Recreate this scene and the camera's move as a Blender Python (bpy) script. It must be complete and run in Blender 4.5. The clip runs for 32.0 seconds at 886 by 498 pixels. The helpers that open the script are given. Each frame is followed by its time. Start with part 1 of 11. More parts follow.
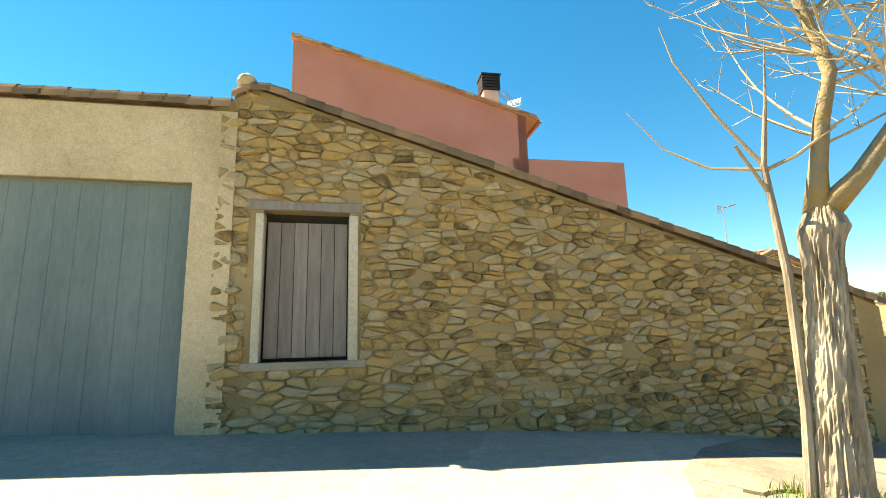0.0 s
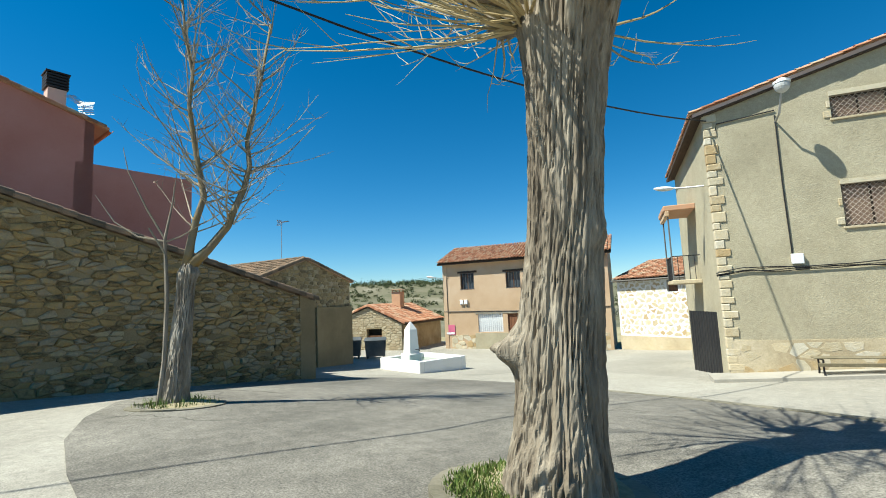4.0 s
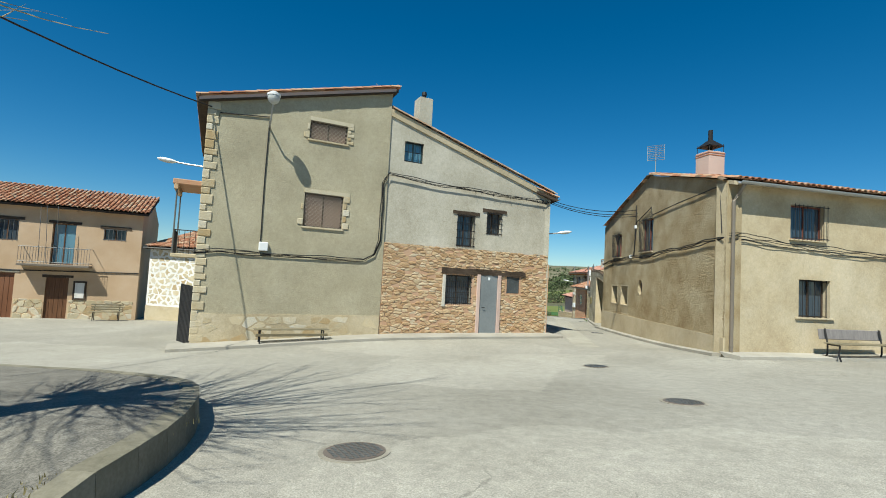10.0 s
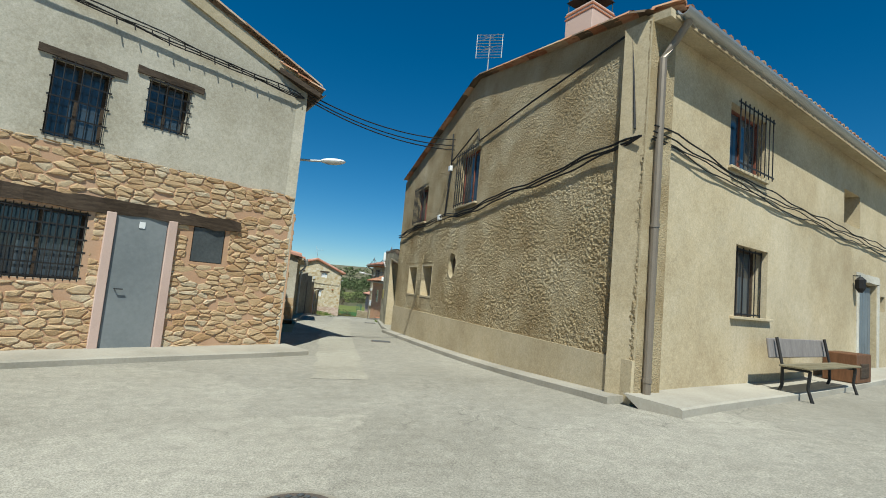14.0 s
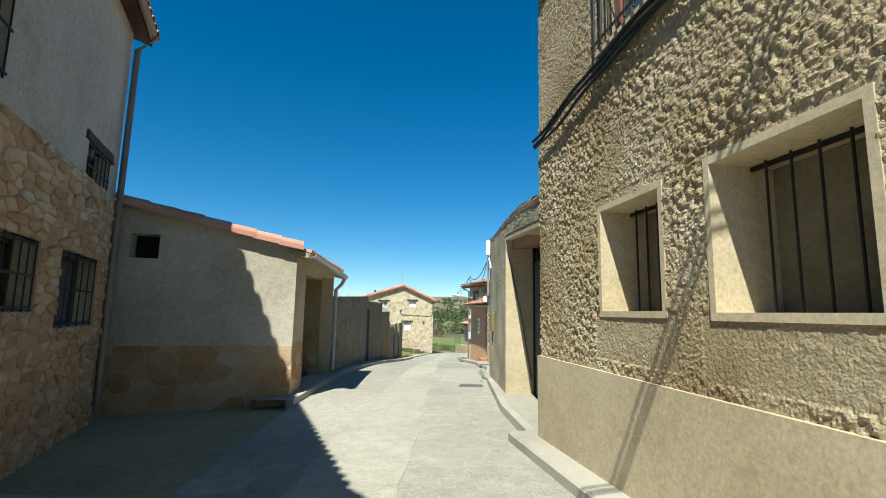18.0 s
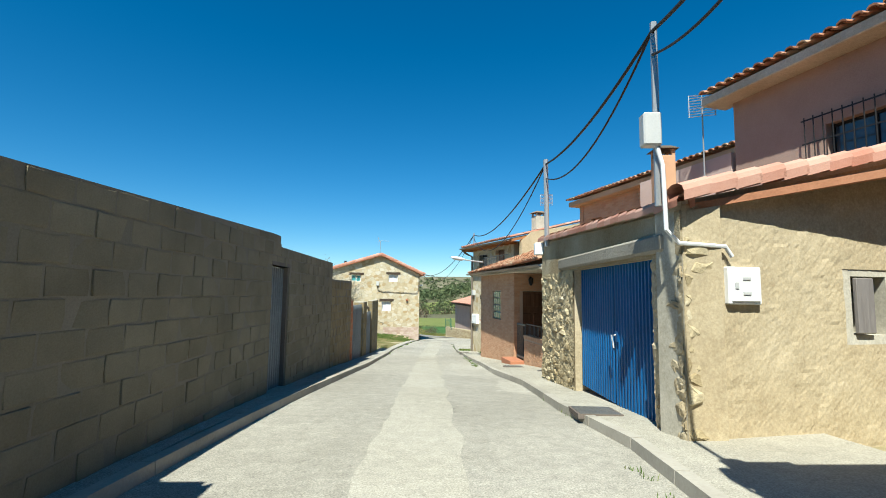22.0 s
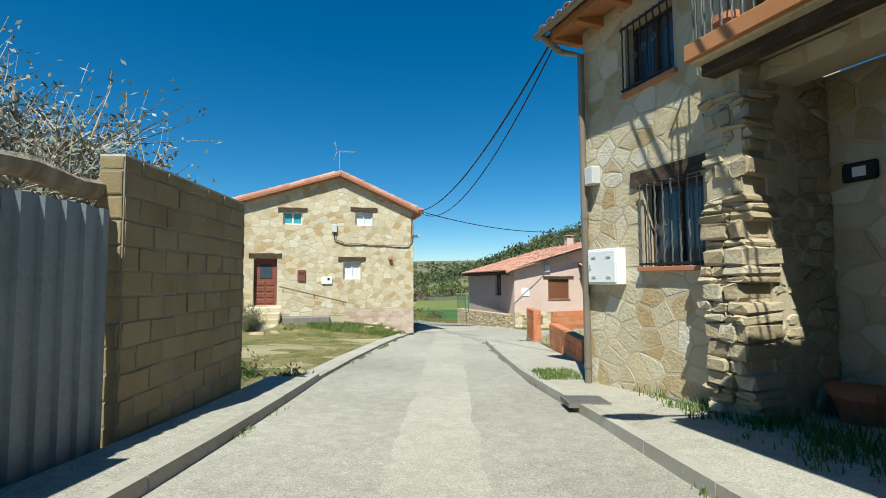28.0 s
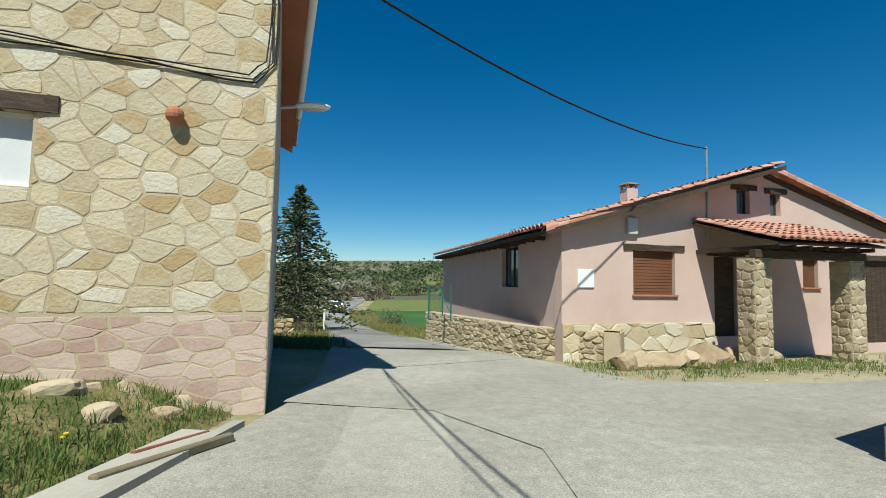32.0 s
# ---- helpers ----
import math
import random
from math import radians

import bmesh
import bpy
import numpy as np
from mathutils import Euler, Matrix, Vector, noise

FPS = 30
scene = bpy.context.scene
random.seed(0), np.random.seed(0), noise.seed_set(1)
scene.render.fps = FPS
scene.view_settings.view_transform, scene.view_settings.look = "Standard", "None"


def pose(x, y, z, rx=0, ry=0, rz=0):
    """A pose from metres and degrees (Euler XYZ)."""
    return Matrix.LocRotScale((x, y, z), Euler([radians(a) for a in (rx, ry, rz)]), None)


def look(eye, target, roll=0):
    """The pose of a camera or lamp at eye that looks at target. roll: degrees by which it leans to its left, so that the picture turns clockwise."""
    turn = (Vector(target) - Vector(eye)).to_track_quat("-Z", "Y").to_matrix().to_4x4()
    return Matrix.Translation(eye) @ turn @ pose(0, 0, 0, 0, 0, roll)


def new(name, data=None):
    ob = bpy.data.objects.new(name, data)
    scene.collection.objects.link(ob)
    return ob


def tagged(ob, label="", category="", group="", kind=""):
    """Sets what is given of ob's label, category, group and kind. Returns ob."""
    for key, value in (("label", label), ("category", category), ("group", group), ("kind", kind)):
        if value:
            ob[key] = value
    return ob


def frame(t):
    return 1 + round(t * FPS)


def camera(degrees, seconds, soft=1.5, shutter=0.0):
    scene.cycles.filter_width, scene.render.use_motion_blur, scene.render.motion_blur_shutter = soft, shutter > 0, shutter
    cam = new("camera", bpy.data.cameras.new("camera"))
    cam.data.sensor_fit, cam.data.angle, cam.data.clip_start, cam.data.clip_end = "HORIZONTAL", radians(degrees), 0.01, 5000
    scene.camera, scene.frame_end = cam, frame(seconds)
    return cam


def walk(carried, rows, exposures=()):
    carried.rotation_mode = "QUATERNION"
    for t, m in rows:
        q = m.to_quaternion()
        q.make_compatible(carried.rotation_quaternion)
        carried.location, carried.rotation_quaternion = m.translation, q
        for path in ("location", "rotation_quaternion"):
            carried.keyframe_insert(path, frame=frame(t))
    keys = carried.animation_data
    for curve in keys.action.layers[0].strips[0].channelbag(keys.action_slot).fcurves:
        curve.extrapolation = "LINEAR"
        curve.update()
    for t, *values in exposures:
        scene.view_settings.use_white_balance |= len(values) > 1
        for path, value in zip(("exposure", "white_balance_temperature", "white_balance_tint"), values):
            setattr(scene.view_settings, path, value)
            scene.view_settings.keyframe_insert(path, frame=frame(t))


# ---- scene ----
cam = camera(86.3, 32.0, 0.95)
PATH = [
    (0, (0.414, -0.69, 1.356), (-1.497, -1.162, 1.711), -1.4),
    (0.5, (1.155, -0.316, 1.364), (-0.794, -0.59, 1.722), -1.7),
    (1, (1.904, 0.337, 1.273), (-0.063, 0.293, 1.63), -2.5),
    (1.5, (2.681, 0.902, 1.281), (0.721, 1.086, 1.636), -2.5),
    (2, (3.35, 1.218, 1.298), (1.418, 1.598, 1.653), -3.0),
    (2.5, (3.898, 1.411, 1.301), (1.996, 1.931, 1.637), -2.7),
    (4.5, (6.491, 1.864, 1.482), (4.831, 2.965, 1.659), -2.9),
    (5, (7.067, 1.785, 1.482), (5.531, 3.058, 1.618), -2.8),
    (5.5, (7.637, 1.647, 1.484), (6.228, 3.06, 1.615), -1.5),
    (6, (8.103, 1.419, 1.5), (6.829, 2.956, 1.609), -0.5),
    (6.5, (8.632, 1.227, 1.558), (7.536, 2.896, 1.669), -0.3),
    (7, (9.225, 1.058, 1.598), (8.267, 2.809, 1.714), 0.8),
    (7.5, (9.376, 0.948, 1.607), (8.456, 2.719, 1.73), 1.3),
    (8, (9.349, 1.027, 1.65), (8.423, 2.797, 1.764), 1.4),
    (8.5, (9.279, 1.304, 1.565), (8.366, 3.08, 1.683), 1.6),
    (9, (9.16, 1.792, 1.617), (8.314, 3.6, 1.732), 1.9),
    (9.5, (8.978, 2.508, 1.633), (8.266, 4.373, 1.747), 2.7),
    (10, (8.906, 3.396, 1.567), (8.365, 5.318, 1.682), 3.1),
    (10.5, (8.926, 4.51, 1.495), (8.596, 6.479, 1.611), 3.8),
    (11, (9.056, 5.749, 1.446), (8.938, 7.742, 1.566), 5.2),
    (11.5, (9.197, 7.045, 1.333), (9.236, 9.042, 1.438), 5.6),
    (12, (9.304, 8.378, 1.28), (9.428, 10.373, 1.367), 5.6),
    (12.5, (9.448, 9.702, 1.221), (9.61, 11.693, 1.307), 6.2),
    (13, (9.605, 10.987, 1.174), (9.809, 12.973, 1.292), 5.5),
    (13.5, (9.801, 12.362, 1.018), (10.031, 14.344, 1.161), 5.5),
    (15.5, (10.311, 18.757, 0.545), (10.526, 20.725, 0.833), 3.3),
    (16, (10.332, 20.324, 0.552), (10.493, 22.296, 0.844), 2.8),
    (16.5, (10.289, 21.787, 0.582), (10.383, 23.765, 0.865), 2.1),
    (17, (10.208, 23.205, 0.599), (10.228, 25.185, 0.88), 1.4),
    (17.5, (10.025, 24.6, 0.614), (9.952, 26.578, 0.905), 1.3),
    (18, (9.773, 26.043, 0.614), (9.608, 28.018, 0.884), 1.1),
    (18.5, (9.474, 27.473, 0.576), (9.242, 29.445, 0.821), 1.0),
    (19, (9.172, 28.939, 0.554), (8.921, 30.912, 0.764), 1.1),
    (19.5, (8.964, 30.344, 0.496), (8.719, 32.319, 0.697), 1.3),
    (20, (8.745, 31.741, 0.445), (8.533, 33.719, 0.649), 1.6),
    (20.5, (8.594, 33.117, 0.42), (8.415, 35.099, 0.619), 1.7),
    (21, (8.501, 34.447, 0.372), (8.358, 36.433, 0.569), 1.2),
    (21.5, (8.402, 35.762, 0.32), (8.29, 37.749, 0.516), 1.3),
    (22, (8.321, 37.141, 0.288), (8.231, 39.13, 0.476), 0.8),
    (22.5, (8.236, 38.423, 0.26), (8.159, 40.413, 0.437), 0.5),
    (23, (8.153, 39.75, 0.189), (8.092, 41.743, 0.348), 0.6),
    (23.5, (8.053, 41.142, 0.077), (8.0, 43.138, 0.197), 0.0),
    (24, (7.936, 42.586, -0.024), (7.884, 44.583, 0.08), 0.2),
    (24.5, (7.859, 43.979, -0.174), (7.797, 45.975, -0.056), 1.0),
    (25, (7.802, 45.441, -0.293), (7.737, 47.436, -0.174), 0.1),
    (25.5, (7.677, 46.985, -0.422), (7.597, 48.98, -0.315), 1.3),
    (27.5, (7.028, 53.926, -1.035), (6.934, 55.92, -0.921), 1.1),
    (28, (6.883, 55.895, -1.198), (6.792, 57.889, -1.074), -0.3),
    (28.5, (6.673, 57.925, -1.307), (6.577, 59.919, -1.177), 0.4),
    (29, (6.445, 59.918, -1.434), (6.364, 61.912, -1.305), 0.0),
    (29.5, (6.392, 61.911, -1.65), (6.332, 63.903, -1.486), 0.5),
    (30, (6.438, 63.897, -1.731), (6.389, 65.892, -1.592), 0.5),
    (30.5, (6.332, 65.939, -1.867), (6.282, 67.933, -1.722), -0.3),
    (31, (6.31, 67.918, -1.96), (6.253, 69.913, -1.828), 0.9),
    (31.5, (6.442, 69.899, -2.04), (6.417, 71.895, -1.908), 0.5),
    (32, (6.423, 72.04, -2.125), (6.479, 74.035, -1.997), 0.9),
]
walk(cam, [(t, look(eye, target, roll)) for t, eye, target, roll in PATH],
     [(0, 2.25, 10800, 8), (1, 1.74, 8300, 5), (2, 1.33, 6950, 3), (5, 0.78, 6480, 2), (6, 0.66, 6450, 2), (9, 0.6, 6450, 2), (10, 0.5, 6450, 2), (11, 0.46, 6450, 2), (12, 0.44, 6430, 2), (13, 0.3, 6400, 2), (16, 0.46, 6350, 2), (18, 0.86, 6480, 2), (20, 0.9, 6450, 2), (23, 0.9, 6420, 2), (24, 0.84, 6420, 2), (25, 0.88, 6420, 2), (28, 0.68, 6400, 2), (32, 0.4, 6400, 2)])

# ---- light ----
SUN_FROM = Vector((-0.18, -0.98, 1.42)).normalized()
sun = new("sun", bpy.data.lights.new("sun", "SUN"))
sun.data.energy, sun.data.angle, sun.data.color = 4.9, radians(0.53), (1.0, 0.965, 0.89)
sun.matrix_world = look((0, 0, 60), Vector((0, 0, 60)) - SUN_FROM)
world = bpy.data.worlds.new("world")
scene.world = world
world.use_nodes = True
wn = world.node_tree
sky = wn.nodes.new("ShaderNodeTexSky")
sky.sky_type, sky.sun_disc = "NISHITA", False
sky.sun_elevation = math.asin(SUN_FROM.z)
sky.sun_rotation = math.atan2(SUN_FROM.x, SUN_FROM.y)
sky.altitude, sky.air_density, sky.dust_density, sky.ozone_density = 1000, 1.0, 0.0, 6.0
deep = wn.nodes.new("ShaderNodeHueSaturation")
deep.inputs["Saturation"].default_value, deep.inputs["Hue"].default_value = 1.32, 0.493
wn.links.new(sky.outputs[0], deep.inputs["Color"])
wn.links.new(deep.outputs[0], wn.nodes["Background"].inputs[0])
wn.nodes["Background"].inputs[1].default_value = 0.0705
scene.view_settings.exposure = 0.0


# ---- materials ----
def material(name, cols, scale=1.0, rough=0.85, bump=0.2, grain=60.0, metal=0.0, vary=0.0, big=0.6, stretch=(1, 1, 1), spec=0.3, bump_d=0.01):
    """Two-scale noise over a ramp of colours, with fine relief. vary: how much each piece differs from the next."""
    m = bpy.data.materials.new(name)
    m.use_nodes = True
    t = m.node_tree
    n, l = t.nodes, t.links
    b = n["Principled BSDF"]
    b.inputs["Roughness"].default_value, b.inputs["Metallic"].default_value = rough, metal
    b.inputs["Specular IOR Level"].default_value = spec
    co = n.new("ShaderNodeNewGeometry")
    mp = n.new("ShaderNodeMapping")
    mp.inputs["Scale"].default_value = stretch
    l.new(co.outputs["Position"], mp.inputs["Vector"])
    big_n, fine_n = n.new("ShaderNodeTexNoise"), n.new("ShaderNodeTexNoise")
    for nn, sc, de in ((big_n, big * scale, 6), (fine_n, grain * scale, 4)):
        nn.inputs["Scale"].default_value, nn.inputs["Detail"].default_value, nn.inputs["Roughness"].default_value = sc, de, 0.6
        l.new(mp.outputs[0], nn.inputs["Vector"])
    mix = n.new("ShaderNodeMath")
    mix.operation = "MULTIPLY_ADD"
    l.new(fine_n.outputs["Fac"], mix.inputs[0])
    mix.inputs[1].default_value = 0.62
    half = n.new("ShaderNodeMath")
    half.operation = "MULTIPLY_ADD"
    l.new(big_n.outputs["Fac"], half.inputs[0])
    half.inputs[1].default_value, half.inputs[2].default_value = 1.3, -0.455
    l.new(half.outputs[0], mix.inputs[2])
    fac = mix.outputs[0]
    if vary:
        oi = n.new("ShaderNodeObjectInfo")
        isl = n.new("ShaderNodeMath")
        isl.operation = "ADD"
        l.new(oi.outputs["Random"], isl.inputs[0])
        l.new(co.outputs["Random Per Island"], isl.inputs[1])
        fr = n.new("ShaderNodeMath")
        fr.operation = "FRACT"
        l.new(isl.outputs[0], fr.inputs[0])
        sub = n.new("ShaderNodeMath")
        sub.operation = "MULTIPLY_ADD"
        l.new(fr.outputs[0], sub.inputs[0])
        sub.inputs[1].default_value = vary
        sc2 = n.new("ShaderNodeMath")
        sc2.operation = "MULTIPLY_ADD"
        l.new(fac, sc2.inputs[0])
        sc2.inputs[1].default_value, sc2.inputs[2].default_value = 1 - vary, 0.0
        l.new(sc2.outputs[0], sub.inputs[2])
        fac = sub.outputs[0]
    ramp = n.new("ShaderNodeValToRGB")
    el = ramp.color_ramp.elements
    while len(el) < len(cols):
        el.new(0.5)
    for k, c in enumerate(cols):
        el[k].position = 0.18 + 0.64 * k / max(1, len(cols) - 1)
        el[k].color = (*c, 1)
    l.new(fac, ramp.inputs[0])
    l.new(ramp.outputs[0], b.inputs["Base Color"])
    if bump:
        bp = n.new("ShaderNodeBump")
        bp.inputs["Strength"].default_value, bp.inputs["Distance"].default_value = bump, bump_d
        add = n.new("ShaderNodeMath")
        add.operation = "ADD"
        l.new(fine_n.outputs["Fac"], add.inputs[0])
        l.new(big_n.outputs["Fac"], add.inputs[1])
        l.new(add.outputs[0], bp.inputs["Height"])
        l.new(bp.outputs[0], b.inputs["Normal"])
    return m


def worn(m, crack=0.35, width=0.012, dark=0.45, speck=90.0, blotch=0.13, spread=0.35, spots=1.0, mottle=(2.2, 0.8, 1.14), slabs=0.0):
    """Adds thin wandering cracks, fine specks and large stains to a material."""
    n, l = m.node_tree.nodes, m.node_tree.links
    b = n["Principled BSDF"]
    src = b.inputs["Base Color"].links[0].from_socket
    geo = n.new("ShaderNodeNewGeometry")

    def noisy(scale, detail=5, rough=0.6):
        t = n.new("ShaderNodeTexNoise")
        t.inputs["Scale"].default_value, t.inputs["Detail"].default_value, t.inputs["Roughness"].default_value = scale, detail, rough
        l.new(geo.outputs["Position"], t.inputs["Vector"])
        return t

    def fade(sock, a, b_, c, d):
        r = n.new("ShaderNodeMapRange")
        for k, v in zip(("From Min", "From Max", "To Min", "To Max"), (a, b_, c, d)):
            r.inputs[k].default_value = v
        l.new(sock, r.inputs["Value"])
        return r.outputs[0]
    bend = n.new("ShaderNodeVectorMath")
    bend.operation = "MULTIPLY_ADD"
    l.new(noisy(1.3, 4).outputs["Color"], bend.inputs[0])
    bend.inputs[1].default_value = (0.9, 0.9, 0.0)
    l.new(geo.outputs["Position"], bend.inputs[2])
    vo = n.new("ShaderNodeTexVoronoi")
    vo.feature = "DISTANCE_TO_EDGE"
    vo.inputs["Scale"].default_value = crack
    l.new(bend.outputs[0], vo.inputs["Vector"])
    line = fade(vo.outputs["Distance"], 0.0, width * crack * 2, 1.0, 0.0)
    some = fade(noisy(0.23, 3).outputs["Fac"], 0.5, 0.6, 0.0, 1.0)
    both = n.new("ShaderNodeMath")
    both.operation = "MULTIPLY"
    l.new(line, both.inputs[0])
    l.new(some, both.inputs[1])
    cr = fade(both.outputs[0], 0.0, 1.0, 1.0, dark)
    sp = fade(noisy(speck, 3, 0.75).outputs["Fac"], 0.32, 0.68, 1 - 0.34 * spots, 1 + 0.26 * spots)
    bl = fade(noisy(blotch, 7, 0.62).outputs["Fac"], 0.34, 0.66, 1.0 - spread, 1.0 + spread * 0.35)
    md = fade(noisy(mottle[0], 9, 0.74).outputs["Fac"], 0.3, 0.7, mottle[1], mottle[2])
    out = cr
    layers = [sp, bl, md]
    if slabs:
        pour = n.new("ShaderNodeTexVoronoi")
        pour.distance = "CHEBYCHEV"
        pour.inputs["Scale"].default_value = 0.16
        l.new(bend.outputs[0], pour.inputs["Vector"])
        tone = n.new("ShaderNodeSeparateColor")
        l.new(pour.outputs["Color"], tone.inputs[0])
        layers.append(fade(tone.outputs[0], 0.0, 1.0, 1 - slabs, 1 + slabs * 0.6))
    for q in layers:
        mu = n.new("ShaderNodeMath")
        mu.operation = "MULTIPLY"
        l.new(out, mu.inputs[0])
        l.new(q, mu.inputs[1])
        out = mu.outputs[0]
    sc = n.new("ShaderNodeVectorMath")
    sc.operation = "SCALE"
    l.new(src, sc.inputs[0])
    l.new(out, sc.inputs["Scale"])
    l.new(sc.outputs[0], b.inputs["Base Color"])
    return m


def glass(name, tint=(0.05, 0.07, 0.09), rough=0.06):
    m = bpy.data.materials.new(name)
    m.use_nodes = True
    b = m.node_tree.nodes["Principled BSDF"]
    b.inputs["Base Color"].default_value = (*tint, 1)
    b.inputs["Roughness"].default_value = rough
    b.inputs["Specular IOR Level"].default_value = 0.8
    return m


M = {}
M["concrete"] = material("concrete", [(0.29, 0.272, 0.225), (0.35, 0.33, 0.278), (0.40, 0.38, 0.325)], rough=0.93, bump=0.45, grain=38, big=0.3, bump_d=0.014)
M["concrete_pale"] = material("concrete_pale", [(0.308, 0.287, 0.233), (0.368, 0.346, 0.285), (0.413, 0.391, 0.33)], rough=0.93, bump=0.6, grain=38, big=0.5)
M["kerb"] = material("kerb_concrete", [(0.246, 0.23, 0.189), (0.344, 0.32, 0.271), (0.426, 0.402, 0.344)], rough=0.92, bump=0.4, grain=30, big=0.9, vary=0.25)
M["old_asphalt"] = material("old_asphalt", [(0.139, 0.131, 0.111), (0.197, 0.184, 0.156), (0.254, 0.238, 0.201)], rough=0.95, bump=0.5, grain=55, big=0.45)
M["earth"] = material("earth", [(0.164, 0.148, 0.07), (0.295, 0.254, 0.148), (0.41, 0.361, 0.254)], rough=1.0, bump=0.6, grain=12, big=0.25, bump_d=0.04)
M["render_green"] = material("render_greenish", [(0.355, 0.315, 0.215), (0.405, 0.36, 0.25), (0.45, 0.405, 0.29)], rough=0.92, bump=0.7, grain=24, big=0.7, bump_d=0.02)
M["render_cream"] = material("render_cream", [(0.41, 0.37, 0.28), (0.485, 0.45, 0.365), (0.53, 0.50, 0.425)], rough=0.92, bump=0.25, grain=18, big=0.5, bump_d=0.012)
M["render_white"] = material("render_white", [(0.41, 0.377, 0.312), (0.541, 0.517, 0.451), (0.59, 0.574, 0.517)], rough=0.92, bump=0.3, grain=35, big=0.6)
M["render_ochre"] = material("render_ochre", [(0.377, 0.295, 0.18), (0.492, 0.41, 0.271), (0.558, 0.484, 0.353)], rough=0.93, bump=0.18, grain=30, big=0.6)
M["render_pink"] = material("render_pink", [(0.41, 0.164, 0.123), (0.467, 0.205, 0.16), (0.508, 0.238, 0.193)], rough=0.9, bump=0.25, grain=40, big=0.5)
M["render_rose"] = material("render_rose", [(0.475, 0.342, 0.29), (0.54, 0.402, 0.348), (0.585, 0.452, 0.398)], rough=0.9, bump=0.25, grain=40, big=0.6)
M["render_salmon"] = material("render_salmon", [(0.426, 0.295, 0.18), (0.492, 0.353, 0.23), (0.541, 0.41, 0.287)], rough=0.9, bump=0.25, grain=40, big=0.5)
M["stucco"] = material("rough_stucco", [(0.205, 0.142, 0.07), (0.30, 0.232, 0.132), (0.375, 0.308, 0.195), (0.45, 0.385, 0.27)], rough=0.95, bump=1.0, grain=44, big=0.9, bump_d=0.025)
M["stucco_grey"] = material("grey_stucco", [(0.18, 0.164, 0.131), (0.271, 0.246, 0.197), (0.353, 0.328, 0.271)], rough=0.95, bump=0.8, grain=30, big=0.8, bump_d=0.02)
M["mortar"] = material("mortar", [(0.377, 0.303, 0.197), (0.443, 0.369, 0.254), (0.492, 0.426, 0.312)], rough=0.95, bump=0.5, grain=40)
M["rubble_dun"] = material("dun_rubble_stone", [(0.279, 0.221, 0.139), (0.361, 0.295, 0.189), (0.41, 0.344, 0.23), (0.476, 0.418, 0.303)], rough=0.94, bump=0.7, grain=25, big=3.0, vary=0.5, bump_d=0.02)
M["mortar_red"] = material("mortar_red", [(0.41, 0.246, 0.148), (0.467, 0.295, 0.189), (0.508, 0.353, 0.246)], rough=0.95, bump=0.5, grain=40)
M["rubble"] = material("rubble_stone", [(0.164, 0.123, 0.066), (0.295, 0.221, 0.115), (0.369, 0.271, 0.131), (0.426, 0.353, 0.23)], rough=0.92, bump=0.7, grain=25, big=3.0, vary=0.6, bump_d=0.02)
M["rubble_ochre"] = material("ochre_rubble_stone", [(0.12, 0.088, 0.045), (0.29, 0.205, 0.095), (0.40, 0.275, 0.115), (0.30, 0.25, 0.17), (0.44, 0.35, 0.20)], rough=0.92, bump=1.0, grain=22, big=5.0, vary=0.55, bump_d=0.02)
M["rubble_yellow"] = material("yellow_rubble_stone", [(0.30, 0.235, 0.13), (0.40, 0.325, 0.195), (0.47, 0.395, 0.25), (0.52, 0.455, 0.32)], rough=0.94, bump=0.7, grain=25, big=2.5, vary=0.4, bump_d=0.02)
M["rubble_red"] = material("rubble_warm", [(0.377, 0.238, 0.123), (0.459, 0.316, 0.18), (0.508, 0.377, 0.23), (0.541, 0.451, 0.32)], rough=0.92, bump=0.7, grain=25, big=3.0, vary=0.6, bump_d=0.02)
M["paving"] = material("pale_limestone", [(0.40, 0.29, 0.15), (0.455, 0.385, 0.255), (0.50, 0.45, 0.335), (0.525, 0.435, 0.28), (0.56, 0.515, 0.41)], rough=0.85, bump=0.9, grain=22, big=3.5, vary=0.68, bump_d=0.015)
M["paving_pink"] = material("pink_limestone", [(0.394, 0.271, 0.213), (0.492, 0.369, 0.312), (0.558, 0.451, 0.377)], rough=0.85, bump=0.5, grain=22, big=2.5, vary=0.6, bump_d=0.015)
M["block"] = material("concrete_block", [(0.148, 0.129, 0.086), (0.205, 0.18, 0.123), (0.262, 0.234, 0.164)], rough=0.95, bump=0.6, grain=70, big=1.6, vary=0.22)
M["block_yellow"] = material("yellowish_block", [(0.172, 0.131, 0.066), (0.238, 0.187, 0.102), (0.295, 0.242, 0.143)], rough=0.95, bump=0.6, grain=70, big=1.6, vary=0.22)
M["mortar_grey"] = material("grey_mortar", [(0.148, 0.131, 0.098), (0.197, 0.176, 0.135), (0.246, 0.221, 0.172)], rough=0.95, bump=0.4)
M["mortar_pink"] = material("pinkish_mortar", [(0.42, 0.30, 0.22), (0.47, 0.345, 0.255), (0.52, 0.395, 0.30)], rough=0.95, bump=0.4)
M["mortar_white"] = material("white_mortar", [(0.62, 0.61, 0.57), (0.70, 0.69, 0.66), (0.75, 0.74, 0.71)], rough=0.9, bump=0.3)
M["brick"] = material("facing_brick", [(0.47, 0.26, 0.15), (0.53, 0.315, 0.192), (0.57, 0.365, 0.235)], rough=0.9, bump=0.5, grain=60, big=2, vary=0.45)
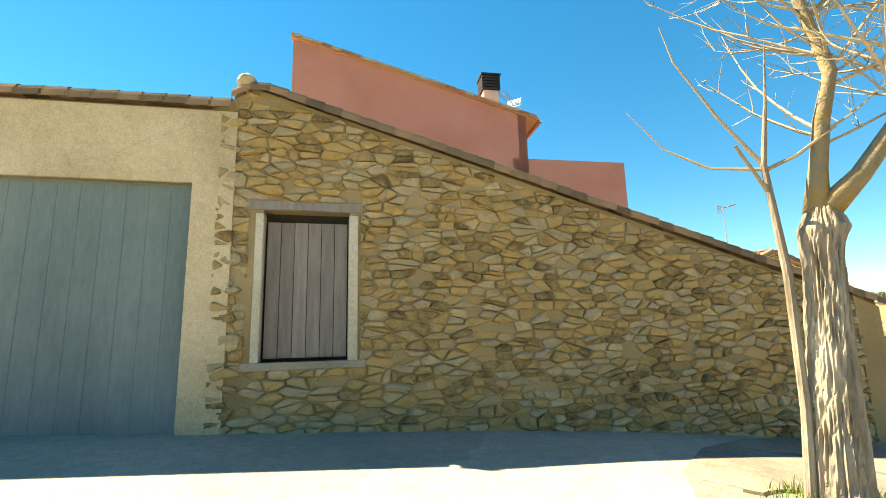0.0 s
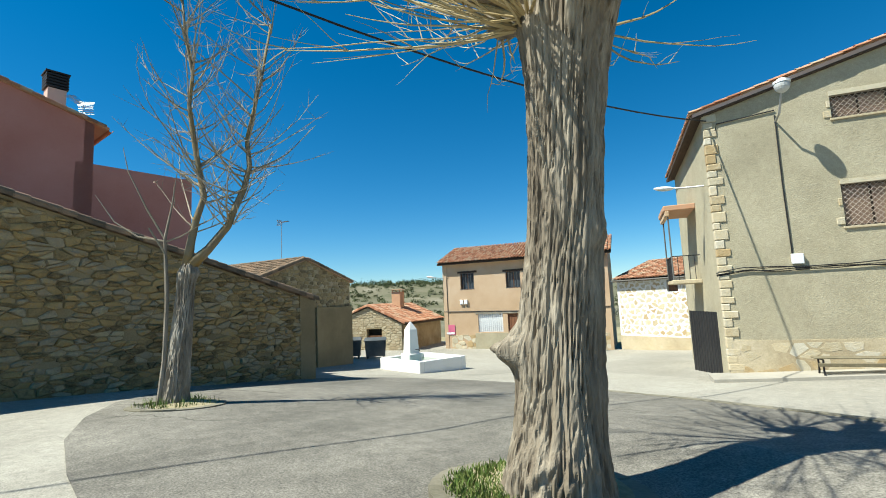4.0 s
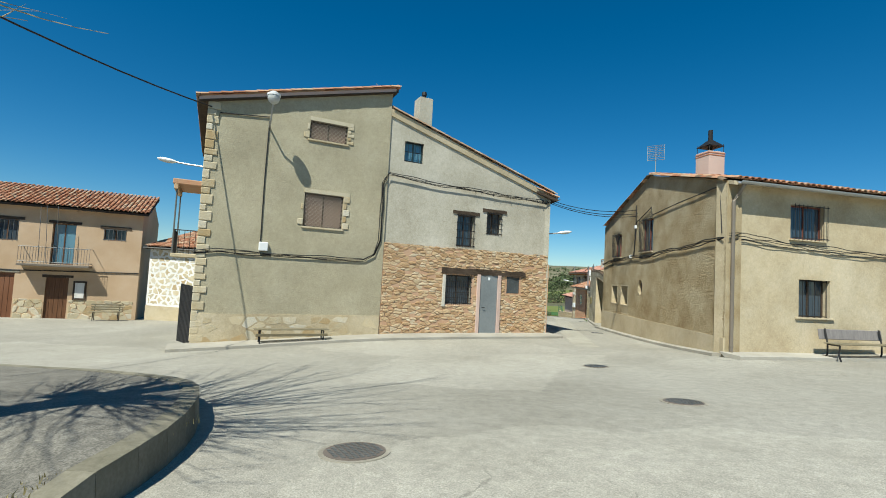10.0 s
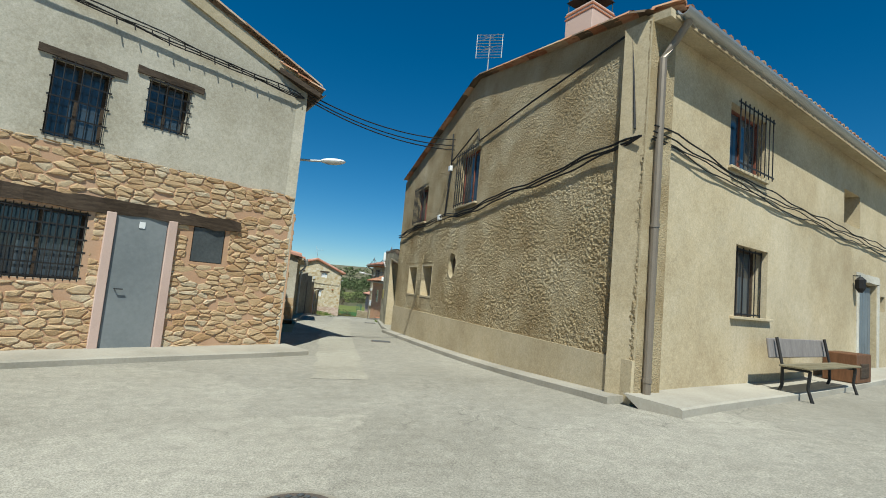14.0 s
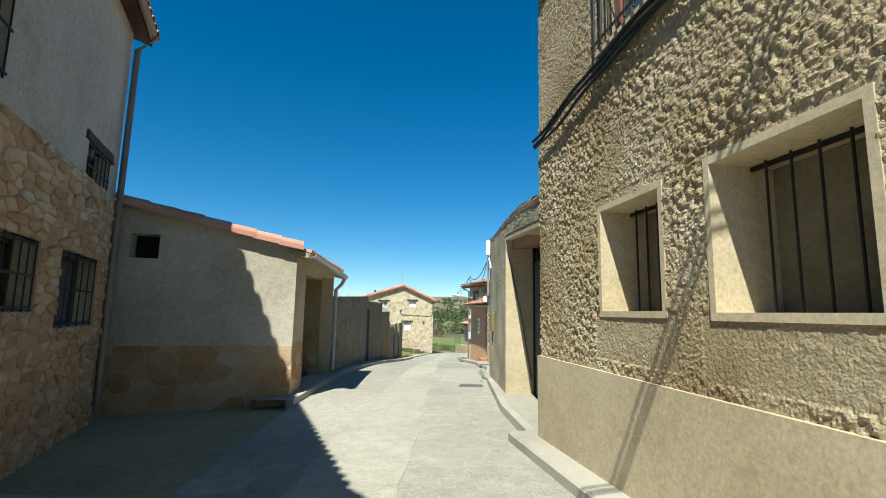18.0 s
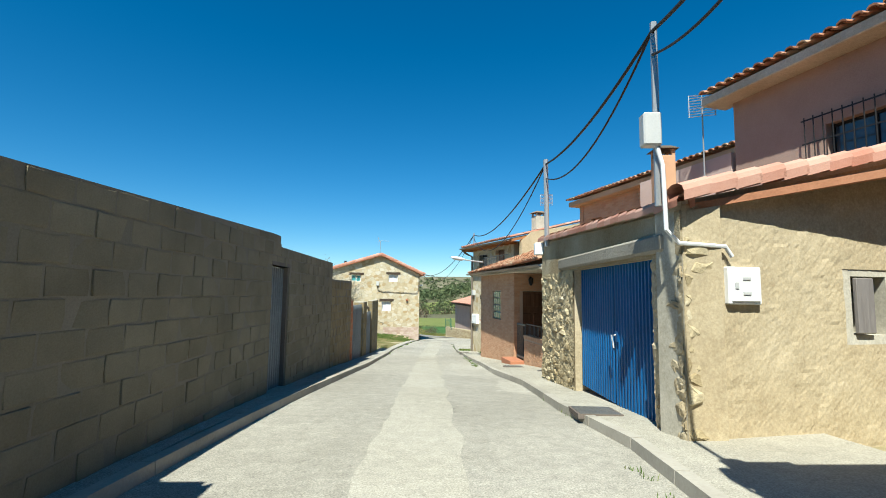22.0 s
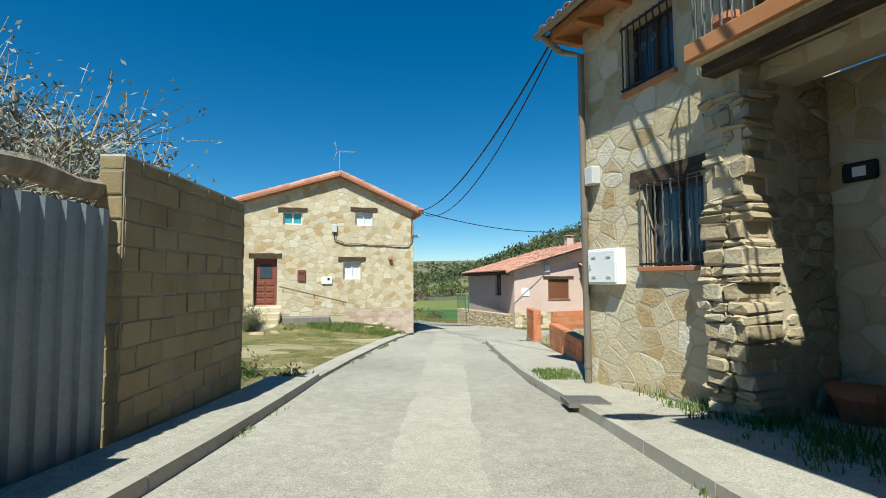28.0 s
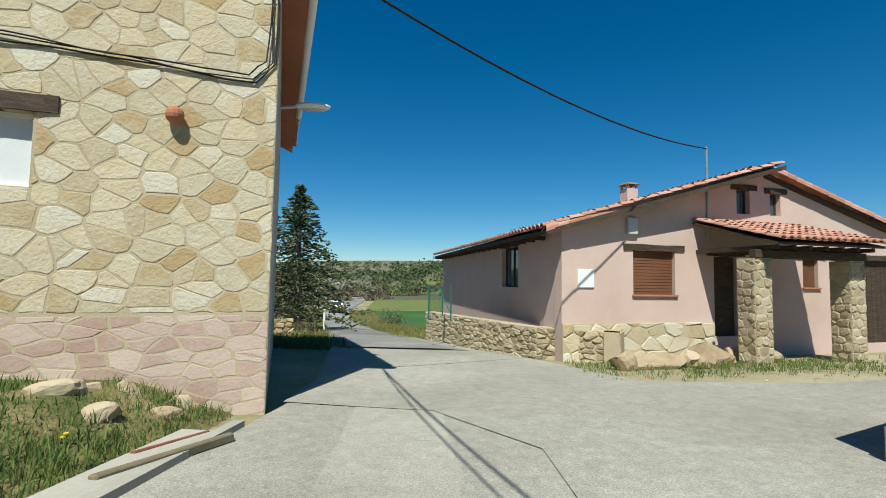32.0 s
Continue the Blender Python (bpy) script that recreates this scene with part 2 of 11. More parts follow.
M["hollow_brick"] = material("hollow_brick", [(0.41, 0.131, 0.057), (0.492, 0.18, 0.082), (0.541, 0.238, 0.123)], rough=0.85, bump=0.25, grain=50, big=2, vary=0.5)
M["tile"] = material("clay_tile", [(0.246, 0.107, 0.057), (0.394, 0.18, 0.098), (0.467, 0.254, 0.156), (0.426, 0.328, 0.221)], rough=0.9, bump=0.4, grain=40, big=2.5, vary=0.65)
M["tile_pink"] = material("new_clay_tile", [(0.394, 0.18, 0.123), (0.476, 0.246, 0.18), (0.533, 0.32, 0.246)], rough=0.88, bump=0.3, grain=40, big=2.5, vary=0.6)
M["tile_old"] = material("weathered_tile", [(0.107, 0.082, 0.057), (0.197, 0.139, 0.09), (0.295, 0.197, 0.123)], rough=0.95, bump=0.6, grain=40, big=2.5, vary=0.6)
M["wood_dark"] = material("dark_timber", [(0.029, 0.021, 0.015), (0.057, 0.039, 0.026), (0.09, 0.066, 0.045)], rough=0.8, bump=0.5, grain=25, big=4, stretch=(1, 1, 6))
M["wood_door"] = material("brown_door_wood", [(0.082, 0.037, 0.016), (0.131, 0.061, 0.029), (0.172, 0.082, 0.041)], rough=0.6, bump=0.3, grain=25, big=3, stretch=(4, 4, 0.5))
M["wood_red"] = material("reddish_door_wood", [(0.131, 0.041, 0.025), (0.18, 0.061, 0.041), (0.221, 0.082, 0.057)], rough=0.6, bump=0.3, grain=25, big=3, stretch=(4, 4, 0.5))
M["wood_grey"] = material("weathered_boards", [(0.131, 0.115, 0.107), (0.197, 0.18, 0.172), (0.271, 0.246, 0.23)], rough=0.9, bump=0.6, grain=20, big=3, stretch=(5, 5, 0.4), vary=0.35)
M["wood_bench"] = material("bench_slat_wood", [(0.123, 0.098, 0.057), (0.18, 0.156, 0.098), (0.246, 0.213, 0.148)], rough=0.85, bump=0.4, grain=20, big=3, vary=0.3)
M["iron"] = material("wrought_iron", [(0.016, 0.016, 0.018), (0.029, 0.029, 0.03), (0.049, 0.045, 0.041)], rough=0.6, bump=0.2, grain=40, metal=0.4)
M["iron_grey"] = material("grey_iron", [(0.107, 0.111, 0.107), (0.164, 0.168, 0.164), (0.23, 0.23, 0.226)], rough=0.5, bump=0.1, metal=0.5)
M["zinc"] = material("zinc_gutter", [(0.328, 0.336, 0.336), (0.41, 0.418, 0.418), (0.476, 0.476, 0.467)], rough=0.45, bump=0.1, metal=0.6)
M["brown_metal"] = material("brown_pipe", [(0.164, 0.135, 0.107), (0.213, 0.18, 0.143), (0.262, 0.226, 0.184)], rough=0.45, bump=0.1, metal=0.3)
M["sheet_grey"] = material("grey_sheet_metal", [(0.131, 0.156, 0.172), (0.18, 0.213, 0.238), (0.23, 0.262, 0.287)], rough=0.5, bump=0.1, grain=20, metal=0.3, big=0.8)
M["sheet_pale"] = material("pale_sheet_metal", [(0.295, 0.312, 0.312), (0.377, 0.394, 0.394), (0.451, 0.467, 0.467)], rough=0.42, bump=0.1, grain=20, metal=0.4, big=0.8)
M["sheet_dark"] = material("dark_sheet_metal", [(0.057, 0.066, 0.07), (0.09, 0.102, 0.107), (0.131, 0.143, 0.148)], rough=0.5, bump=0.15, grain=20, metal=0.3, big=0.9)
M["sheet_blue"] = material("blue_sheet_metal", [(0.003, 0.07, 0.205), (0.005, 0.098, 0.279), (0.01, 0.127, 0.336)], rough=0.42, bump=0.1, grain=15, metal=0.1, big=0.8)
M["sheet_teal"] = material("dark_green_door_paint", [(0.016, 0.041, 0.049), (0.029, 0.061, 0.07), (0.041, 0.078, 0.086)], rough=0.5, bump=0.1)
M["door_steel"] = material("grey_painted_steel", [(0.164, 0.184, 0.193), (0.205, 0.226, 0.234), (0.238, 0.258, 0.267)], rough=0.5, bump=0.06, grain=12, big=0.7)
M["garage_grey"] = material("weathered_blue_grey_door", [(0.082, 0.131, 0.139), (0.123, 0.18, 0.189), (0.164, 0.221, 0.23)], rough=0.75, bump=0.7, grain=14, big=1.0, stretch=(1, 1, 0.3))
M["white"] = material("white_paint", [(0.70, 0.70, 0.67), (0.78, 0.78, 0.76), (0.82, 0.82, 0.80)], rough=0.6, bump=0.1)
M["white_plastic"] = material("white_plastic", [(0.66, 0.68, 0.68), (0.74, 0.75, 0.75), (0.78, 0.79, 0.79)], rough=0.4, bump=0.03)
M["grey_plastic"] = material("grey_plastic", [(0.40, 0.41, 0.40), (0.48, 0.49, 0.48), (0.54, 0.55, 0.54)], rough=0.5, bump=0.05)
M["black"] = material("black_rubber", [(0.01, 0.01, 0.011), (0.016, 0.016, 0.017), (0.025, 0.025, 0.025)], rough=0.6, bump=0.05)
# Near-black colour that paints in the gloom of rooms behind openings.
M["dark_room"] = material("painted_room_shade", [(0.016, 0.015, 0.012), (0.025, 0.022, 0.018), (0.037, 0.033, 0.027)], rough=0.95, bump=0.1)
M["yellow_box"] = material("olive_plastic", [(0.15, 0.125, 0.045), (0.19, 0.16, 0.06), (0.22, 0.185, 0.075)], rough=0.55, bump=0.05)
M["terracotta"] = material("terracotta", [(0.328, 0.123, 0.066), (0.394, 0.164, 0.09), (0.443, 0.213, 0.131)], rough=0.85, bump=0.2)
M["orange_paint"] = material("orange_timber_paint", [(0.312, 0.123, 0.041), (0.377, 0.164, 0.066), (0.426, 0.205, 0.09)], rough=0.8, bump=0.2)
M["bark"] = material("grey_bark", [(0.107, 0.082, 0.057), (0.221, 0.184, 0.135), (0.361, 0.316, 0.246)], rough=0.95, bump=1.0, grain=9, big=5, stretch=(1, 1, 0.22), bump_d=0.06)
M["bark_pale"] = material("pale_bark", [(0.115, 0.094, 0.07), (0.246, 0.213, 0.168), (0.377, 0.344, 0.287)], rough=0.95, bump=1.0, grain=9, big=5, stretch=(1, 1, 0.25), bump_d=0.04)
M["lichen_bark"] = material("lichen_bark", [(0.131, 0.115, 0.09), (0.213, 0.18, 0.123), (0.235, 0.175, 0.085), (0.345, 0.2, 0.045)], rough=0.95, bump=0.8, grain=14, big=2.2, bump_d=0.03)
M["twig"] = material("twig_bark", [(0.205, 0.164, 0.115), (0.312, 0.262, 0.189), (0.426, 0.369, 0.287)], rough=0.85, bump=0.2, vary=0.5)
M["grass"] = material("grass_blades", [(0.049, 0.098, 0.016), (0.09, 0.148, 0.029), (0.18, 0.197, 0.061)], rough=0.8, bump=0.0, vary=0.6)
M["leaf_olive"] = material("grey_green_leaves", [(0.13, 0.135, 0.085), (0.21, 0.205, 0.14), (0.35, 0.335, 0.27)], rough=0.8, bump=0.0, vary=0.7)
M["leaf_pine"] = material("pine_needles", [(0.04, 0.062, 0.024), (0.072, 0.1, 0.04), (0.115, 0.135, 0.06)], rough=0.8, bump=0.0, vary=0.7)
M["bush"] = material("juniper_scrub", [(0.05, 0.066, 0.027), (0.085, 0.1, 0.043), (0.125, 0.13, 0.065)], rough=0.9, bump=0.0, vary=0.7)
M["field"] = material("green_crop", [(0.029, 0.082, 0.016), (0.045, 0.111, 0.025), (0.074, 0.131, 0.037)], rough=0.95, bump=0.4, grain=6, big=0.15, bump_d=0.05)
M["field_yellow"] = material("yellow_green_crop", [(0.107, 0.139, 0.029), (0.139, 0.164, 0.041), (0.18, 0.18, 0.066)], rough=0.95, bump=0.4, grain=6, big=0.15, bump_d=0.05)
M["rock"] = material("pale_rock", [(0.279, 0.205, 0.123), (0.394, 0.303, 0.197), (0.476, 0.394, 0.279)], rough=0.92, bump=0.7, grain=14, big=2, vary=0.4, bump_d=0.03)
M["hill"] = material("scrub_hillside", [(0.08, 0.08, 0.043), (0.12, 0.115, 0.066), (0.17, 0.155, 0.1), (0.24, 0.22, 0.16)], rough=1.0, bump=0.6, grain=0.6, big=0.03, bump_d=0.3)
M["board_rose"] = material("rosy_blind", [(0.18, 0.123, 0.09), (0.23, 0.156, 0.115), (0.271, 0.189, 0.139)], rough=0.8, bump=0.1)
M["mortar_brown"] = material("brown_earth_mortar", [(0.197, 0.148, 0.078), (0.271, 0.209, 0.115), (0.344, 0.271, 0.156)], rough=0.95, bump=0.6, grain=30)
# Kerb stone colour; also the shade colour of the small window boards.
M["kerb_dark"] = material("mossy_kerb_recess_shade", [(0.107, 0.098, 0.066), (0.184, 0.168, 0.123), (0.271, 0.246, 0.189)], rough=0.95, bump=0.6, grain=25, big=1.5, vary=0.2)
M["render_greypink"] = material("dusty_pink_render", [(0.279, 0.189, 0.152), (0.344, 0.242, 0.197), (0.394, 0.287, 0.238)], rough=0.92, bump=0.25, grain=40, big=0.5)
M["whip"] = material("yellow_shoot_bark", [(0.246, 0.18, 0.074), (0.377, 0.295, 0.148), (0.492, 0.41, 0.246)], rough=0.6, bump=0.1, vary=0.6, spec=0.5)
M["twig_grey"] = material("grey_twig_bark", [(0.21, 0.185, 0.15), (0.34, 0.305, 0.26), (0.46, 0.425, 0.375)], rough=0.85, bump=0.2, vary=0.5)
M["grass_dry"] = material("dry_grass_blades", [(0.164, 0.139, 0.057), (0.271, 0.23, 0.107), (0.361, 0.312, 0.164)], rough=0.85, bump=0.0, vary=0.6)
M["grass_mixed"] = material("rough_grass_blades", [(0.066, 0.098, 0.021), (0.139, 0.148, 0.041), (0.279, 0.238, 0.098)], rough=0.85, bump=0.0, vary=0.6)
M["bush_brown"] = material("bare_scrub", [(0.057, 0.045, 0.029), (0.115, 0.09, 0.057), (0.18, 0.156, 0.107)], rough=0.95, bump=0.0, vary=0.7)
M["rock_pale"] = material("hill_limestone", [(0.262, 0.238, 0.18), (0.328, 0.295, 0.23), (0.394, 0.361, 0.295)], rough=0.95, bump=0.4, grain=3, big=0.3, vary=0.4)
M["lane"] = material("grey_lane", [(0.213, 0.205, 0.189), (0.271, 0.262, 0.238), (0.328, 0.312, 0.287)], rough=0.95, bump=0.4, grain=30, big=0.3)
M["fence_green"] = material("green_fence_wire", [(0.016, 0.09, 0.066), (0.025, 0.123, 0.09), (0.033, 0.148, 0.107)], rough=0.5, bump=0.0)
M["flower_yellow"] = material("yellow_petals", [(0.574, 0.451, 0.016), (0.64, 0.525, 0.025), (0.672, 0.574, 0.041)], rough=0.7, bump=0.0)
M["turf"] = material("matted_turf", [(0.06, 0.08, 0.022), (0.115, 0.118, 0.04), (0.2, 0.165, 0.072), (0.29, 0.235, 0.125)], rough=1.0, bump=1.0, grain=22, big=1.6, bump_d=0.03)
M["lattice_paint"] = material("beige_lattice_paint", [(0.36, 0.30, 0.23), (0.42, 0.355, 0.28), (0.47, 0.405, 0.33)], rough=0.7, bump=0.1)
M["tile_dun"] = material("dun_clay_tile", [(0.25, 0.155, 0.095), (0.36, 0.245, 0.165), (0.43, 0.33, 0.245)], rough=0.92, bump=0.5, grain=40, big=2.5, vary=0.6)
M["paving_rust"] = material("rust_stained_limestone", [(0.30, 0.165, 0.07), (0.40, 0.25, 0.125), (0.45, 0.315, 0.185), (0.47, 0.38, 0.27)], rough=0.88, bump=0.8, grain=20, big=2.5, vary=0.5, bump_d=0.015)
M["stucco_pebble"] = material("grey_pebble_dash", [(0.19, 0.17, 0.12), (0.30, 0.275, 0.205), (0.42, 0.39, 0.305)], rough=0.95, bump=1.0, grain=42, big=1.2, bump_d=0.02)
M["tail_red"] = material("red_lamp_plastic", [(0.287, 0.008, 0.008), (0.344, 0.012, 0.012), (0.394, 0.016, 0.016)], rough=0.3, bump=0.0)
worn(M["concrete"], 0.3, 0.006, 0.62, 70, spread=0.1, spots=1.25, mottle=(6.0, 0.78, 1.16), slabs=0.13)
worn(M["concrete_pale"], 0.25, 0.005, 0.7, 70, spread=0.08, spots=1.1, mottle=(6.0, 0.84, 1.12))
worn(M["old_asphalt"], 0.4, 0.02, 0.42, 45, 0.4, 0.25, 1.6, mottle=(4.0, 0.7, 1.25))
worn(M["lane"], 0.3, 0.01, 0.6)
for k in ("render_cream", "render_ochre", "render_green", "render_white"):
    worn(M[k], 0.3, 0.004, 0.78, 40, 0.5, 0.13, 0.45, mottle=(9.0, 0.86, 1.1))
M["glass"] = glass("window_glass")
M["glass_blue"] = glass("bluish_window_glass", (0.10, 0.22, 0.30))
M["glass_teal"] = glass("teal_window_glass", (0.06, 0.30, 0.32))
M["glass_block"] = glass("green_glass_block", (0.10, 0.24, 0.16), 0.15)
M["curtain"] = material("curtain_cloth", [(0.55, 0.53, 0.49), (0.66, 0.64, 0.60), (0.72, 0.70, 0.66)], rough=0.9, bump=0.1, stretch=(12, 12, 0.4))
M["shutter_brown"] = material("brown_shutter", [(0.131, 0.053, 0.025), (0.164, 0.07, 0.034), (0.197, 0.09, 0.049)], rough=0.6, bump=0.1)
M["shutter_white"] = material("white_shutter", [(0.55, 0.57, 0.58), (0.62, 0.64, 0.65), (0.68, 0.70, 0.70)], rough=0.6, bump=0.1)
M["pink_panel"] = material("pink_notice", [(0.492, 0.098, 0.18), (0.541, 0.131, 0.221), (0.574, 0.18, 0.262)], rough=0.6, bump=0.0)
M["car_white"] = material("car_paint_white", [(0.62, 0.63, 0.63), (0.68, 0.69, 0.69), (0.72, 0.73, 0.73)], rough=0.25, bump=0.0, spec=0.6)
M["steel_rust"] = material("rusty_grate", [(0.107, 0.086, 0.07), (0.164, 0.135, 0.115), (0.221, 0.193, 0.164)], rough=0.8, bump=0.3, metal=0.3)
M["water"] = glass("pool_water", (0.10, 0.16, 0.10), 0.05)


# ---- mesh helpers ----
def part(name, bm, mat, parent=None, label=""):
    me = bpy.data.meshes.new(name)
    bmesh.ops.recalc_face_normals(bm, faces=bm.faces) if len(bm.faces) < 20000 else None
    bm.to_mesh(me)
    bm.free()
    return link(name, me, mat, parent, label)


def link(name, me, mat, parent=None, label=""):
    if mat is not None and not me.materials:
        me.materials.append(M[mat] if isinstance(mat, str) else mat)
    ob = new(name, me)
    if parent is not None:
        hang(ob, parent)
    return tagged(ob, label)


def hang(ob, parent):
    """Parents ob, whose mesh is in world coordinates."""
    ob.parent = parent
    top = parent
    while top.parent:
        top = top.parent
    ob.matrix_parent_inverse = Matrix.Translation(-top.location) if parent is top else Matrix.Identity(4)


def thing(name, at, label, category, group="", kind=""):
    e = new(name)
    e.empty_display_size = 0.1
    e.location = at
    return tagged(e, label, category, group, kind)


def structure(name, bm, mat, label=""):
    return tagged(part(name, bm, mat), label, "", "", "structure")


def hexa(bm, lo, hi):
    """A solid from four lower and four upper corners."""
    v = [bm.verts.new(c) for c in (*lo, *hi)]
    for f in ((3, 2, 1, 0), (4, 5, 6, 7), (0, 1, 5, 4), (1, 2, 6, 5), (2, 3, 7, 6), (3, 0, 4, 7)):
        bm.faces.new([v[k] for k in f])
    return v


def box(bm, x0, x1, y0, y1, z0, z1, F=None):
    c = [(x0, y0), (x1, y0), (x1, y1), (x0, y1)]
    lo, hi = [Vector((x, y, z0)) for x, y in c], [Vector((x, y, z1)) for x, y in c]
    if F is not None:
        lo, hi = [F @ p for p in lo], [F @ p for p in hi]
    return hexa(bm, lo, hi)


def bevelled(x0, x1, y0, y1, z0, z1, F=None, r=0.01):
    bm = bmesh.new()
    box(bm, x0, x1, y0, y1, z0, z1)
    bmesh.ops.bevel(bm, geom=bm.edges[:], offset=r, segments=1, affect="EDGES")
    if F is not None:
        bmesh.ops.transform(bm, matrix=F, verts=bm.verts)
    return bm


def boxed(*a, F=None):
    bm = bmesh.new()
    box(bm, *a, F=F)
    return bm


def tube(bm, pts, radii, sides=6, cap=True, wob=0.0):
    """A tapered tube along points."""
    rings, ref = [], Vector((0.31, 0.17, 0.93))
    pts = [Vector(p) for p in pts]
    for k, p in enumerate(pts):
        d = (pts[min(k + 1, len(pts) - 1)] - pts[max(k - 1, 0)])
        d = d.normalized() if d.length > 1e-9 else Vector((0, 0, 1))
        a = d.cross(ref if abs(d.dot(ref)) < 0.95 else Vector((1, 0, 0))).normalized()
        b = d.cross(a)
        r = radii[k] if hasattr(radii, "__len__") else radii
        rings.append([bm.verts.new(p + (a * math.cos(w) + b * math.sin(w)) * r * (1 + (random.uniform(-wob, wob) if wob else 0)))
                      for w in (2 * math.pi * j / sides for j in range(sides))])
    for r0, r1 in zip(rings, rings[1:]):
        for j in range(sides):
            bm.faces.new((r0[j], r0[(j + 1) % sides], r1[(j + 1) % sides], r1[j]))
    if cap:
        bm.faces.new(rings[0][::-1])
        bm.faces.new(rings[-1])
    return rings


def tubed(pts, radii, sides=6, F=None):
    bm = bmesh.new()
    tube(bm, [F @ Vector(p) for p in pts] if F is not None else pts, radii, sides)
    return bm


def sag(a, b, drop, n=14):
    a, b = Vector(a), Vector(b)
    return [a.lerp(b, k / n) - Vector((0, 0, drop * 4 * (k / n) * (1 - k / n))) for k in range(n + 1)]


def facing(p, q, z=0.0):
    """A frame on a wall from p to q (left to right as seen from outside): x along, y into the wall, z up."""
    d = Vector((q[0] - p[0], q[1] - p[1], 0)).normalized()
    return Matrix(((d.x, -d.y, 0, p[0]), (d.y, d.x, 0, p[1]), (0, 0, 1, z), (0, 0, 0, 1)))


def span(p, q):
    return math.hypot(q[0] - p[0], q[1] - p[1])


def along(profile, s):
    if not hasattr(profile, "__len__"):
        return profile
    for (a, za), (b, zb) in zip(profile, profile[1:]):
        if s <= b:
            return za + (zb - za) * (max(s, a) - a) / max(b - a, 1e-9)
    return profile[-1][1]


def wall(F, s0, s1, low, top, holes=(), thick=0.35):
    """A wall with openings cut through it. low and top: a height, or rows of (s, z). holes: s0, s1, z0, z1."""
    bm = bmesh.new()
    cuts = {s0, s1}
    for prof in (low, top):
        if hasattr(prof, "__len__"):
            cuts |= {s for s, _ in prof if s0 < s < s1}
    for h in holes:
        cuts |= {s for s in h[:2] if s0 < s < s1}
    cuts = sorted(cuts)
    for a, b in zip(cuts, cuts[1:]):
        if b - a < 1e-4:
            continue
        mid = (a + b) / 2
        inside = sorted((h[2], h[3]) for h in holes if h[0] < mid < h[1])
        edges = [(along(low, a), along(low, b))]
        for z0, z1 in inside:
            edges += [(z0, z0), (z1, z1)]
        edges.append((along(top, a + 1e-6), along(top, b - 1e-6)))
        for (la, lb), (ha, hb) in zip(edges[::2], edges[1::2]):
            if ha - la < 1e-4 and hb - lb < 1e-4:
                continue
            lo = [F @ Vector(c) for c in ((a, 0, la), (b, 0, lb), (b, thick, lb), (a, thick, la))]
            hi = [F @ Vector(c) for c in ((a, 0, ha), (b, 0, hb), (b, thick, hb), (a, thick, ha))]
            hexa(bm, lo, hi)
    bmesh.ops.remove_doubles(bm, verts=bm.verts, dist=0.0005)
    return bm


def clip(poly, nx, ny, c):
    """The part of a polygon with nx * x + ny * y <= c."""
    out = []
    for (x0, y0), (x1, y1) in zip(poly, poly[1:] + poly[:1]):
        d0, d1 = nx * x0 + ny * y0 - c, nx * x1 + ny * y1 - c
        if d0 <= 0:
            out.append((x0, y0))
        if (d0 < 0 < d1) or (d1 < 0 < d0):
            k = d0 / (d0 - d1)
            out.append((x0 + (x1 - x0) * k, y0 + (y1 - y0) * k))
    return out


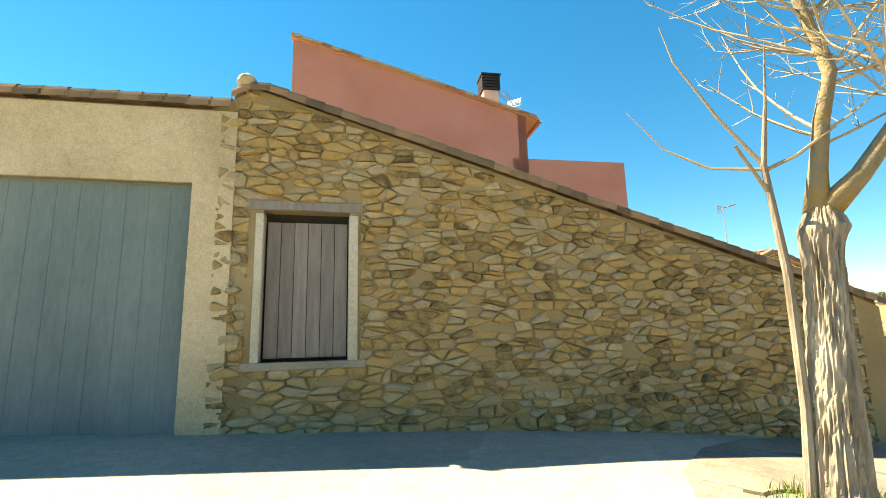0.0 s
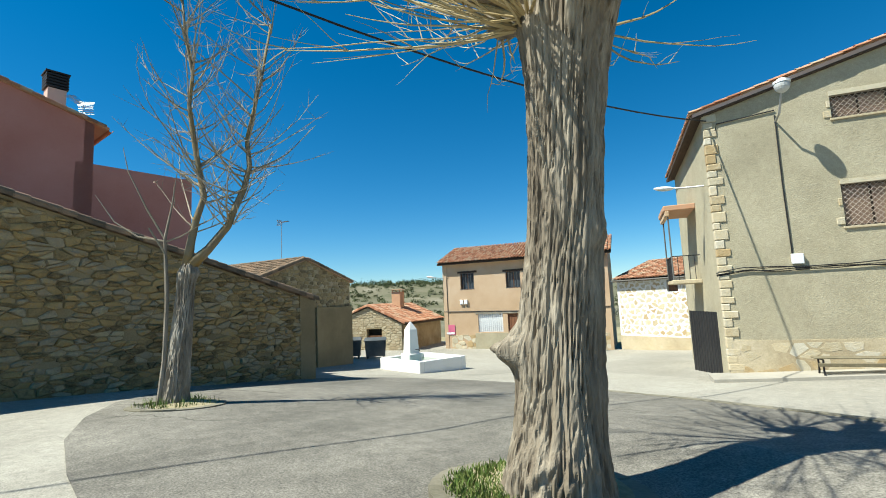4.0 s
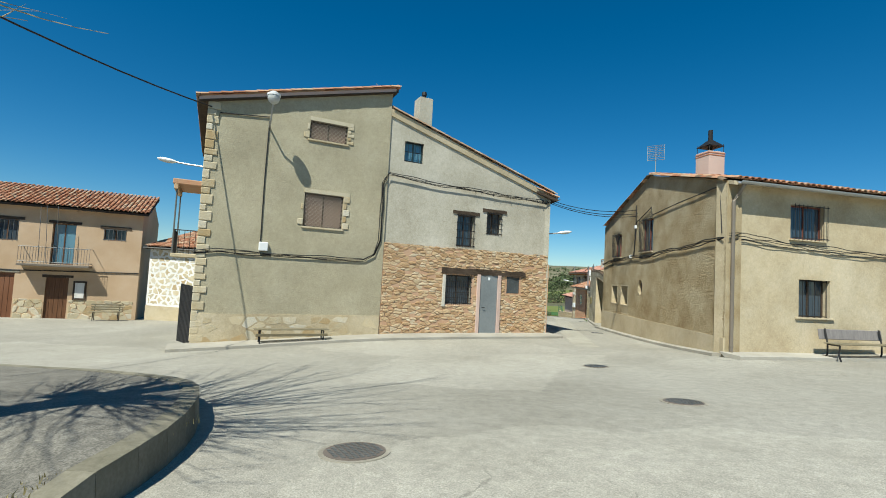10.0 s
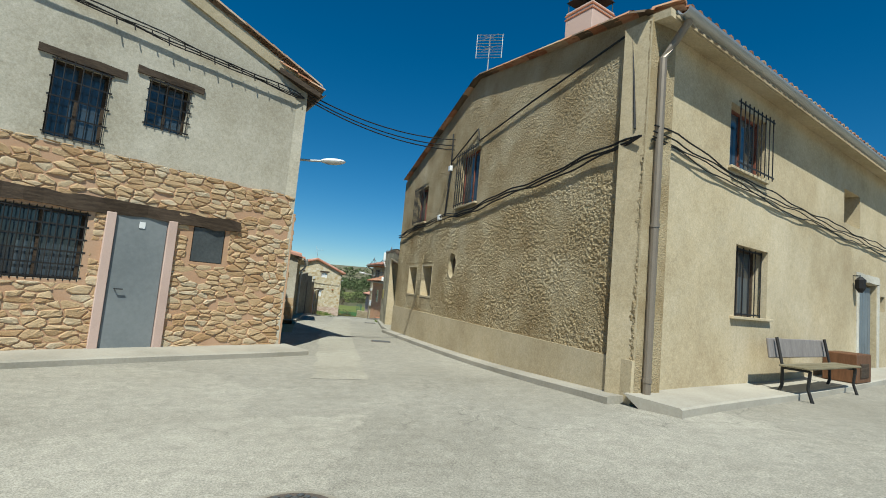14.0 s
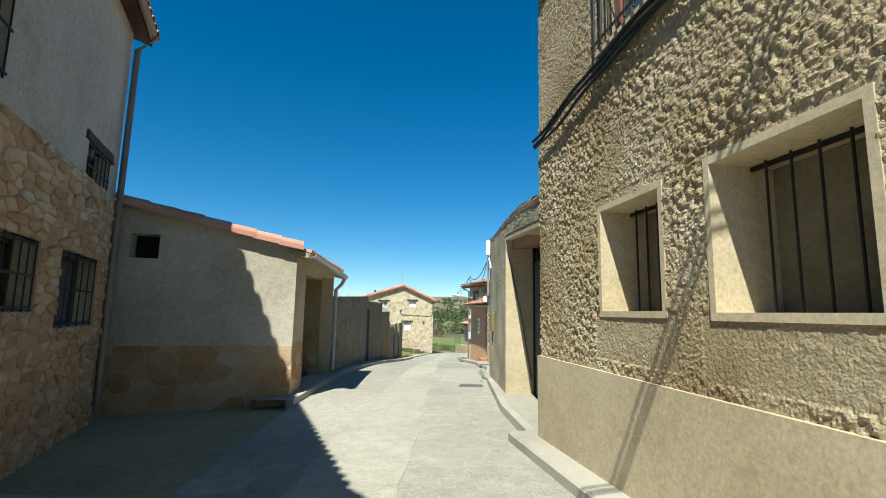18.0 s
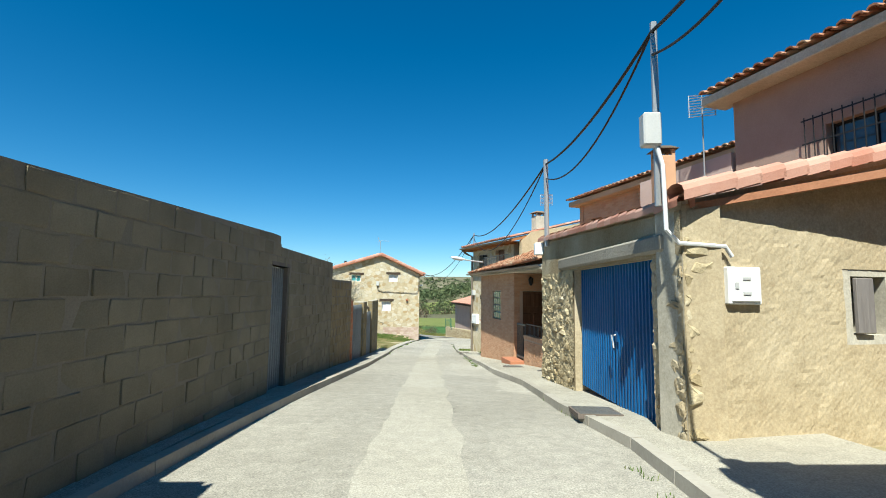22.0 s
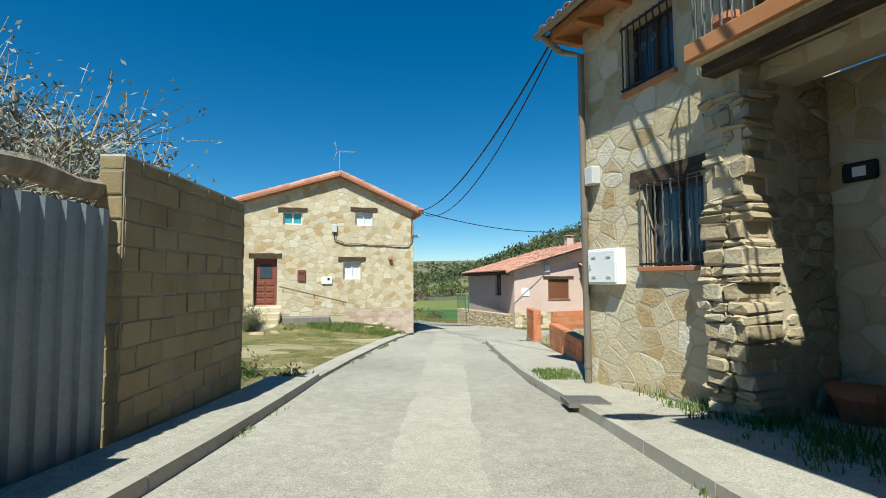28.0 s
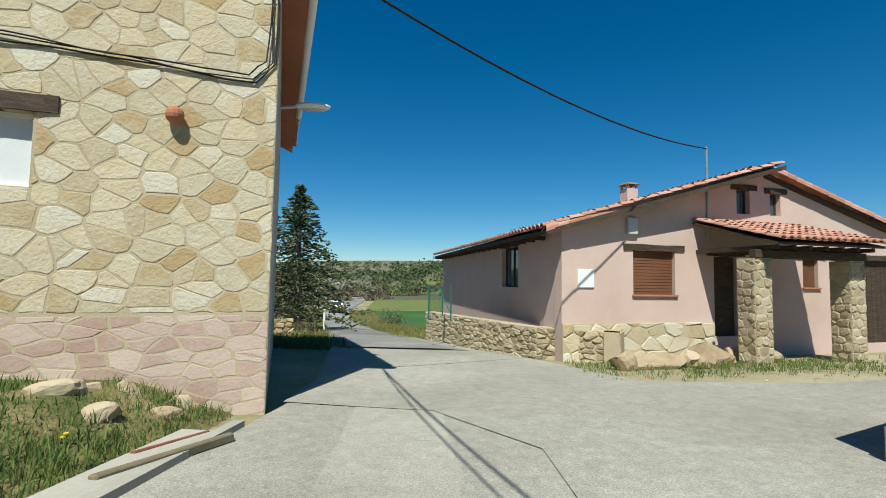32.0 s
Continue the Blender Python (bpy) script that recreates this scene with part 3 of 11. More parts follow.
def stones(s0, s1, low, top, holes, w, h, seed, jit=0.42, course=True, drop=0.0):
    """Outlines of fitted stones over a wall: cells round jittered seeds."""
    rng = random.Random(seed)
    zmin = min([z for _, z in low]) if hasattr(low, "__len__") else low
    zmax = max([z for _, z in top]) if hasattr(top, "__len__") else top
    nr, nc = int((zmax - zmin) / h) + 3, int((s1 - s0) / w) + 3
    seeds = {}
    for r in range(-1, nr):
        for c in range(-1, nc):
            off = (0.5 if r % 2 else 0.0) + rng.uniform(-jit, jit)
            if drop and rng.random() < drop:
                continue
            seeds[r, c] = (s0 + (c + off) * w, zmin + (r + 0.5 + rng.uniform(-jit, jit) * (0.55 if course else 1)) * h)
    k = w / h
    cells = []
    for (r, c), (x, z) in seeds.items():
        if not (s0 - w < x < s1 + w):
            continue
        poly = [(x - 2 * w, (z - 2 * h) * k), (x + 2 * w, (z - 2 * h) * k), (x + 2 * w, (z + 2 * h) * k), (x - 2 * w, (z + 2 * h) * k)]
        for dr in (-2, -1, 0, 1, 2):
            for dc in (-2, -1, 0, 1, 2):
                o = seeds.get((r + dr, c + dc))
                if o is None or (dr == 0 and dc == 0):
                    continue
                nx, ny = o[0] - x, (o[1] - z) * k
                poly = clip(poly, nx, ny, (o[0] ** 2 - x ** 2 + (o[1] * k) ** 2 - (z * k) ** 2) / 2)
                if len(poly) < 3:
                    break
            if len(poly) < 3:
                break
        poly = [(a, b / k) for a, b in poly]
        poly = clip(clip(poly, -1, 0, -s0), 1, 0, s1)
        xc = min(max(x, s0 + 1e-3), s1 - 1e-3)
        for prof, sign in ((low, -1), (top, 1)):
            if not hasattr(prof, "__len__"):
                poly = clip(poly, 0, sign, sign * prof)
                continue
            for (a, za), (b, zb) in zip(prof, prof[1:]):
                if poly:
                    m = (zb - za) / max(b - a, 1e-6)
                    if a <= xc <= b:
                        poly = clip(poly, -sign * m, sign, sign * (za - m * a))
        for a, b, z0, z1 in holes:
            if not poly:
                break
            if min(p[0] for p in poly) < b and max(p[0] for p in poly) > a and min(p[1] for p in poly) < z1 and max(p[1] for p in poly) > z0:
                gaps = [(a - x, (1, 0, a)), (x - b, (-1, 0, -b)), (z0 - z, (0, 1, z0)), (z - z1, (0, -1, -z1))]
                poly = clip(poly, *max(gaps, key=lambda g: g[0])[1])
        if len(poly) > 2:
            area = 0.5 * abs(sum(p[0] * q[1] - q[0] * p[1] for p, q in zip(poly, poly[1:] + poly[:1])))
            if area > 0.12 * w * h:
                cells.append(poly)
    return cells


def stone_geo(poly, F, gap, proud, rng, edge=0.018):
    """Vertices and faces of one stone: softened edges, and for rubble a worn outline and an uneven face."""
    rough = edge > 0.012
    cx, cz = sum(p[0] for p in poly) / len(poly), sum(p[1] for p in poly) / len(poly)
    if rough:
        cut = rng.uniform(0.08, 0.24)
        worn_ = []
        for (x0, z0), (x1, z1) in zip(poly, poly[1:] + poly[:1]):
            for k in (cut, 1 - cut):
                j = gap * 0.8
                worn_.append((x0 + (x1 - x0) * k + rng.uniform(-j, j), z0 + (z1 - z0) * k + rng.uniform(-j, j)))
        poly = worn_
    elif edge > 0.0065:
        split, j = [], gap * 1.5
        for (x0, z0), (x1, z1) in zip(poly, poly[1:] + poly[:1]):
            long_ = math.hypot(x1 - x0, z1 - z0)
            split.append((x0 + (cx - x0) * 0.04, z0 + (cz - z0) * 0.04))
            if long_ > 0.08:
                split.append(((x0 + x1) / 2 + rng.uniform(-j, j), (z0 + z1) / 2 + rng.uniform(-j, j)))
        poly = split
    n = len(poly)
    vs, d = [], proud * (rng.uniform(0.25, 1.45) if rough else rng.uniform(0.45, 1.25))
    tilt = (0.16 if proud > 0.03 else 0.07) if rough else 0.05 if edge > 0.007 else 0.012
    tx, tz = rng.uniform(-tilt, tilt), rng.uniform(-tilt, tilt)
    for inset, y in ((gap, 0.012), (gap + edge * 0.3, -d * 0.6), (gap + edge * 1.3, -d)):
        for x, z in poly:
            r = max(math.hypot(x - cx, z - cz), 1e-6)
            k = max(0.25, 1 - inset * 1.25 / r)
            px, pz = cx + (x - cx) * k, cz + (z - cz) * k
            out = y * (rng.uniform(0.7, 1.2) if rough and y < 0 else 1) + (tx * (px - cx) + tz * (pz - cz)) * (y < 0)
            vs.append(F @ Vector((px, out, pz)))
    fs = [[b * n + j, b * n + (j + 1) % n, (b + 1) * n + (j + 1) % n, (b + 1) * n + j] for b in (0, 1) for j in range(n)]
    if rough:
        q = 0.3 * min(abs(poly[0][0] - cx), 0.1)
        vs.append(F @ Vector((cx + rng.uniform(-q, q), -d * rng.uniform(0.85, 1.35), cz + rng.uniform(-q, q))))
        fs += [[2 * n + j, 2 * n + (j + 1) % n, 3 * n] for j in range(n)]
    else:
        fs.append([2 * n + j for j in range(n)])
    return vs, fs


def lay(cells, F, mat, parent, gap=0.012, proud=0.03, seed=1, singles=300, near=None, name="stone", rest="stonework", edge=0.018, skip=0.0):
    """Lays stones on a wall: the singles nearest to near (s, z) as objects of their own, the others joined."""
    rng = random.Random(seed)
    if near is not None:
        cells = sorted(cells, key=lambda c: (c[0][0] - near[0]) ** 2 + (c[0][1] - near[1]) ** 2)
    if skip:
        keep_rng = random.Random(seed + 7)
        cells = [c for c in cells if keep_rng.random() > skip]
    jv, jf = [], []
    for k, poly in enumerate(cells):
        vs, fs = stone_geo(poly, F, gap, proud, rng, edge)
        if k < singles:
            me = bpy.data.meshes.new(name)
            me.from_pydata(vs, [], fs)
            link(name, me, mat, parent)
        else:
            o = len(jv)
            jv += vs
            jf += [[i + o for i in f] for f in fs]
    if jv:
        me = bpy.data.meshes.new(rest)
        me.from_pydata(jv, [], jf)
        tagged(link(rest, me, mat, parent), kind="stuff")


def rows_of(s0, s1, low, top, holes, w, h, seed, jit=0.006):
    """Outlines of bricks or blocks in running bond."""
    rng = random.Random(seed)
    zmin = min([z for _, z in low]) if hasattr(low, "__len__") else low
    zmax = max([z for _, z in top]) if hasattr(top, "__len__") else top
    out = []
    for r in range(int((zmax - zmin) / h) + 1):
        x = s0 - (w / 2 if r % 2 else 0)
        while x < s1:
            a, b = max(x, s0), min(x + w, s1)
            z0, z1 = zmin + r * h, zmin + (r + 1) * h
            x += w
            if b - a < 0.03:
                continue
            m = (a + b) / 2
            z0, z1 = max(z0, along(low, m)), min(z1, along(top, m))
            if z1 - z0 < h * 0.3:
                continue
            poly = [(a, z0), (b, z0), (b, z1), (a, z1)]
            for ha, hb, h0, h1 in holes:
                if not poly:
                    break
                if a < hb and b > ha and z0 < h1 and z1 > h0:
                    mz = (z0 + z1) / 2
                    gaps = [(ha - m, (1, 0, ha)), (m - hb, (-1, 0, -hb)), (h0 - mz, (0, 1, h0)), (mz - h1, (0, -1, -h1))]
                    poly = clip(poly, *max(gaps, key=lambda g: g[0])[1])
            if len(poly) > 2:
                out.append([(px + rng.uniform(-jit, jit), pz + rng.uniform(-jit, jit)) for px, pz in poly])
    return out


def tiles(F, s0, s1, y0, z0, y1, z1, parent, mat="tile", pitch=0.23, row=0.38, rough=0.012, seed=3, singles=0, skew=0.0):
    """Curved clay tiles over a roof plane that runs from the eave (y0, z0) up to (y1, z1) in the frame F."""
    rng = random.Random(seed)
    L = math.hypot(y1 - y0, z1 - z0)
    up = Vector((0, (y1 - y0) / L, (z1 - z0) / L))
    nrm = Vector((0, -up.z, up.y))
    jv, jf = [], []
    nr, nc = max(1, round(L / row)), max(1, round((s1 - s0) / pitch))
    row, pitch = L / nr, (s1 - s0) / nc
    for r in range(nr):
        for c in range(nc):
            for cover in (0, 1):
                sx = s0 + (c + (0.5 if cover else 1.0)) * pitch + rng.uniform(-rough, rough) + skew * r
                if not cover and c == nc - 1:
                    continue
                vs = []
                for e, v in ((0, r * row - 0.03), (1, (r + 1) * row + 0.03)):
                    rad = pitch * (0.40 - 0.06 * e) if cover else pitch * (0.36 + 0.03 * e)
                    lift = (0.055 - 0.025 * e if cover else 0.030 - 0.02 * e) + rng.uniform(-rough, rough) * 0.5
                    for j in range(6):
                        w = math.pi * j / 5
                        hgt = math.sin(w) * rad * 0.75 if cover else -math.sin(w) * rad * 0.4 + 0.02
                        vs.append(F @ (Vector((sx - math.cos(w) * rad, y0, z0)) + up * v + nrm * (lift + hgt)))
                fs = [[j, j + 1, 7 + j, 6 + j] for j in range(5)]
                if cover and r == 0:
                    base = [F @ (Vector((sx - math.cos(math.pi * j / 5) * pitch * 0.33, y0, z0)) + up * -0.03
                            + nrm * (0.04 + math.sin(math.pi * j / 5) * pitch * 0.22)) for j in range(6)]
                    vs += base
                    fs += [[j + 1, j, 12 + j, 13 + j] for j in range(5)]
                if r == 0 and cover and singles > 0:
                    singles -= 1
                    me = bpy.data.meshes.new("roof_tile")
                    me.from_pydata(vs, [], fs)
                    link("roof_tile", me, mat, parent)
                else:
                    o = len(jv)
                    jv += vs
                    jf += [[i + o for i in f] for f in fs]
    me = bpy.data.meshes.new("tile_field")
    me.from_pydata(jv, [], jf)
    tagged(link("tile_field", me, mat, parent), kind="stuff")


def slab(F, s0, s1, y0, z0, y1, z1, thick=0.12):
    """The board under a roof."""
    bm = bmesh.new()
    hexa(bm, [F @ Vector(c) for c in ((s0, y0, z0 - thick), (s1, y0, z0 - thick), (s1, y1, z1 - thick), (s0, y1, z1 - thick))],
         [F @ Vector(c) for c in ((s0, y0, z0), (s1, y0, z0), (s1, y1, z1), (s0, y1, z1))])
    return bm


# ---- ground ----
GROUND = np.array([
    (0.4, -0.7, 0.0), (3.3, 1.2, -0.03), (9.4, 1.0, 0.26), (9.2, 7.0, -0.05), (9.8, 12.4, -0.35), (9.5, 17.2, -0.68), (2.5, 4.5, -0.27),
    (-5, 1.7, -0.25), (-11.4, 5.6, -1.0), (-14.6, 11.2, -1.77), (-17.9, 10.5, -1.8), (-22, 25.7, -2.15), (-26.4, 18.8, -2.0), (-19.7, 29, -2.3),
    (-2.9, 15.6, -1.18), (1.8, 19.6, -0.88), (5.8, 23.0, -0.84), (13.2, 19.6, -0.42), (17.6, 21.1, -0.38), (21.3, 23.8, -0.3),
    (29, 27, -0.2), (-6, -8, 0.1), (15, -8, 0.8), (25, 5, 0.6), (0, 11, -0.8)]
    + [(9.5, 23, -0.8), (8.9, 29, -0.9), (8, 35, -1.0), (7.8, 42, -1.22), (7.6, 45, -1.42), (7.1, 53, -2.08), (6.7, 58, -2.52), (6.3, 62.5, -2.86),
       (6, 70, -3.3), (6, 78, -3.75), (5, 92, -4.6), (3, 110, -5.9), (0, 40, -1.3), (18, 40, -1.0), (-2, 53, -2.1), (18, 56, -2.1), (-6, 66, -2.7),
       (-6, 76, -3.1), (14, 68, -3.15), (16, 82, -3.9), (30, 84, -3.8), (30, 55, -1.8), (-30, 45, -2.6), (-30, 80, -4.2)])


def spline_fit(p):
    d = np.linalg.norm(p[:, None, :2] - p[None, :, :2], axis=2)
    k = np.where(d > 0, d * d * np.log(d + 1e-12), 0) + np.eye(len(p)) * 3.0
    q = np.c_[np.ones(len(p)), p[:, :2]]
    a = np.block([[k, q], [q.T, np.zeros((3, 3))]])
    return np.linalg.solve(a, np.r_[p[:, 2], 0, 0, 0])


GW = spline_fit(GROUND)


def gz(x, y):
    """The height of the ground."""
    x, y = np.atleast_1d(np.asarray(x, float)), np.atleast_1d(np.asarray(y, float))
    cx, cy = np.clip(x, -32, 32), np.clip(y, -12, 112)
    d = np.hypot(cx[:, None] - GROUND[:, 0], cy[:, None] - GROUND[:, 1])
    return np.where(d > 0, d * d * np.log(d + 1e-12), 0) @ GW[:-3] + GW[-3] + GW[-2] * cx + GW[-1] * cy


def g(x, y):
    return float(gz(x, y)[0])

HILLS = [(114, 340, 43, 92, 95), (330, 330, 35, 120, 120), (-420, 40, 28, 150, 260), (-520, 380, 30, 260, 200), (-100, 1700, 70, 900, 350), (900, 1500, 90, 500, 400), (-1500, 1200, 80, 600, 600)]


def land(x, y):
    z = gz(x, y)
    out = np.hypot(np.maximum(np.abs(x) - 32, 0), np.maximum(np.maximum(y - 112, -12 - y), 0))
    z = z + (np.clip(z, -7, 1) - z) * np.clip(out / 60, 0, 1) - 3.0 * np.clip(out / 160, 0, 1)
    for cx, cy, h, sx, sy in HILLS:
        z = z + np.clip(out / 80, 0, 1) * h * np.exp(-((x - cx) / sx) ** 2 - ((y - cy) / sy) ** 2)
    return z


def grid_object(name, xs, ys, zf, mat, label):
    X, Y = np.meshgrid(xs, ys)
    Z = zf(X.ravel(), Y.ravel())
    v = np.c_[X.ravel(), Y.ravel(), Z]
    n = len(xs)
    a = (np.arange(len(ys) - 1)[:, None] * n + np.arange(n - 1)[None]).ravel()
    f = np.c_[a, a + 1, a + n + 1, a + n]
    me = bpy.data.meshes.new(name)
    me.from_pydata(v.tolist(), [], f.tolist())
    me.polygons.foreach_set("use_smooth", [True] * len(me.polygons))
    if name == "ground":
        me.materials.append(M["earth"])
        me.materials.append(M["hill"])
        mid = v[f].mean(axis=1)
        far = (np.abs(mid[:, 0]) > 45) | (mid[:, 1] > 175) | (mid[:, 1] < -30)
        me.polygons.foreach_set("material_index", far.astype(int))
    return tagged(link(name, me, mat), label, "", "", "structure")


def steps_out(lo, hi, step, far, k=1.16):
    mid = list(np.arange(lo, hi + step / 2, step))
    d, left, right = step, [], []
    while (mid[-1] + sum(right) if right else mid[-1]) < far:
        d *= k
        right.append(d)
    r = hi + np.cumsum(right)
    return np.array([*(lo - np.cumsum(right))[::-1], *mid, *r])


grid_object("ground", steps_out(-34, 34, 0.8, 3000), steps_out(-14, 114, 0.8, 3400), lambda x, y: land(x, y) - 0.07, "earth",
            "dry grassy earth of the village and the fields beyond")

# Edges of the street: y, left kerb, right kerb.
KERBS = [(30, 7.2, 10.6), (34, 6.6, 10.08), (38, 6.1, 9.9), (42, 5.72, 9.95), (44, 5.72, 9.65), (47, 5.62, 9.5), (49.4, 5.5, 9.1), (52.2, 5.36, 8.95),
         (56.4, 4.98, 8.6), (60.6, 4.7, 8.32), (64, 4.4, 7.92), (67.6, 4.3, 7.78), (72.2, 4.32, 7.55), (76.8, 4.58, 7.9), (80, 4.8, 9.0)]
KY = [k[0] for k in KERBS]


def kl(y):
    return float(np.interp(y, KY, [k[1] for k in KERBS]))


def kr(y):
    return float(np.interp(y, KY, [k[2] for k in KERBS]))


def strip(name, ys, left, right, up, mat, label, skirt=0.25, n=8):
    """A paved strip between two lines, with its edges turned down."""
    bm, prev = bmesh.new(), None
    for y in ys:
        a, b = left(y), right(y)
        xs = np.linspace(a, b, n + 1)
        zs = gz(xs, np.full(n + 1, y)) + up
        ring = [bm.verts.new((a, y, zs[0] - skirt))] + [bm.verts.new((x, y, z)) for x, z in zip(xs, zs)] + [bm.verts.new((b, y, zs[-1] - skirt))]
        if prev:
            for j in range(len(ring) - 1):
                bm.faces.new((prev[j], prev[j + 1], ring[j + 1], ring[j]))
        prev = ring
    ob = structure(name, bm, mat, label)
    return ob


grid_object("plaza", np.arange(-34, 34.1, 0.5), np.arange(-14, 30.1, 0.5), lambda x, y: gz(x, y), "concrete", "pale worn concrete of the village square")
strip("road", np.arange(30, 80.6, 0.5), lambda y: kl(y) - 0.02, lambda y: kr(y) + 0.02, 0.0, "concrete", "pale worn concrete village street running downhill")
strip("road_crown", np.arange(22, 79.1, 0.2), lambda y: float(np.interp(y, [22, 30, 45, 60, 79], [9.0, 8.1, 7.25, 6.25, 5.5])) + 0.1 * noise.noise(Vector((y * 1.3, 0, 1))) + 0.04 * noise.noise(Vector((y * 5, 0, 1))),
      lambda y: float(np.interp(y, [22, 30, 45, 60, 79], [9.9, 9.1, 8.1, 7.0, 6.6])) + 0.1 * noise.noise(Vector((y * 1.1, 0, 9))) + 0.04 * noise.noise(Vector((y * 5, 0, 9))), 0.005, "concrete_pale", "smoother pale concrete strip along the street", 0.003, 3)
# The mouth of the street, where the farm road begins.
bm = bmesh.new()
PAD = [(4.6, 78.2), (4.6, 80), (3.6, 86), (2.4, 92), (1.2, 98), (4.0, 98), (6.0, 92), (8.0, 86), (9.2, 83.6), (9.8, 81.8), (10.3, 80.5), (13.6, 80.3), (17, 81.2), (24, 82.2), (36, 84.5), (36, 81), (25, 78.9), (15.6, 77.85), (9.25, 74.6), (9.2, 72.75), (7.4, 72.75), (7.5, 76.5), (6.5, 78.0)]
bm.faces.new([bm.verts.new((x, y, g(x, y) + 0.012)) for x, y in PAD])
bmesh.ops.triangulate(bm, faces=bm.faces[:])
for _ in range(5):
    bmesh.ops.subdivide_edges(bm, edges=[e for e in bm.edges if e.calc_length() > 1.0], cuts=1)
    bmesh.ops.triangulate(bm, faces=bm.faces[:])
for v in bm.verts:
    v.co.z = g(v.co.x, v.co.y) + 0.012
structure("road_mouth", bm, "concrete", "wide concrete mouth of the street before the fields")

# Pavements and their kerbs.
def blocks(name, pts, w, h, parent, mat="kerb", step=1.0, inner=1):
    """Kerb stones one after another along a line."""
    for (xa, ya), (xb, yb) in zip(pts, pts[1:]):
        n = max(1, round(math.hypot(xb - xa, yb - ya) / step))
        for k in range(n):
            p, q = (xa + (xb - xa) * k / n, ya + (yb - ya) * k / n), (xa + (xb - xa) * (k + 1) / n, ya + (yb - ya) * (k + 1) / n)
            F, L = facing(p, q), span(p, q)
            z0, z1 = g(*p), g(*q)
            b = bmesh.new()
            e = 0.006
            hexa(b, [F @ Vector(c) for c in ((e, 0, z0 - 0.2), (L - e, 0, z1 - 0.2), (L - e, w * inner, z1 - 0.2), (e, w * inner, z0 - 0.2))],
                 [F @ Vector(c) for c in ((e, 0.02 * inner, z0 + h), (L - e, 0.02 * inner, z1 + h), (L - e, w * inner, z1 + h), (e, w * inner, z0 + h))])
            part(name, b, mat, parent)


left_pave = strip("pavement_left", np.arange(34.2, 64.1, 0.6), lambda y: kl(y) - 0.75, lambda y: kl(y) - 0.1, 0.105, "concrete", "narrow concrete pavement along the block wall", 0.2, 2)
blocks("kerb_stone", [(kl(y), y) for y in (64, 60, 56, 52, 48, 44, 40, 37, 34.2)], 0.14, 0.11, left_pave, inner=-1)
verge_kerb = strip("pavement_verge", np.arange(64, 77.1, 0.6), lambda y: kl(y) - 0.42, lambda y: kl(y) - 0.1, 0.055, "kerb", "concrete edging beside the grass", 0.2, 1)
blocks("kerb_stone", [(kl(y), y) for y in (77, 73, 70, 67, 64)], 0.14, 0.06, verge_kerb, inner=-1)
right_pave = strip("pavement_right", np.arange(31, 72.7, 0.6), lambda y: kr(y) + 0.1, lambda y: float(np.interp(y, [31, 39, 40, 63, 64.5, 79], [10.9, 10.6, 12.2, 10.9, 9.3, 9.3])), 0.10, "concrete_pale",
                   "pale concrete pavement before the houses", 0.2, 5)
blocks("kerb_stone", [(kr(y), y) for y in (31, 34, 38, 42, 44, 47, 50, 53, 57, 61, 65, 69, 72.6)], 0.14, 0.11, right_pave, inner=-1)


# ---- windows, grilles, doors ----
def grille(F, s0, s1, z0, z1, parent, n=8, y=-0.06, r=0.008, mat="iron", cross=2, name="grille"):
    gr = None
    for z in np.linspace(z0 + 0.04, z1 - 0.04, max(2, cross)):
        rail = boxed(s0 - 0.03, s1 + 0.03, y - 0.005, y + 0.005, z - 0.014, z + 0.014, F=F)
        if gr is None:
            gr = part(name, rail, mat, parent)
        else:
            part("rail", rail, mat, gr)
    for s in np.linspace(s0 + 0.03, s1 - 0.03, n):
        part("bar", tubed([(s, y, z0 - 0.02), (s, y, z1 + 0.02)], r, 6, F), mat, gr)
    return gr


def lattice(F, s0, s1, z0, z1, parent, step=0.15, y=0.05):
    bm = bmesh.new()
    for sgn in (1, -1):
        c = -3.0
        while c < 4.0:
            lo_s, hi_s = s0 + c, s0 + c + (z1 - z0)
            a = (s0 + c, z0) if sgn > 0 else (s0 + c, z1)
            pts = []
            for k in range(41):
                t = k / 40
                s = s0 + c + (z1 - z0) * t
                z = z0 + (z1 - z0) * t if sgn > 0 else z1 - (z1 - z0) * t
                if s0 <= s <= s1:
                    pts.append((s, y, z))
            if len(pts) > 1:
                tube(bm, [F @ Vector(pts[0]), F @ Vector(pts[-1])], 0.007, 4)
            c += step
    for z in (z0, z1):
        box(bm, s0, s1, y - 0.008, y + 0.008, z - 0.012, z + 0.012, F)
    return part("lattice_grille", bm, "lattice_paint", parent, "pale diamond lattice window grille")


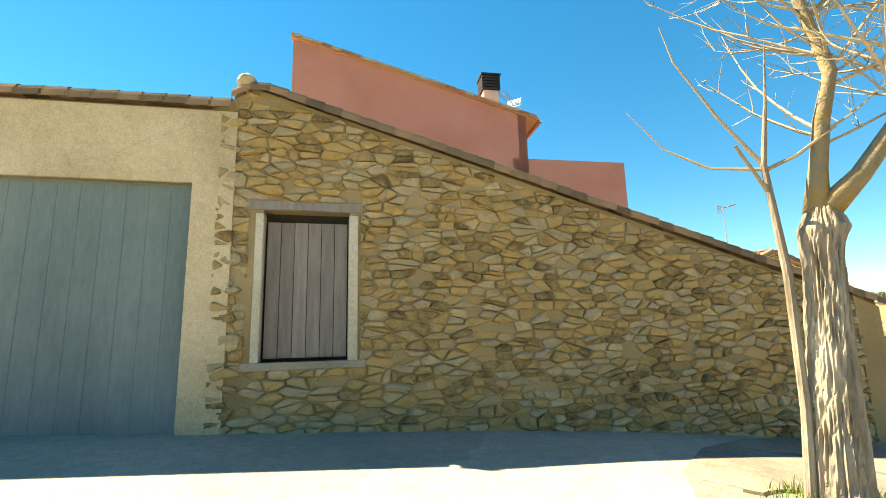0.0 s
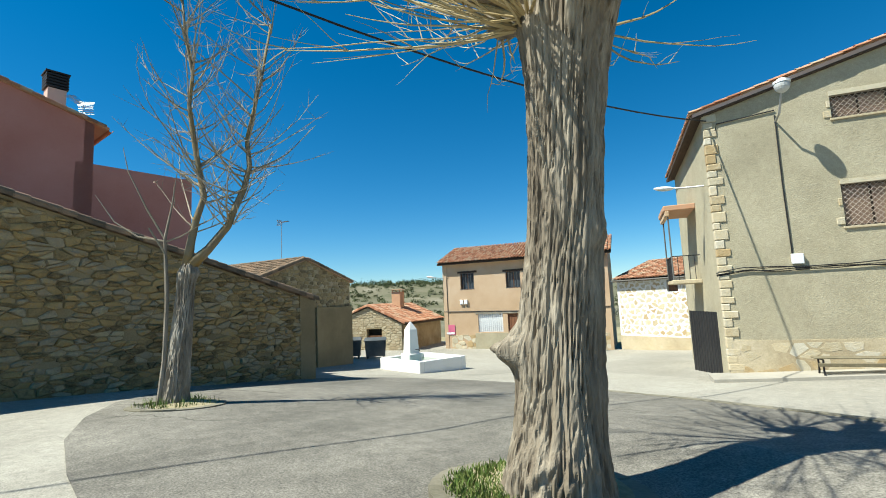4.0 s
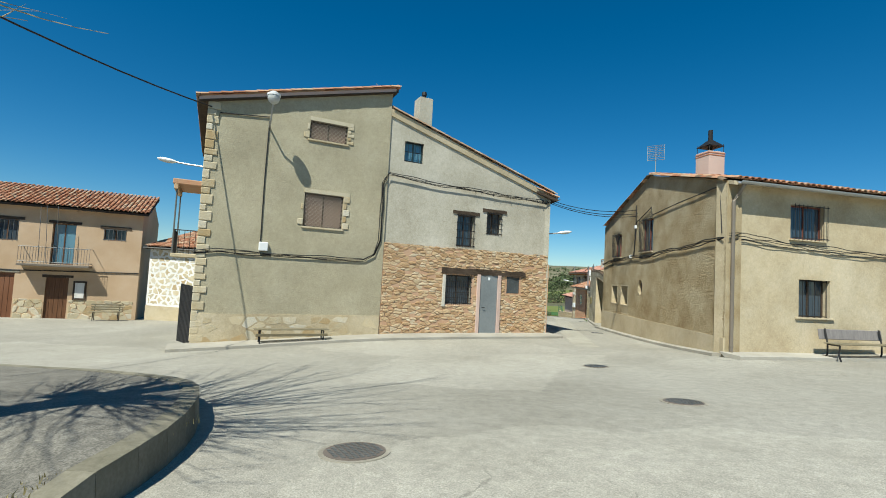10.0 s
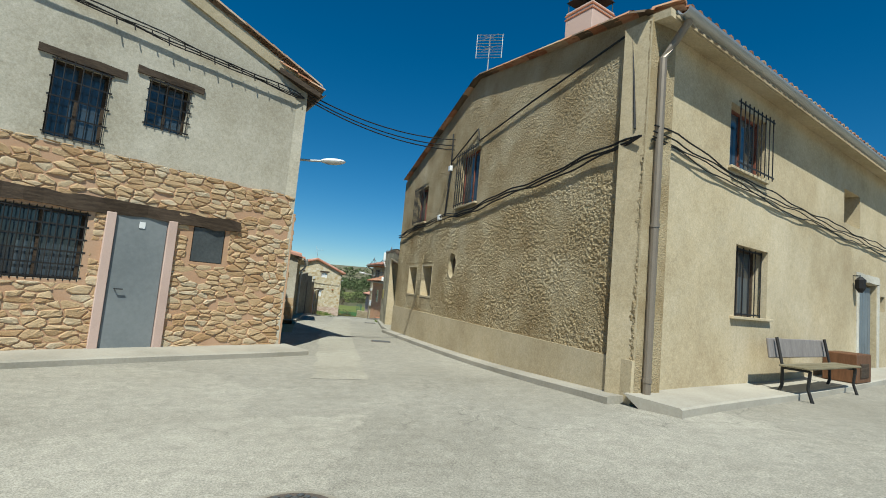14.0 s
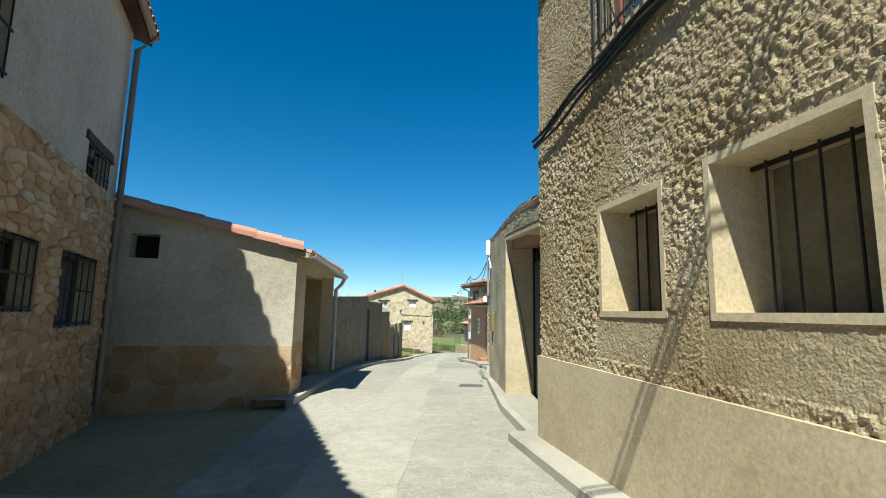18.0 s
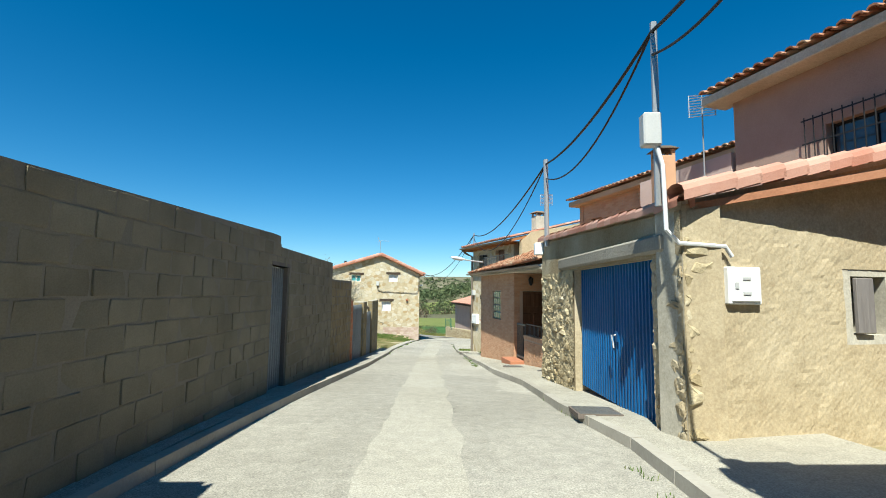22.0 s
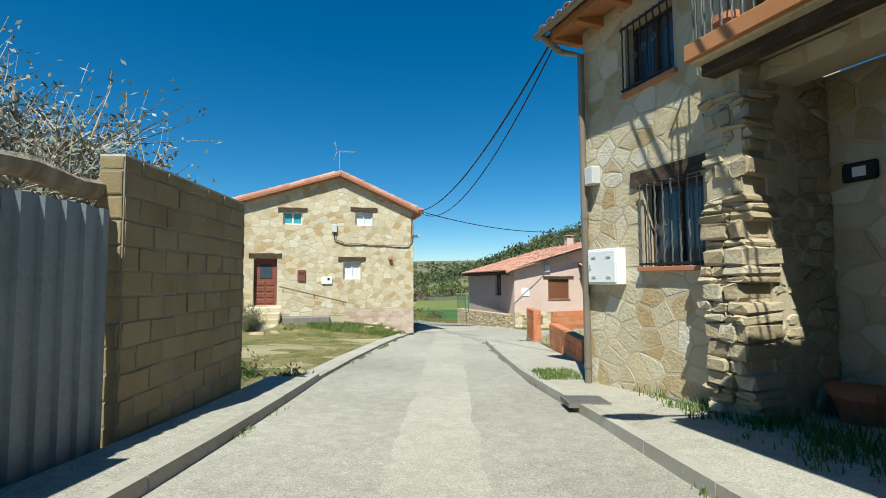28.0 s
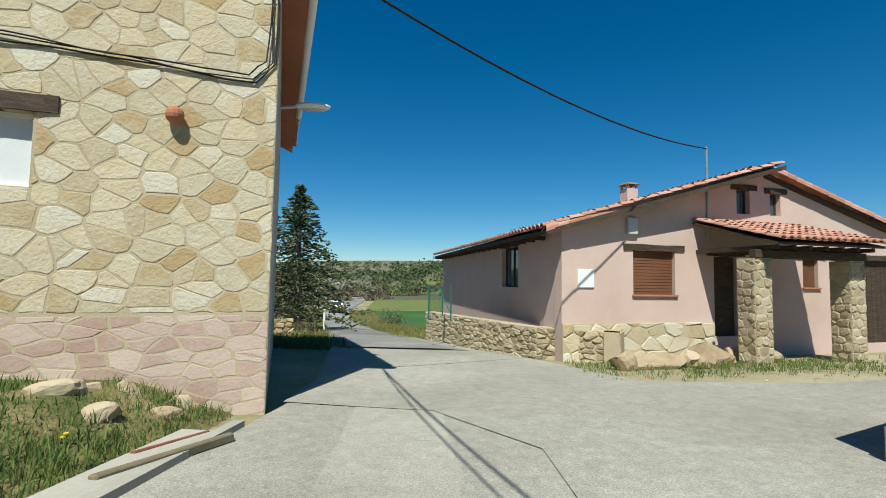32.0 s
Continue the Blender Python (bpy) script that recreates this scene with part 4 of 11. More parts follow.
def window(F, s0, s1, z0, z1, parent, depth=0.16, mat="wood_dark", glass_mat="glass", sashes=2, curtain=False, label=""):
    """A framed window set back in its opening, a thing's part with panes of its own."""
    bm = bmesh.new()
    t = 0.05
    box(bm, s0, s1, depth, depth + 0.06, z0, z0 + t, F)
    box(bm, s0, s1, depth, depth + 0.06, z1 - t, z1, F)
    for k in range(sashes + 1):
        c = s0 + (s1 - s0) * k / sashes
        a = min(max(c - t / 2, s0), s1 - t)
        box(bm, a, a + t, depth - 0.004, depth + 0.064, z0 + t, z1 - t, F)
    w = part("window", bm, mat, parent, label)
    for k in range(sashes):
        a, b = s0 + (s1 - s0) * k / sashes, s0 + (s1 - s0) * (k + 1) / sashes
        part("pane", boxed(a + 0.02, b - 0.02, depth + 0.028, depth + 0.036, z0 + 0.02, z1 - 0.02, F=F), glass_mat, w)
    if curtain:
        bm = bmesh.new()
        n = 24
        ring = [(bm.verts.new(F @ Vector((s0 + (s1 - s0) * k / n, depth + 0.09 + 0.015 * math.sin(k * 2.1), z0))),
                 bm.verts.new(F @ Vector((s0 + (s1 - s0) * k / n, depth + 0.09 + 0.015 * math.sin(k * 2.1), z1)))) for k in range(n + 1)]
        for a, b in zip(ring, ring[1:]):
            bm.faces.new((a[0], b[0], b[1], a[1]))
        part("curtain", bm, "curtain", w)
    return w


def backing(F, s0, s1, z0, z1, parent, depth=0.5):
    """A near-black sheet behind an opening; its colour stands in for the unlit room."""
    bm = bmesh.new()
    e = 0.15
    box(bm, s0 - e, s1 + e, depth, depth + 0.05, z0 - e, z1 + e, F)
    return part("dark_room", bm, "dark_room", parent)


def lintel(F, s0, s1, z0, z1, parent, mat="wood_dark", proud=0.03, rough=0.012, n=6):
    rng = random.Random(int(s0 * 100 + z0 * 10))
    bm = bmesh.new()
    prev = None
    for k in range(n + 1):
        s = s0 + (s1 - s0) * k / n
        r = [rng.uniform(-rough, rough) for _ in range(4)]
        ring = [bm.verts.new(F @ Vector(c)) for c in ((s, -proud + r[0], z0 + r[1]), (s, 0.1, z0 + r[1]), (s, 0.1, z1 + r[2]), (s, -proud + r[3], z1 + r[2]))]
        if prev:
            for j in range(4):
                bm.faces.new((prev[j], prev[(j + 1) % 4], ring[(j + 1) % 4], ring[j]))
        else:
            bm.faces.new(ring[::-1])
        prev = ring
    bm.faces.new(prev)
    return part("lintel", bm, mat, parent, "dark weathered timber lintel" if mat == "wood_dark" else "")


def sill(F, s0, s1, z, parent, mat="render_ochre", proud=0.07, t=0.05):
    return part("sill", bevelled(s0, s1, -proud, 0.12, z - t, z, F, 0.006), mat, parent)


def corrugated(F, s0, s1, z0, z1, y=0.0, pitch=0.09, depth=0.02):
    """A ribbed sheet-metal panel with thickness."""
    bm = bmesh.new()
    n = max(1, round((s1 - s0) / pitch))
    prev = None
    pts = []
    for k in range(n):
        a = s0 + (s1 - s0) * k / n
        w = (s1 - s0) / n
        pts += [(a, 0), (a + w * 0.45, 0), (a + w * 0.55, -depth), (a + w * 0.9, -depth)]
    pts.append((s1, 0))
    for s, d in pts:
        ring = [bm.verts.new(F @ Vector(c)) for c in ((s, y + d, z0), (s, y + d, z1), (s, y + 0.012 + d * 0, z1), (s, y + 0.012, z0))]
        if prev:
            for j in range(4):
                bm.faces.new((prev[j], prev[(j + 1) % 4], ring[(j + 1) % 4], ring[j]))
        prev = ring
    return bm


def gutter(pts, r, parent, mat="zinc", name="gutter"):
    """A half-round gutter along a line."""
    bm = bmesh.new()
    a, b = Vector(pts[0]), Vector(pts[1])
    d = (b - a).normalized()
    side = d.cross(Vector((0, 0, 1))).normalized()
    rings = []
    for p in (a, b):
        rings.append([bm.verts.new(p + side * math.cos(w) * rr + Vector((0, 0, 1)) * -math.sin(w) * rr)
                      for rr, ws in ((r, range(9)), (r * 0.88, range(8, -1, -1))) for w in (math.pi * k / 8 for k in ws)])
    n = len(rings[0])
    for j in range(n):
        bm.faces.new((rings[0][j], rings[0][(j + 1) % n], rings[1][(j + 1) % n], rings[1][j]))
    bm.faces.new(rings[0][::-1]), bm.faces.new(rings[1])
    return part(name, bm, mat, parent)


def downpipe(pts, r, parent, mat="zinc"):
    p = part("downpipe", tubed(pts, r, 10), mat, parent)
    zs = (Vector(pts[-1]).z + 0.3, (Vector(pts[-1]).z + Vector(pts[-2]).z) / 2)
    for z in zs:
        c = Vector(pts[-1])
        part("pipe_clamp", tubed([(c.x, c.y, z - 0.03), (c.x, c.y, z + 0.03)], r * 1.18, 10), mat, p)
    return p


def chimney(at, w, h, mat, label, hat="slab", pots=1, F=None):
    """A stack with a cowl; at: the middle of its foot."""
    F = F or Matrix.Identity(4)
    o = F @ Vector(at)
    c = thing("chimney", o, label, "chimney")
    x, y, z = at
    part("stack", bevelled(x - w / 2, x + w / 2, y - w / 2, y + w / 2, z, z + h, F, 0.01), mat, c)
    if hat == "slab":
        for dx in (-1, 1):
            for dy in (-1, 1):
                part("cowl_leg", boxed(x + dx * w * 0.4 - 0.04, x + dx * w * 0.4 + 0.04, y + dy * w * 0.4 - 0.04, y + dy * w * 0.4 + 0.04, z + h, z + h + 0.16, F=F), mat, c)
        bm = bmesh.new()
        t = w * 0.68
        hexa(bm, [F @ Vector((x + a * t, y + b * t, z + h + 0.16)) for a, b in ((-1, -1), (1, -1), (1, 1), (-1, 1))],
             [F @ Vector((x + a * t * 0.5, y + b * t * 0.5, z + h + 0.26)) for a, b in ((-1, -1), (1, -1), (1, 1), (-1, 1))])
        part("cowl", bm, "tile_old", c)
    elif hat == "louvre":
        for k in range(5):
            part("louvre", boxed(x - w * 0.6, x + w * 0.6, y - w * 0.6, y + w * 0.6, z + h + 0.02 + k * 0.11, z + h + 0.09 + k * 0.11, F=F), "black", c)
        part("cowl_core", boxed(x - w * 0.42, x + w * 0.42, y - w * 0.42, y + w * 0.42, z + h, z + h + 0.55, F=F), "black", c)
        part("cowl", boxed(x - w * 0.66, x + w * 0.66, y - w * 0.66, y + w * 0.66, z + h + 0.57, z + h + 0.62, F=F), "black", c)
    elif hat == "pot":
        part("pot", tubed([(x, y, z + h), (x, y, z + h + 0.18), (x, y, z + h + 0.2), (x, y, z + h + 0.34)], [0.09, 0.09, 0.12, 0.1], 10, F), "black", c)
    elif hat == "tin":
        bm = bmesh.new()
        t = w * 0.5
        hexa(bm, [F @ Vector((x + a * t, y + b * t, z + h + 0.22)) for a, b in ((-1, -1), (1, -1), (1, 1), (-1, 1))],
             [F @ Vector((x + a * t * 0.15, y + b * t * 0.15, z + h + 0.5)) for a, b in ((-1, -1), (1, -1), (1, 1), (-1, 1))])
        part("cowl", bm, "iron", c)
        for a, b in ((-1, -1), (1, -1), (1, 1), (-1, 1)):
            part("cowl_leg", tubed([(x + a * w * 0.45, y + b * w * 0.45, z + h), (x + a * w * 0.45, y + b * w * 0.45, z + h + 0.3)], 0.012, 4, F), "iron", c)
        part("flue", tubed([(x, y, z + h), (x, y, z + h + 0.85)], 0.08, 10, F), "iron", c)
        for zz in (0.08, 0.16):
            part("band", boxed(x - w * 0.52, x + w * 0.52, y - w * 0.52, y + w * 0.52, z + h - zz, z + h - zz + 0.03, F=F), "terracotta", c)
    return c


def antenna(at, h, label, kind="yagi", yaw=0.0, size=1.0, mat="zinc", fan=1.0):
    """A mast with a television aerial."""
    a = thing("tv_antenna", at, label, "antenna")
    x, y, z = at
    part("mast", tubed([(x, y, z), (x, y, z + h)], 0.018, 6), "zinc", a)
    R = Matrix.Translation((x, y, z + h)) @ Matrix.Rotation(yaw, 4, "Z")
    if kind == "grid":
        panel = part("panel_post", tubed([(0, 0, -0.3 * size), (0, 0, 0.25 * size)], 0.016, 5, R), "zinc", a)
        for k in range(9):
            z = (-0.28 + k * 0.066) * size
            part("rod", tubed([(0, -0.3 * size, z), (0, 0.3 * size, z)], 0.011, 4, R), "zinc", panel)
        for s in (-0.28, 0.28):
            part("rod", tubed([(0, s * size, -0.29 * size), (0, s * size, 0.26 * size)], 0.011, 4, R), "zinc", panel)
        for z in (-0.14, 0.12):
            for s in (-1, 1):
                part("dipole", tubed([(0.12 * size, 0, z * size), (0.12 * size, s * 0.2 * size, (z + 0.08) * size), (0.12 * size, s * 0.2 * size, (z - 0.08) * size), (0.12 * size, 0, z * size)], 0.008, 4, R), "zinc", panel)
        return a
    boom = part("boom", tubed([(-0.15 * size, 0, 0), (0.85 * size, 0, 0)], 0.012, 5, R), "zinc", a)
    for k in range(9):
        s = (0.05 + k * 0.095) * size
        part("element", tubed([(s, -0.16 * size, 0), (s, 0.16 * size, 0)], 0.009, 4, R), mat, boom)
    for dz in (-0.22, 0.22):
        for j in range(5):
            t = j / 4
            part("reflector_rod", tubed([(-0.15 * size - 0.1 * t, -0.24 * size, dz * fan * t * size), (-0.15 * size - 0.1 * t, 0.24 * size, dz * fan * t * size)], 0.011, 4, R), mat, boom)
    return a


def street_lamp(at, out, label, length=0.9):
    """A wall-mounted street lamp: bracket and a pale oval head. out: the way it points."""
    l = thing("street_lamp", at, label, "street lamp", "street lamps of the village")
    a, o = Vector(at), Vector((*out, 0)).normalized()
    part("bracket", tubed([a, a + o * length * 0.6 + Vector((0, 0, 0.05)), a + o * length + Vector((0, 0, 0.1))], 0.03, 8), "zinc", l)
    F = Matrix.Translation(a + o * (length + 0.25) + Vector((0, 0, 0.12))) @ Matrix.Rotation(math.atan2(o.y, o.x), 4, "Z") @ Matrix.Rotation(radians(-8), 4, "Y")
    for nm, sc, dz, mt in (("head", (0.34, 0.15, 0.075), 0.02, "white_plastic"), ("lens", (0.25, 0.11, 0.05), -0.02, "grey_plastic")):
        bm = bmesh.new()
        bmesh.ops.create_uvsphere(bm, u_segments=14, v_segments=8, radius=1.0)
        bmesh.ops.transform(bm, matrix=F @ Matrix.Translation((0, 0, dz)) @ Matrix.Diagonal((*sc, 1)), verts=bm.verts)
        part(nm, bm, mt, l)
    return l


def cable(pts, r=0.012, label="thin black electric cable along the wall", name="cable", mat="black"):
    return tagged(part(name, tubed(pts, r, 5), mat), label, "cable", "cables of the village")


# ---- the long house on the square: rendered half and stone half ----
A0, A1 = (-2.92, 16.0), (7.71, 25.4)
FA, LA = facing(A0, A1), span(A0, A1)
AB = (3.72, 33.2)
FS, LS = facing(A1, AB), span(A1, AB)


def house_a():
    h = thing("house", (*A0, g(*A0)), "three-storey rendered village house with a lower stone half", "house")
    base = -1.5
    hl = [(3.29, 4.65, 6.25, 6.93), (3.26, 4.66, 3.08, 4.3)]
    part("wall", wall(FA, 0, 6.32, base, [(0, 7.0), (6.32, 8.62)], hl, 0.4), "render_green", h, "grey-ochre rough-cast wall")
    hr = [(6.97, 7.78, 6.01, 6.83), (9.47, 10.3, 2.85, 4.19), (10.89, 11.65, 3.46, 4.41), (9.05, 10.27, 0.45, 1.64), (10.64, 11.55, -0.75, 1.73), (12.02, 12.67, 0.98, 1.7)]
    FR = FA @ Matrix.Translation((0, 0.06, 0))
    part("wall", wall(FR, 6.32, LA, base, [(6.32, 7.85), (LA, 5.42)], hr, 0.4), "render_cream", h, "patchy cream lime render")
    # side along the street and the far side
    hs = [(3.6, 4.75, 2.6, 3.5), (4.95, 5.95, 0.55, 1.3), (6.6, 8.1, 0.35, 1.3), (7.2, 8.2, 2.2, 2.85)]
    side = part("wall", wall(FS, 0.0, LS, base, 5.36, hs, 0.4), "render_cream", h, "shaded street side with render above stone")
    fback = facing((A0[0] - 0.662 * 8.6, A0[1] + 0.749 * 8.6), A0)
    part("wall", wall(fback, 0, 8.55, base - 1, 6.95, [], 0.35), "render_green", h)
    part("wall", wall(facing(AB, (AB[0] - 8.2, AB[1] - 1.0)), 0, 9, base, 6.0, [], 0.3), "render_cream", h)
    # roofs
    o = -0.35
    part("roof_board", slab(fback, -0.2, 8.75, o, 6.93, 6.5, 8.72), "wood_dark", h)
    tiles(fback, -0.1, 8.9, o, 6.97, 6.55, 8.78, h, "tile", seed=5, singles=40)
    FE = FS
    part("roof_board", slab(FE, -0.2, LS + 0.2, -0.25, 5.36, 7.9, 7.86), "wood_dark", h)
    tiles(FE, -0.25, LS + 0.2, -0.3, 5.40, 7.9, 7.92, h, "tile", seed=6, singles=40)
    # verge tiles along the gable
    rng = random.Random(4)
    for s0, z0, s1, z1, n, mt, yo in ((-0.3, 6.98, 6.5, 8.78, 18, "tile_pink", -0.05), (6.35, 7.95, LA + 0.3, 5.56, 24, "tile_dun", 0.03)):
        for k in range(n):
            sa, sb = s0 + (s1 - s0) * k / n, s0 + (s1 - s0) * (k + 1.12) / n
            za, zb = z0 + (z1 - z0) * k / n + rng.uniform(0, 0.015), z0 + (z1 - z0) * (k + 1.12) / n
            bm = bmesh.new()
            rr = [[bm.verts.new(FA @ Vector((s, yo + 0.12 * math.cos(w), z + 0.05 + 0.1 * math.sin(w)))) for w in (math.pi * j / 5 for j in range(6))] for s, z in ((sa, za), (sb, zb))]
            for j in range(5):
                bm.faces.new((rr[0][j], rr[0][j + 1], rr[1][j + 1], rr[1][j]))
            part("verge_tile", bm, mt, h)
    bmv = bmesh.new()
    hexa(bmv, [FA @ Vector(c) for c in ((-0.3, -0.155, 6.88), (6.4, -0.155, 8.62), (6.4, 0.4, 8.62), (-0.3, 0.4, 6.88))], [FA @ Vector(c) for c in ((-0.3, -0.155, 6.99), (6.4, -0.155, 8.74), (6.4, 0.4, 8.74), (-0.3, 0.4, 6.99))])
    part("verge_board", bmv, "render_rose", h)
    bmv = bmesh.new()
    hexa(bmv, [FA @ Vector(c) for c in ((6.33, 0.0, 7.7), (LA + 0.1, 0.0, 5.3), (LA + 0.1, 0.5, 5.3), (6.33, 0.5, 7.7))], [FA @ Vector(c) for c in ((6.33, -0.02, 7.97), (LA + 0.1, -0.02, 5.56), (LA + 0.1, 0.5, 5.56), (6.33, 0.5, 7.97))])
    part("verge_bedding", bmv, "render_ochre", h, "mortar bed under the verge tiles")
    # windows of the rendered half
    for s0, s1, z0, z1 in hl:
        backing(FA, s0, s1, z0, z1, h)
        window(FA, s0, s1, z0, z1, h, 0.12, "wood_dark", "board_rose", 2)
        lattice(FA, s0, s1, z0, z1, h)
        sill(FA, s0 - 0.06, s1 + 0.06, z0, h, "render_ochre", 0.05, 0.06)
        part("window_surround", boxed(s0 - 0.02, s1 + 0.22, -0.025, 0.05, z1, z1 + 0.14, F=FA), "paving", h, "ochre stone head over the window")
        for k in range(5):
            zz = z0 + (z1 - z0) * k / 5
            part("quoin", bevelled(s1 + 0.01, s1 + (0.24 if k % 2 == 0 else 0.13), -0.03, 0.05, zz + 0.02, zz + (z1 - z0) / 5 - 0.01, FA, 0.012), "paving", h)
        for k in range(2):
            zz = z0 + (z1 - z0) * (0.05 + 0.45 * k)
            part("quoin", bevelled(s0 - (0.2 if k == 0 else 0.1), s0 - 0.01, -0.03, 0.05, zz, zz + 0.2, FA, 0.012), "paving", h)
    # corner stones
    rng = random.Random(8)
    z = -0.95
    k = 0
    while z < 6.8:
        hh = rng.uniform(0.2, 0.34)
        part("quoin", bevelled(-0.03, (0.2 if k % 2 else 0.34) + rng.uniform(-0.05, 0.05), -0.035, 0.2, z, z + hh - 0.02, FA, 0.02), "paving", h)
        z += hh
        k += 1
    # plinth of flat stones
    part("plinth", wall(FA @ Matrix.Translation((0, -0.03, 0)), 0.0, 6.3, -1.4, -0.06, [], 0.05), "render_ochre", h, "ochre cement plinth set with flat stones")
    lay(stones(0.3, 6.28, -1.3, -0.12, [], 0.42, 0.3, 21, course=False, drop=0.12), FA @ Matrix.Translation((0, -0.03, 0)), "paving", h, 0.03, 0.004, 3, 80, edge=0.006, skip=0.35)
    # stone half
    cells = stones(6.34, LA, -1.35, 2.76, [(a - 0.08, b + 0.08, c - (0 if c < 0 else 0.05), d + 0.2) for a, b, c, d in hr[3:]], 0.235, 0.105, 31, 0.6, drop=0.16)
    part("mortar_bed", wall(FA @ Matrix.Translation((0, 0.02, 0)), 6.32, LA, -1.4, 2.72, hr[3:], 0.05), "mortar_red", h)
    lay(cells, FA @ Matrix.Translation((0, 0.02, 0)), "rubble_red", h, 0.008, 0.021, 5, 300, (11.5, 0.6), edge=0.014, skip=0.1)
    part("mortar_bed", wall(FS @ Matrix.Translation((0, -0.04, 0)), 0.0, LS, -1.4, 2.35, hs[1:3], 0.05), "mortar_red", h)
    lay(stones(0.0, LS, -1.35, 2.36, [hs[1], hs[2]], 0.24, 0.11, 33, 0.55, drop=0.15), FS @ Matrix.Translation((0, -0.04, 0)), "rubble_red", h, 0.009, 0.024, 6, 120, (1, 0), edge=0.015, skip=0.08)
    # openings of the stone half
    w = hr[0]
    backing(FR, *w, h), window(FR, *w, h, 0.14, "sheet_teal", "glass_blue", 2)
    grille(FR, *w, h, 6, 0.05, 0.008, "iron", 3)
    for w, n in ((hr[1], 7), (hr[2], 6)):
        backing(FR, *w, h), window(FR, *w, h, 0.22, "wood_dark", "glass", 2, w is hr[2])
        grille(FR, *w, h, n, -0.02, 0.009, "iron", 5)
        lintel(FR, w[0] - 0.22, w[1] + 0.22, w[3], w[3] + 0.14, h)
    w = hr[3]
    backing(FA, *w, h), window(FA, *w, h, 0.22, "wood_dark", "glass", 2)
    grille(FA, *w, h, 13, 0.02, 0.01, "iron", 6)
    part("jamb", bevelled(w[0] - 0.14, w[0] - 0.01, -0.04, 0.2, w[2] - 0.1, w[3], FA, 0.01), "render_white", h)
    lintel(FA, 8.85, 12.95, 1.69, 1.93, h, rough=0.03, n=16)
    d = part("door", bevelled(10.68, 11.53, 0.0, 0.06, -0.78, 1.74, FA, 0.006), "door_steel", h, "plain grey painted steel door")
    part("door_handle", tubed([(10.8, -0.01, 0.35), (10.8, -0.06, 0.35), (10.92, -0.06, 0.35)], 0.012, 6, FA), "iron", d)
    part("notice", boxed(11.05, 11.15, -0.012, -0.004, 1.5, 1.62, F=FA), "white_plastic", d)
    for a, b in ((10.52, 10.67), (11.54, 11.7)):
        part("door_jamb", bevelled(a, b, -0.045, 0.2, -0.8, 1.72, FA, 0.008), "render_rose", h, "pinkish cement door jamb")
    part("hatch", bevelled(12.04, 12.65, 0.02, 0.07, 0.99, 1.69, FA, 0.006), "sheet_dark", h, "small dark metal hatch")
    backing(FA, *hr[5], h)
    # side windows
    for w in hs:
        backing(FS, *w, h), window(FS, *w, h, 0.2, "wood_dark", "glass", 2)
        grille(FS, *w, h, 6, -0.02, 0.009, "iron", 3)
        lintel(FS, w[0] - 0.15, w[1] + 0.15, w[3], w[3] + 0.13, h)
    e0, e1 = FS @ Vector((-0.2, -0.32, 5.36)), FS @ Vector((LS, -0.32, 5.3))
    gutter((e0, e1), 0.07, h, "brown_metal")
    downpipe([FS @ Vector((LS - 0.15, -0.4, 5.28)), FS @ Vector((LS - 0.15, -0.12, 4.95)), FS @ Vector((LS - 0.15, -0.1, 2.0)), FS @ Vector((LS - 0.15, -0.1, -1.0))], 0.05, h, "brown_metal")
    return h


house_a()
chimney((8.3, 1.6, 7.1), 0.62, 2.15, "render_cream", "plain rendered chimney stack with a small dark pot", "pot", F=FA)
antenna((FA @ Vector((5.95, 0.5, 8.6)))[:], 0.35, "small rooftop aerial on the tiled gable", size=0.4)

# ---- the corner house of rough stucco ----
B0, B1, B2 = (13.43, 19.94), (10.42, 32.2), (21.36, 24.06)
FB, LB = facing(B1, B0), span(B1, B0)
FF, LF = facing(B0, B2), 12.6


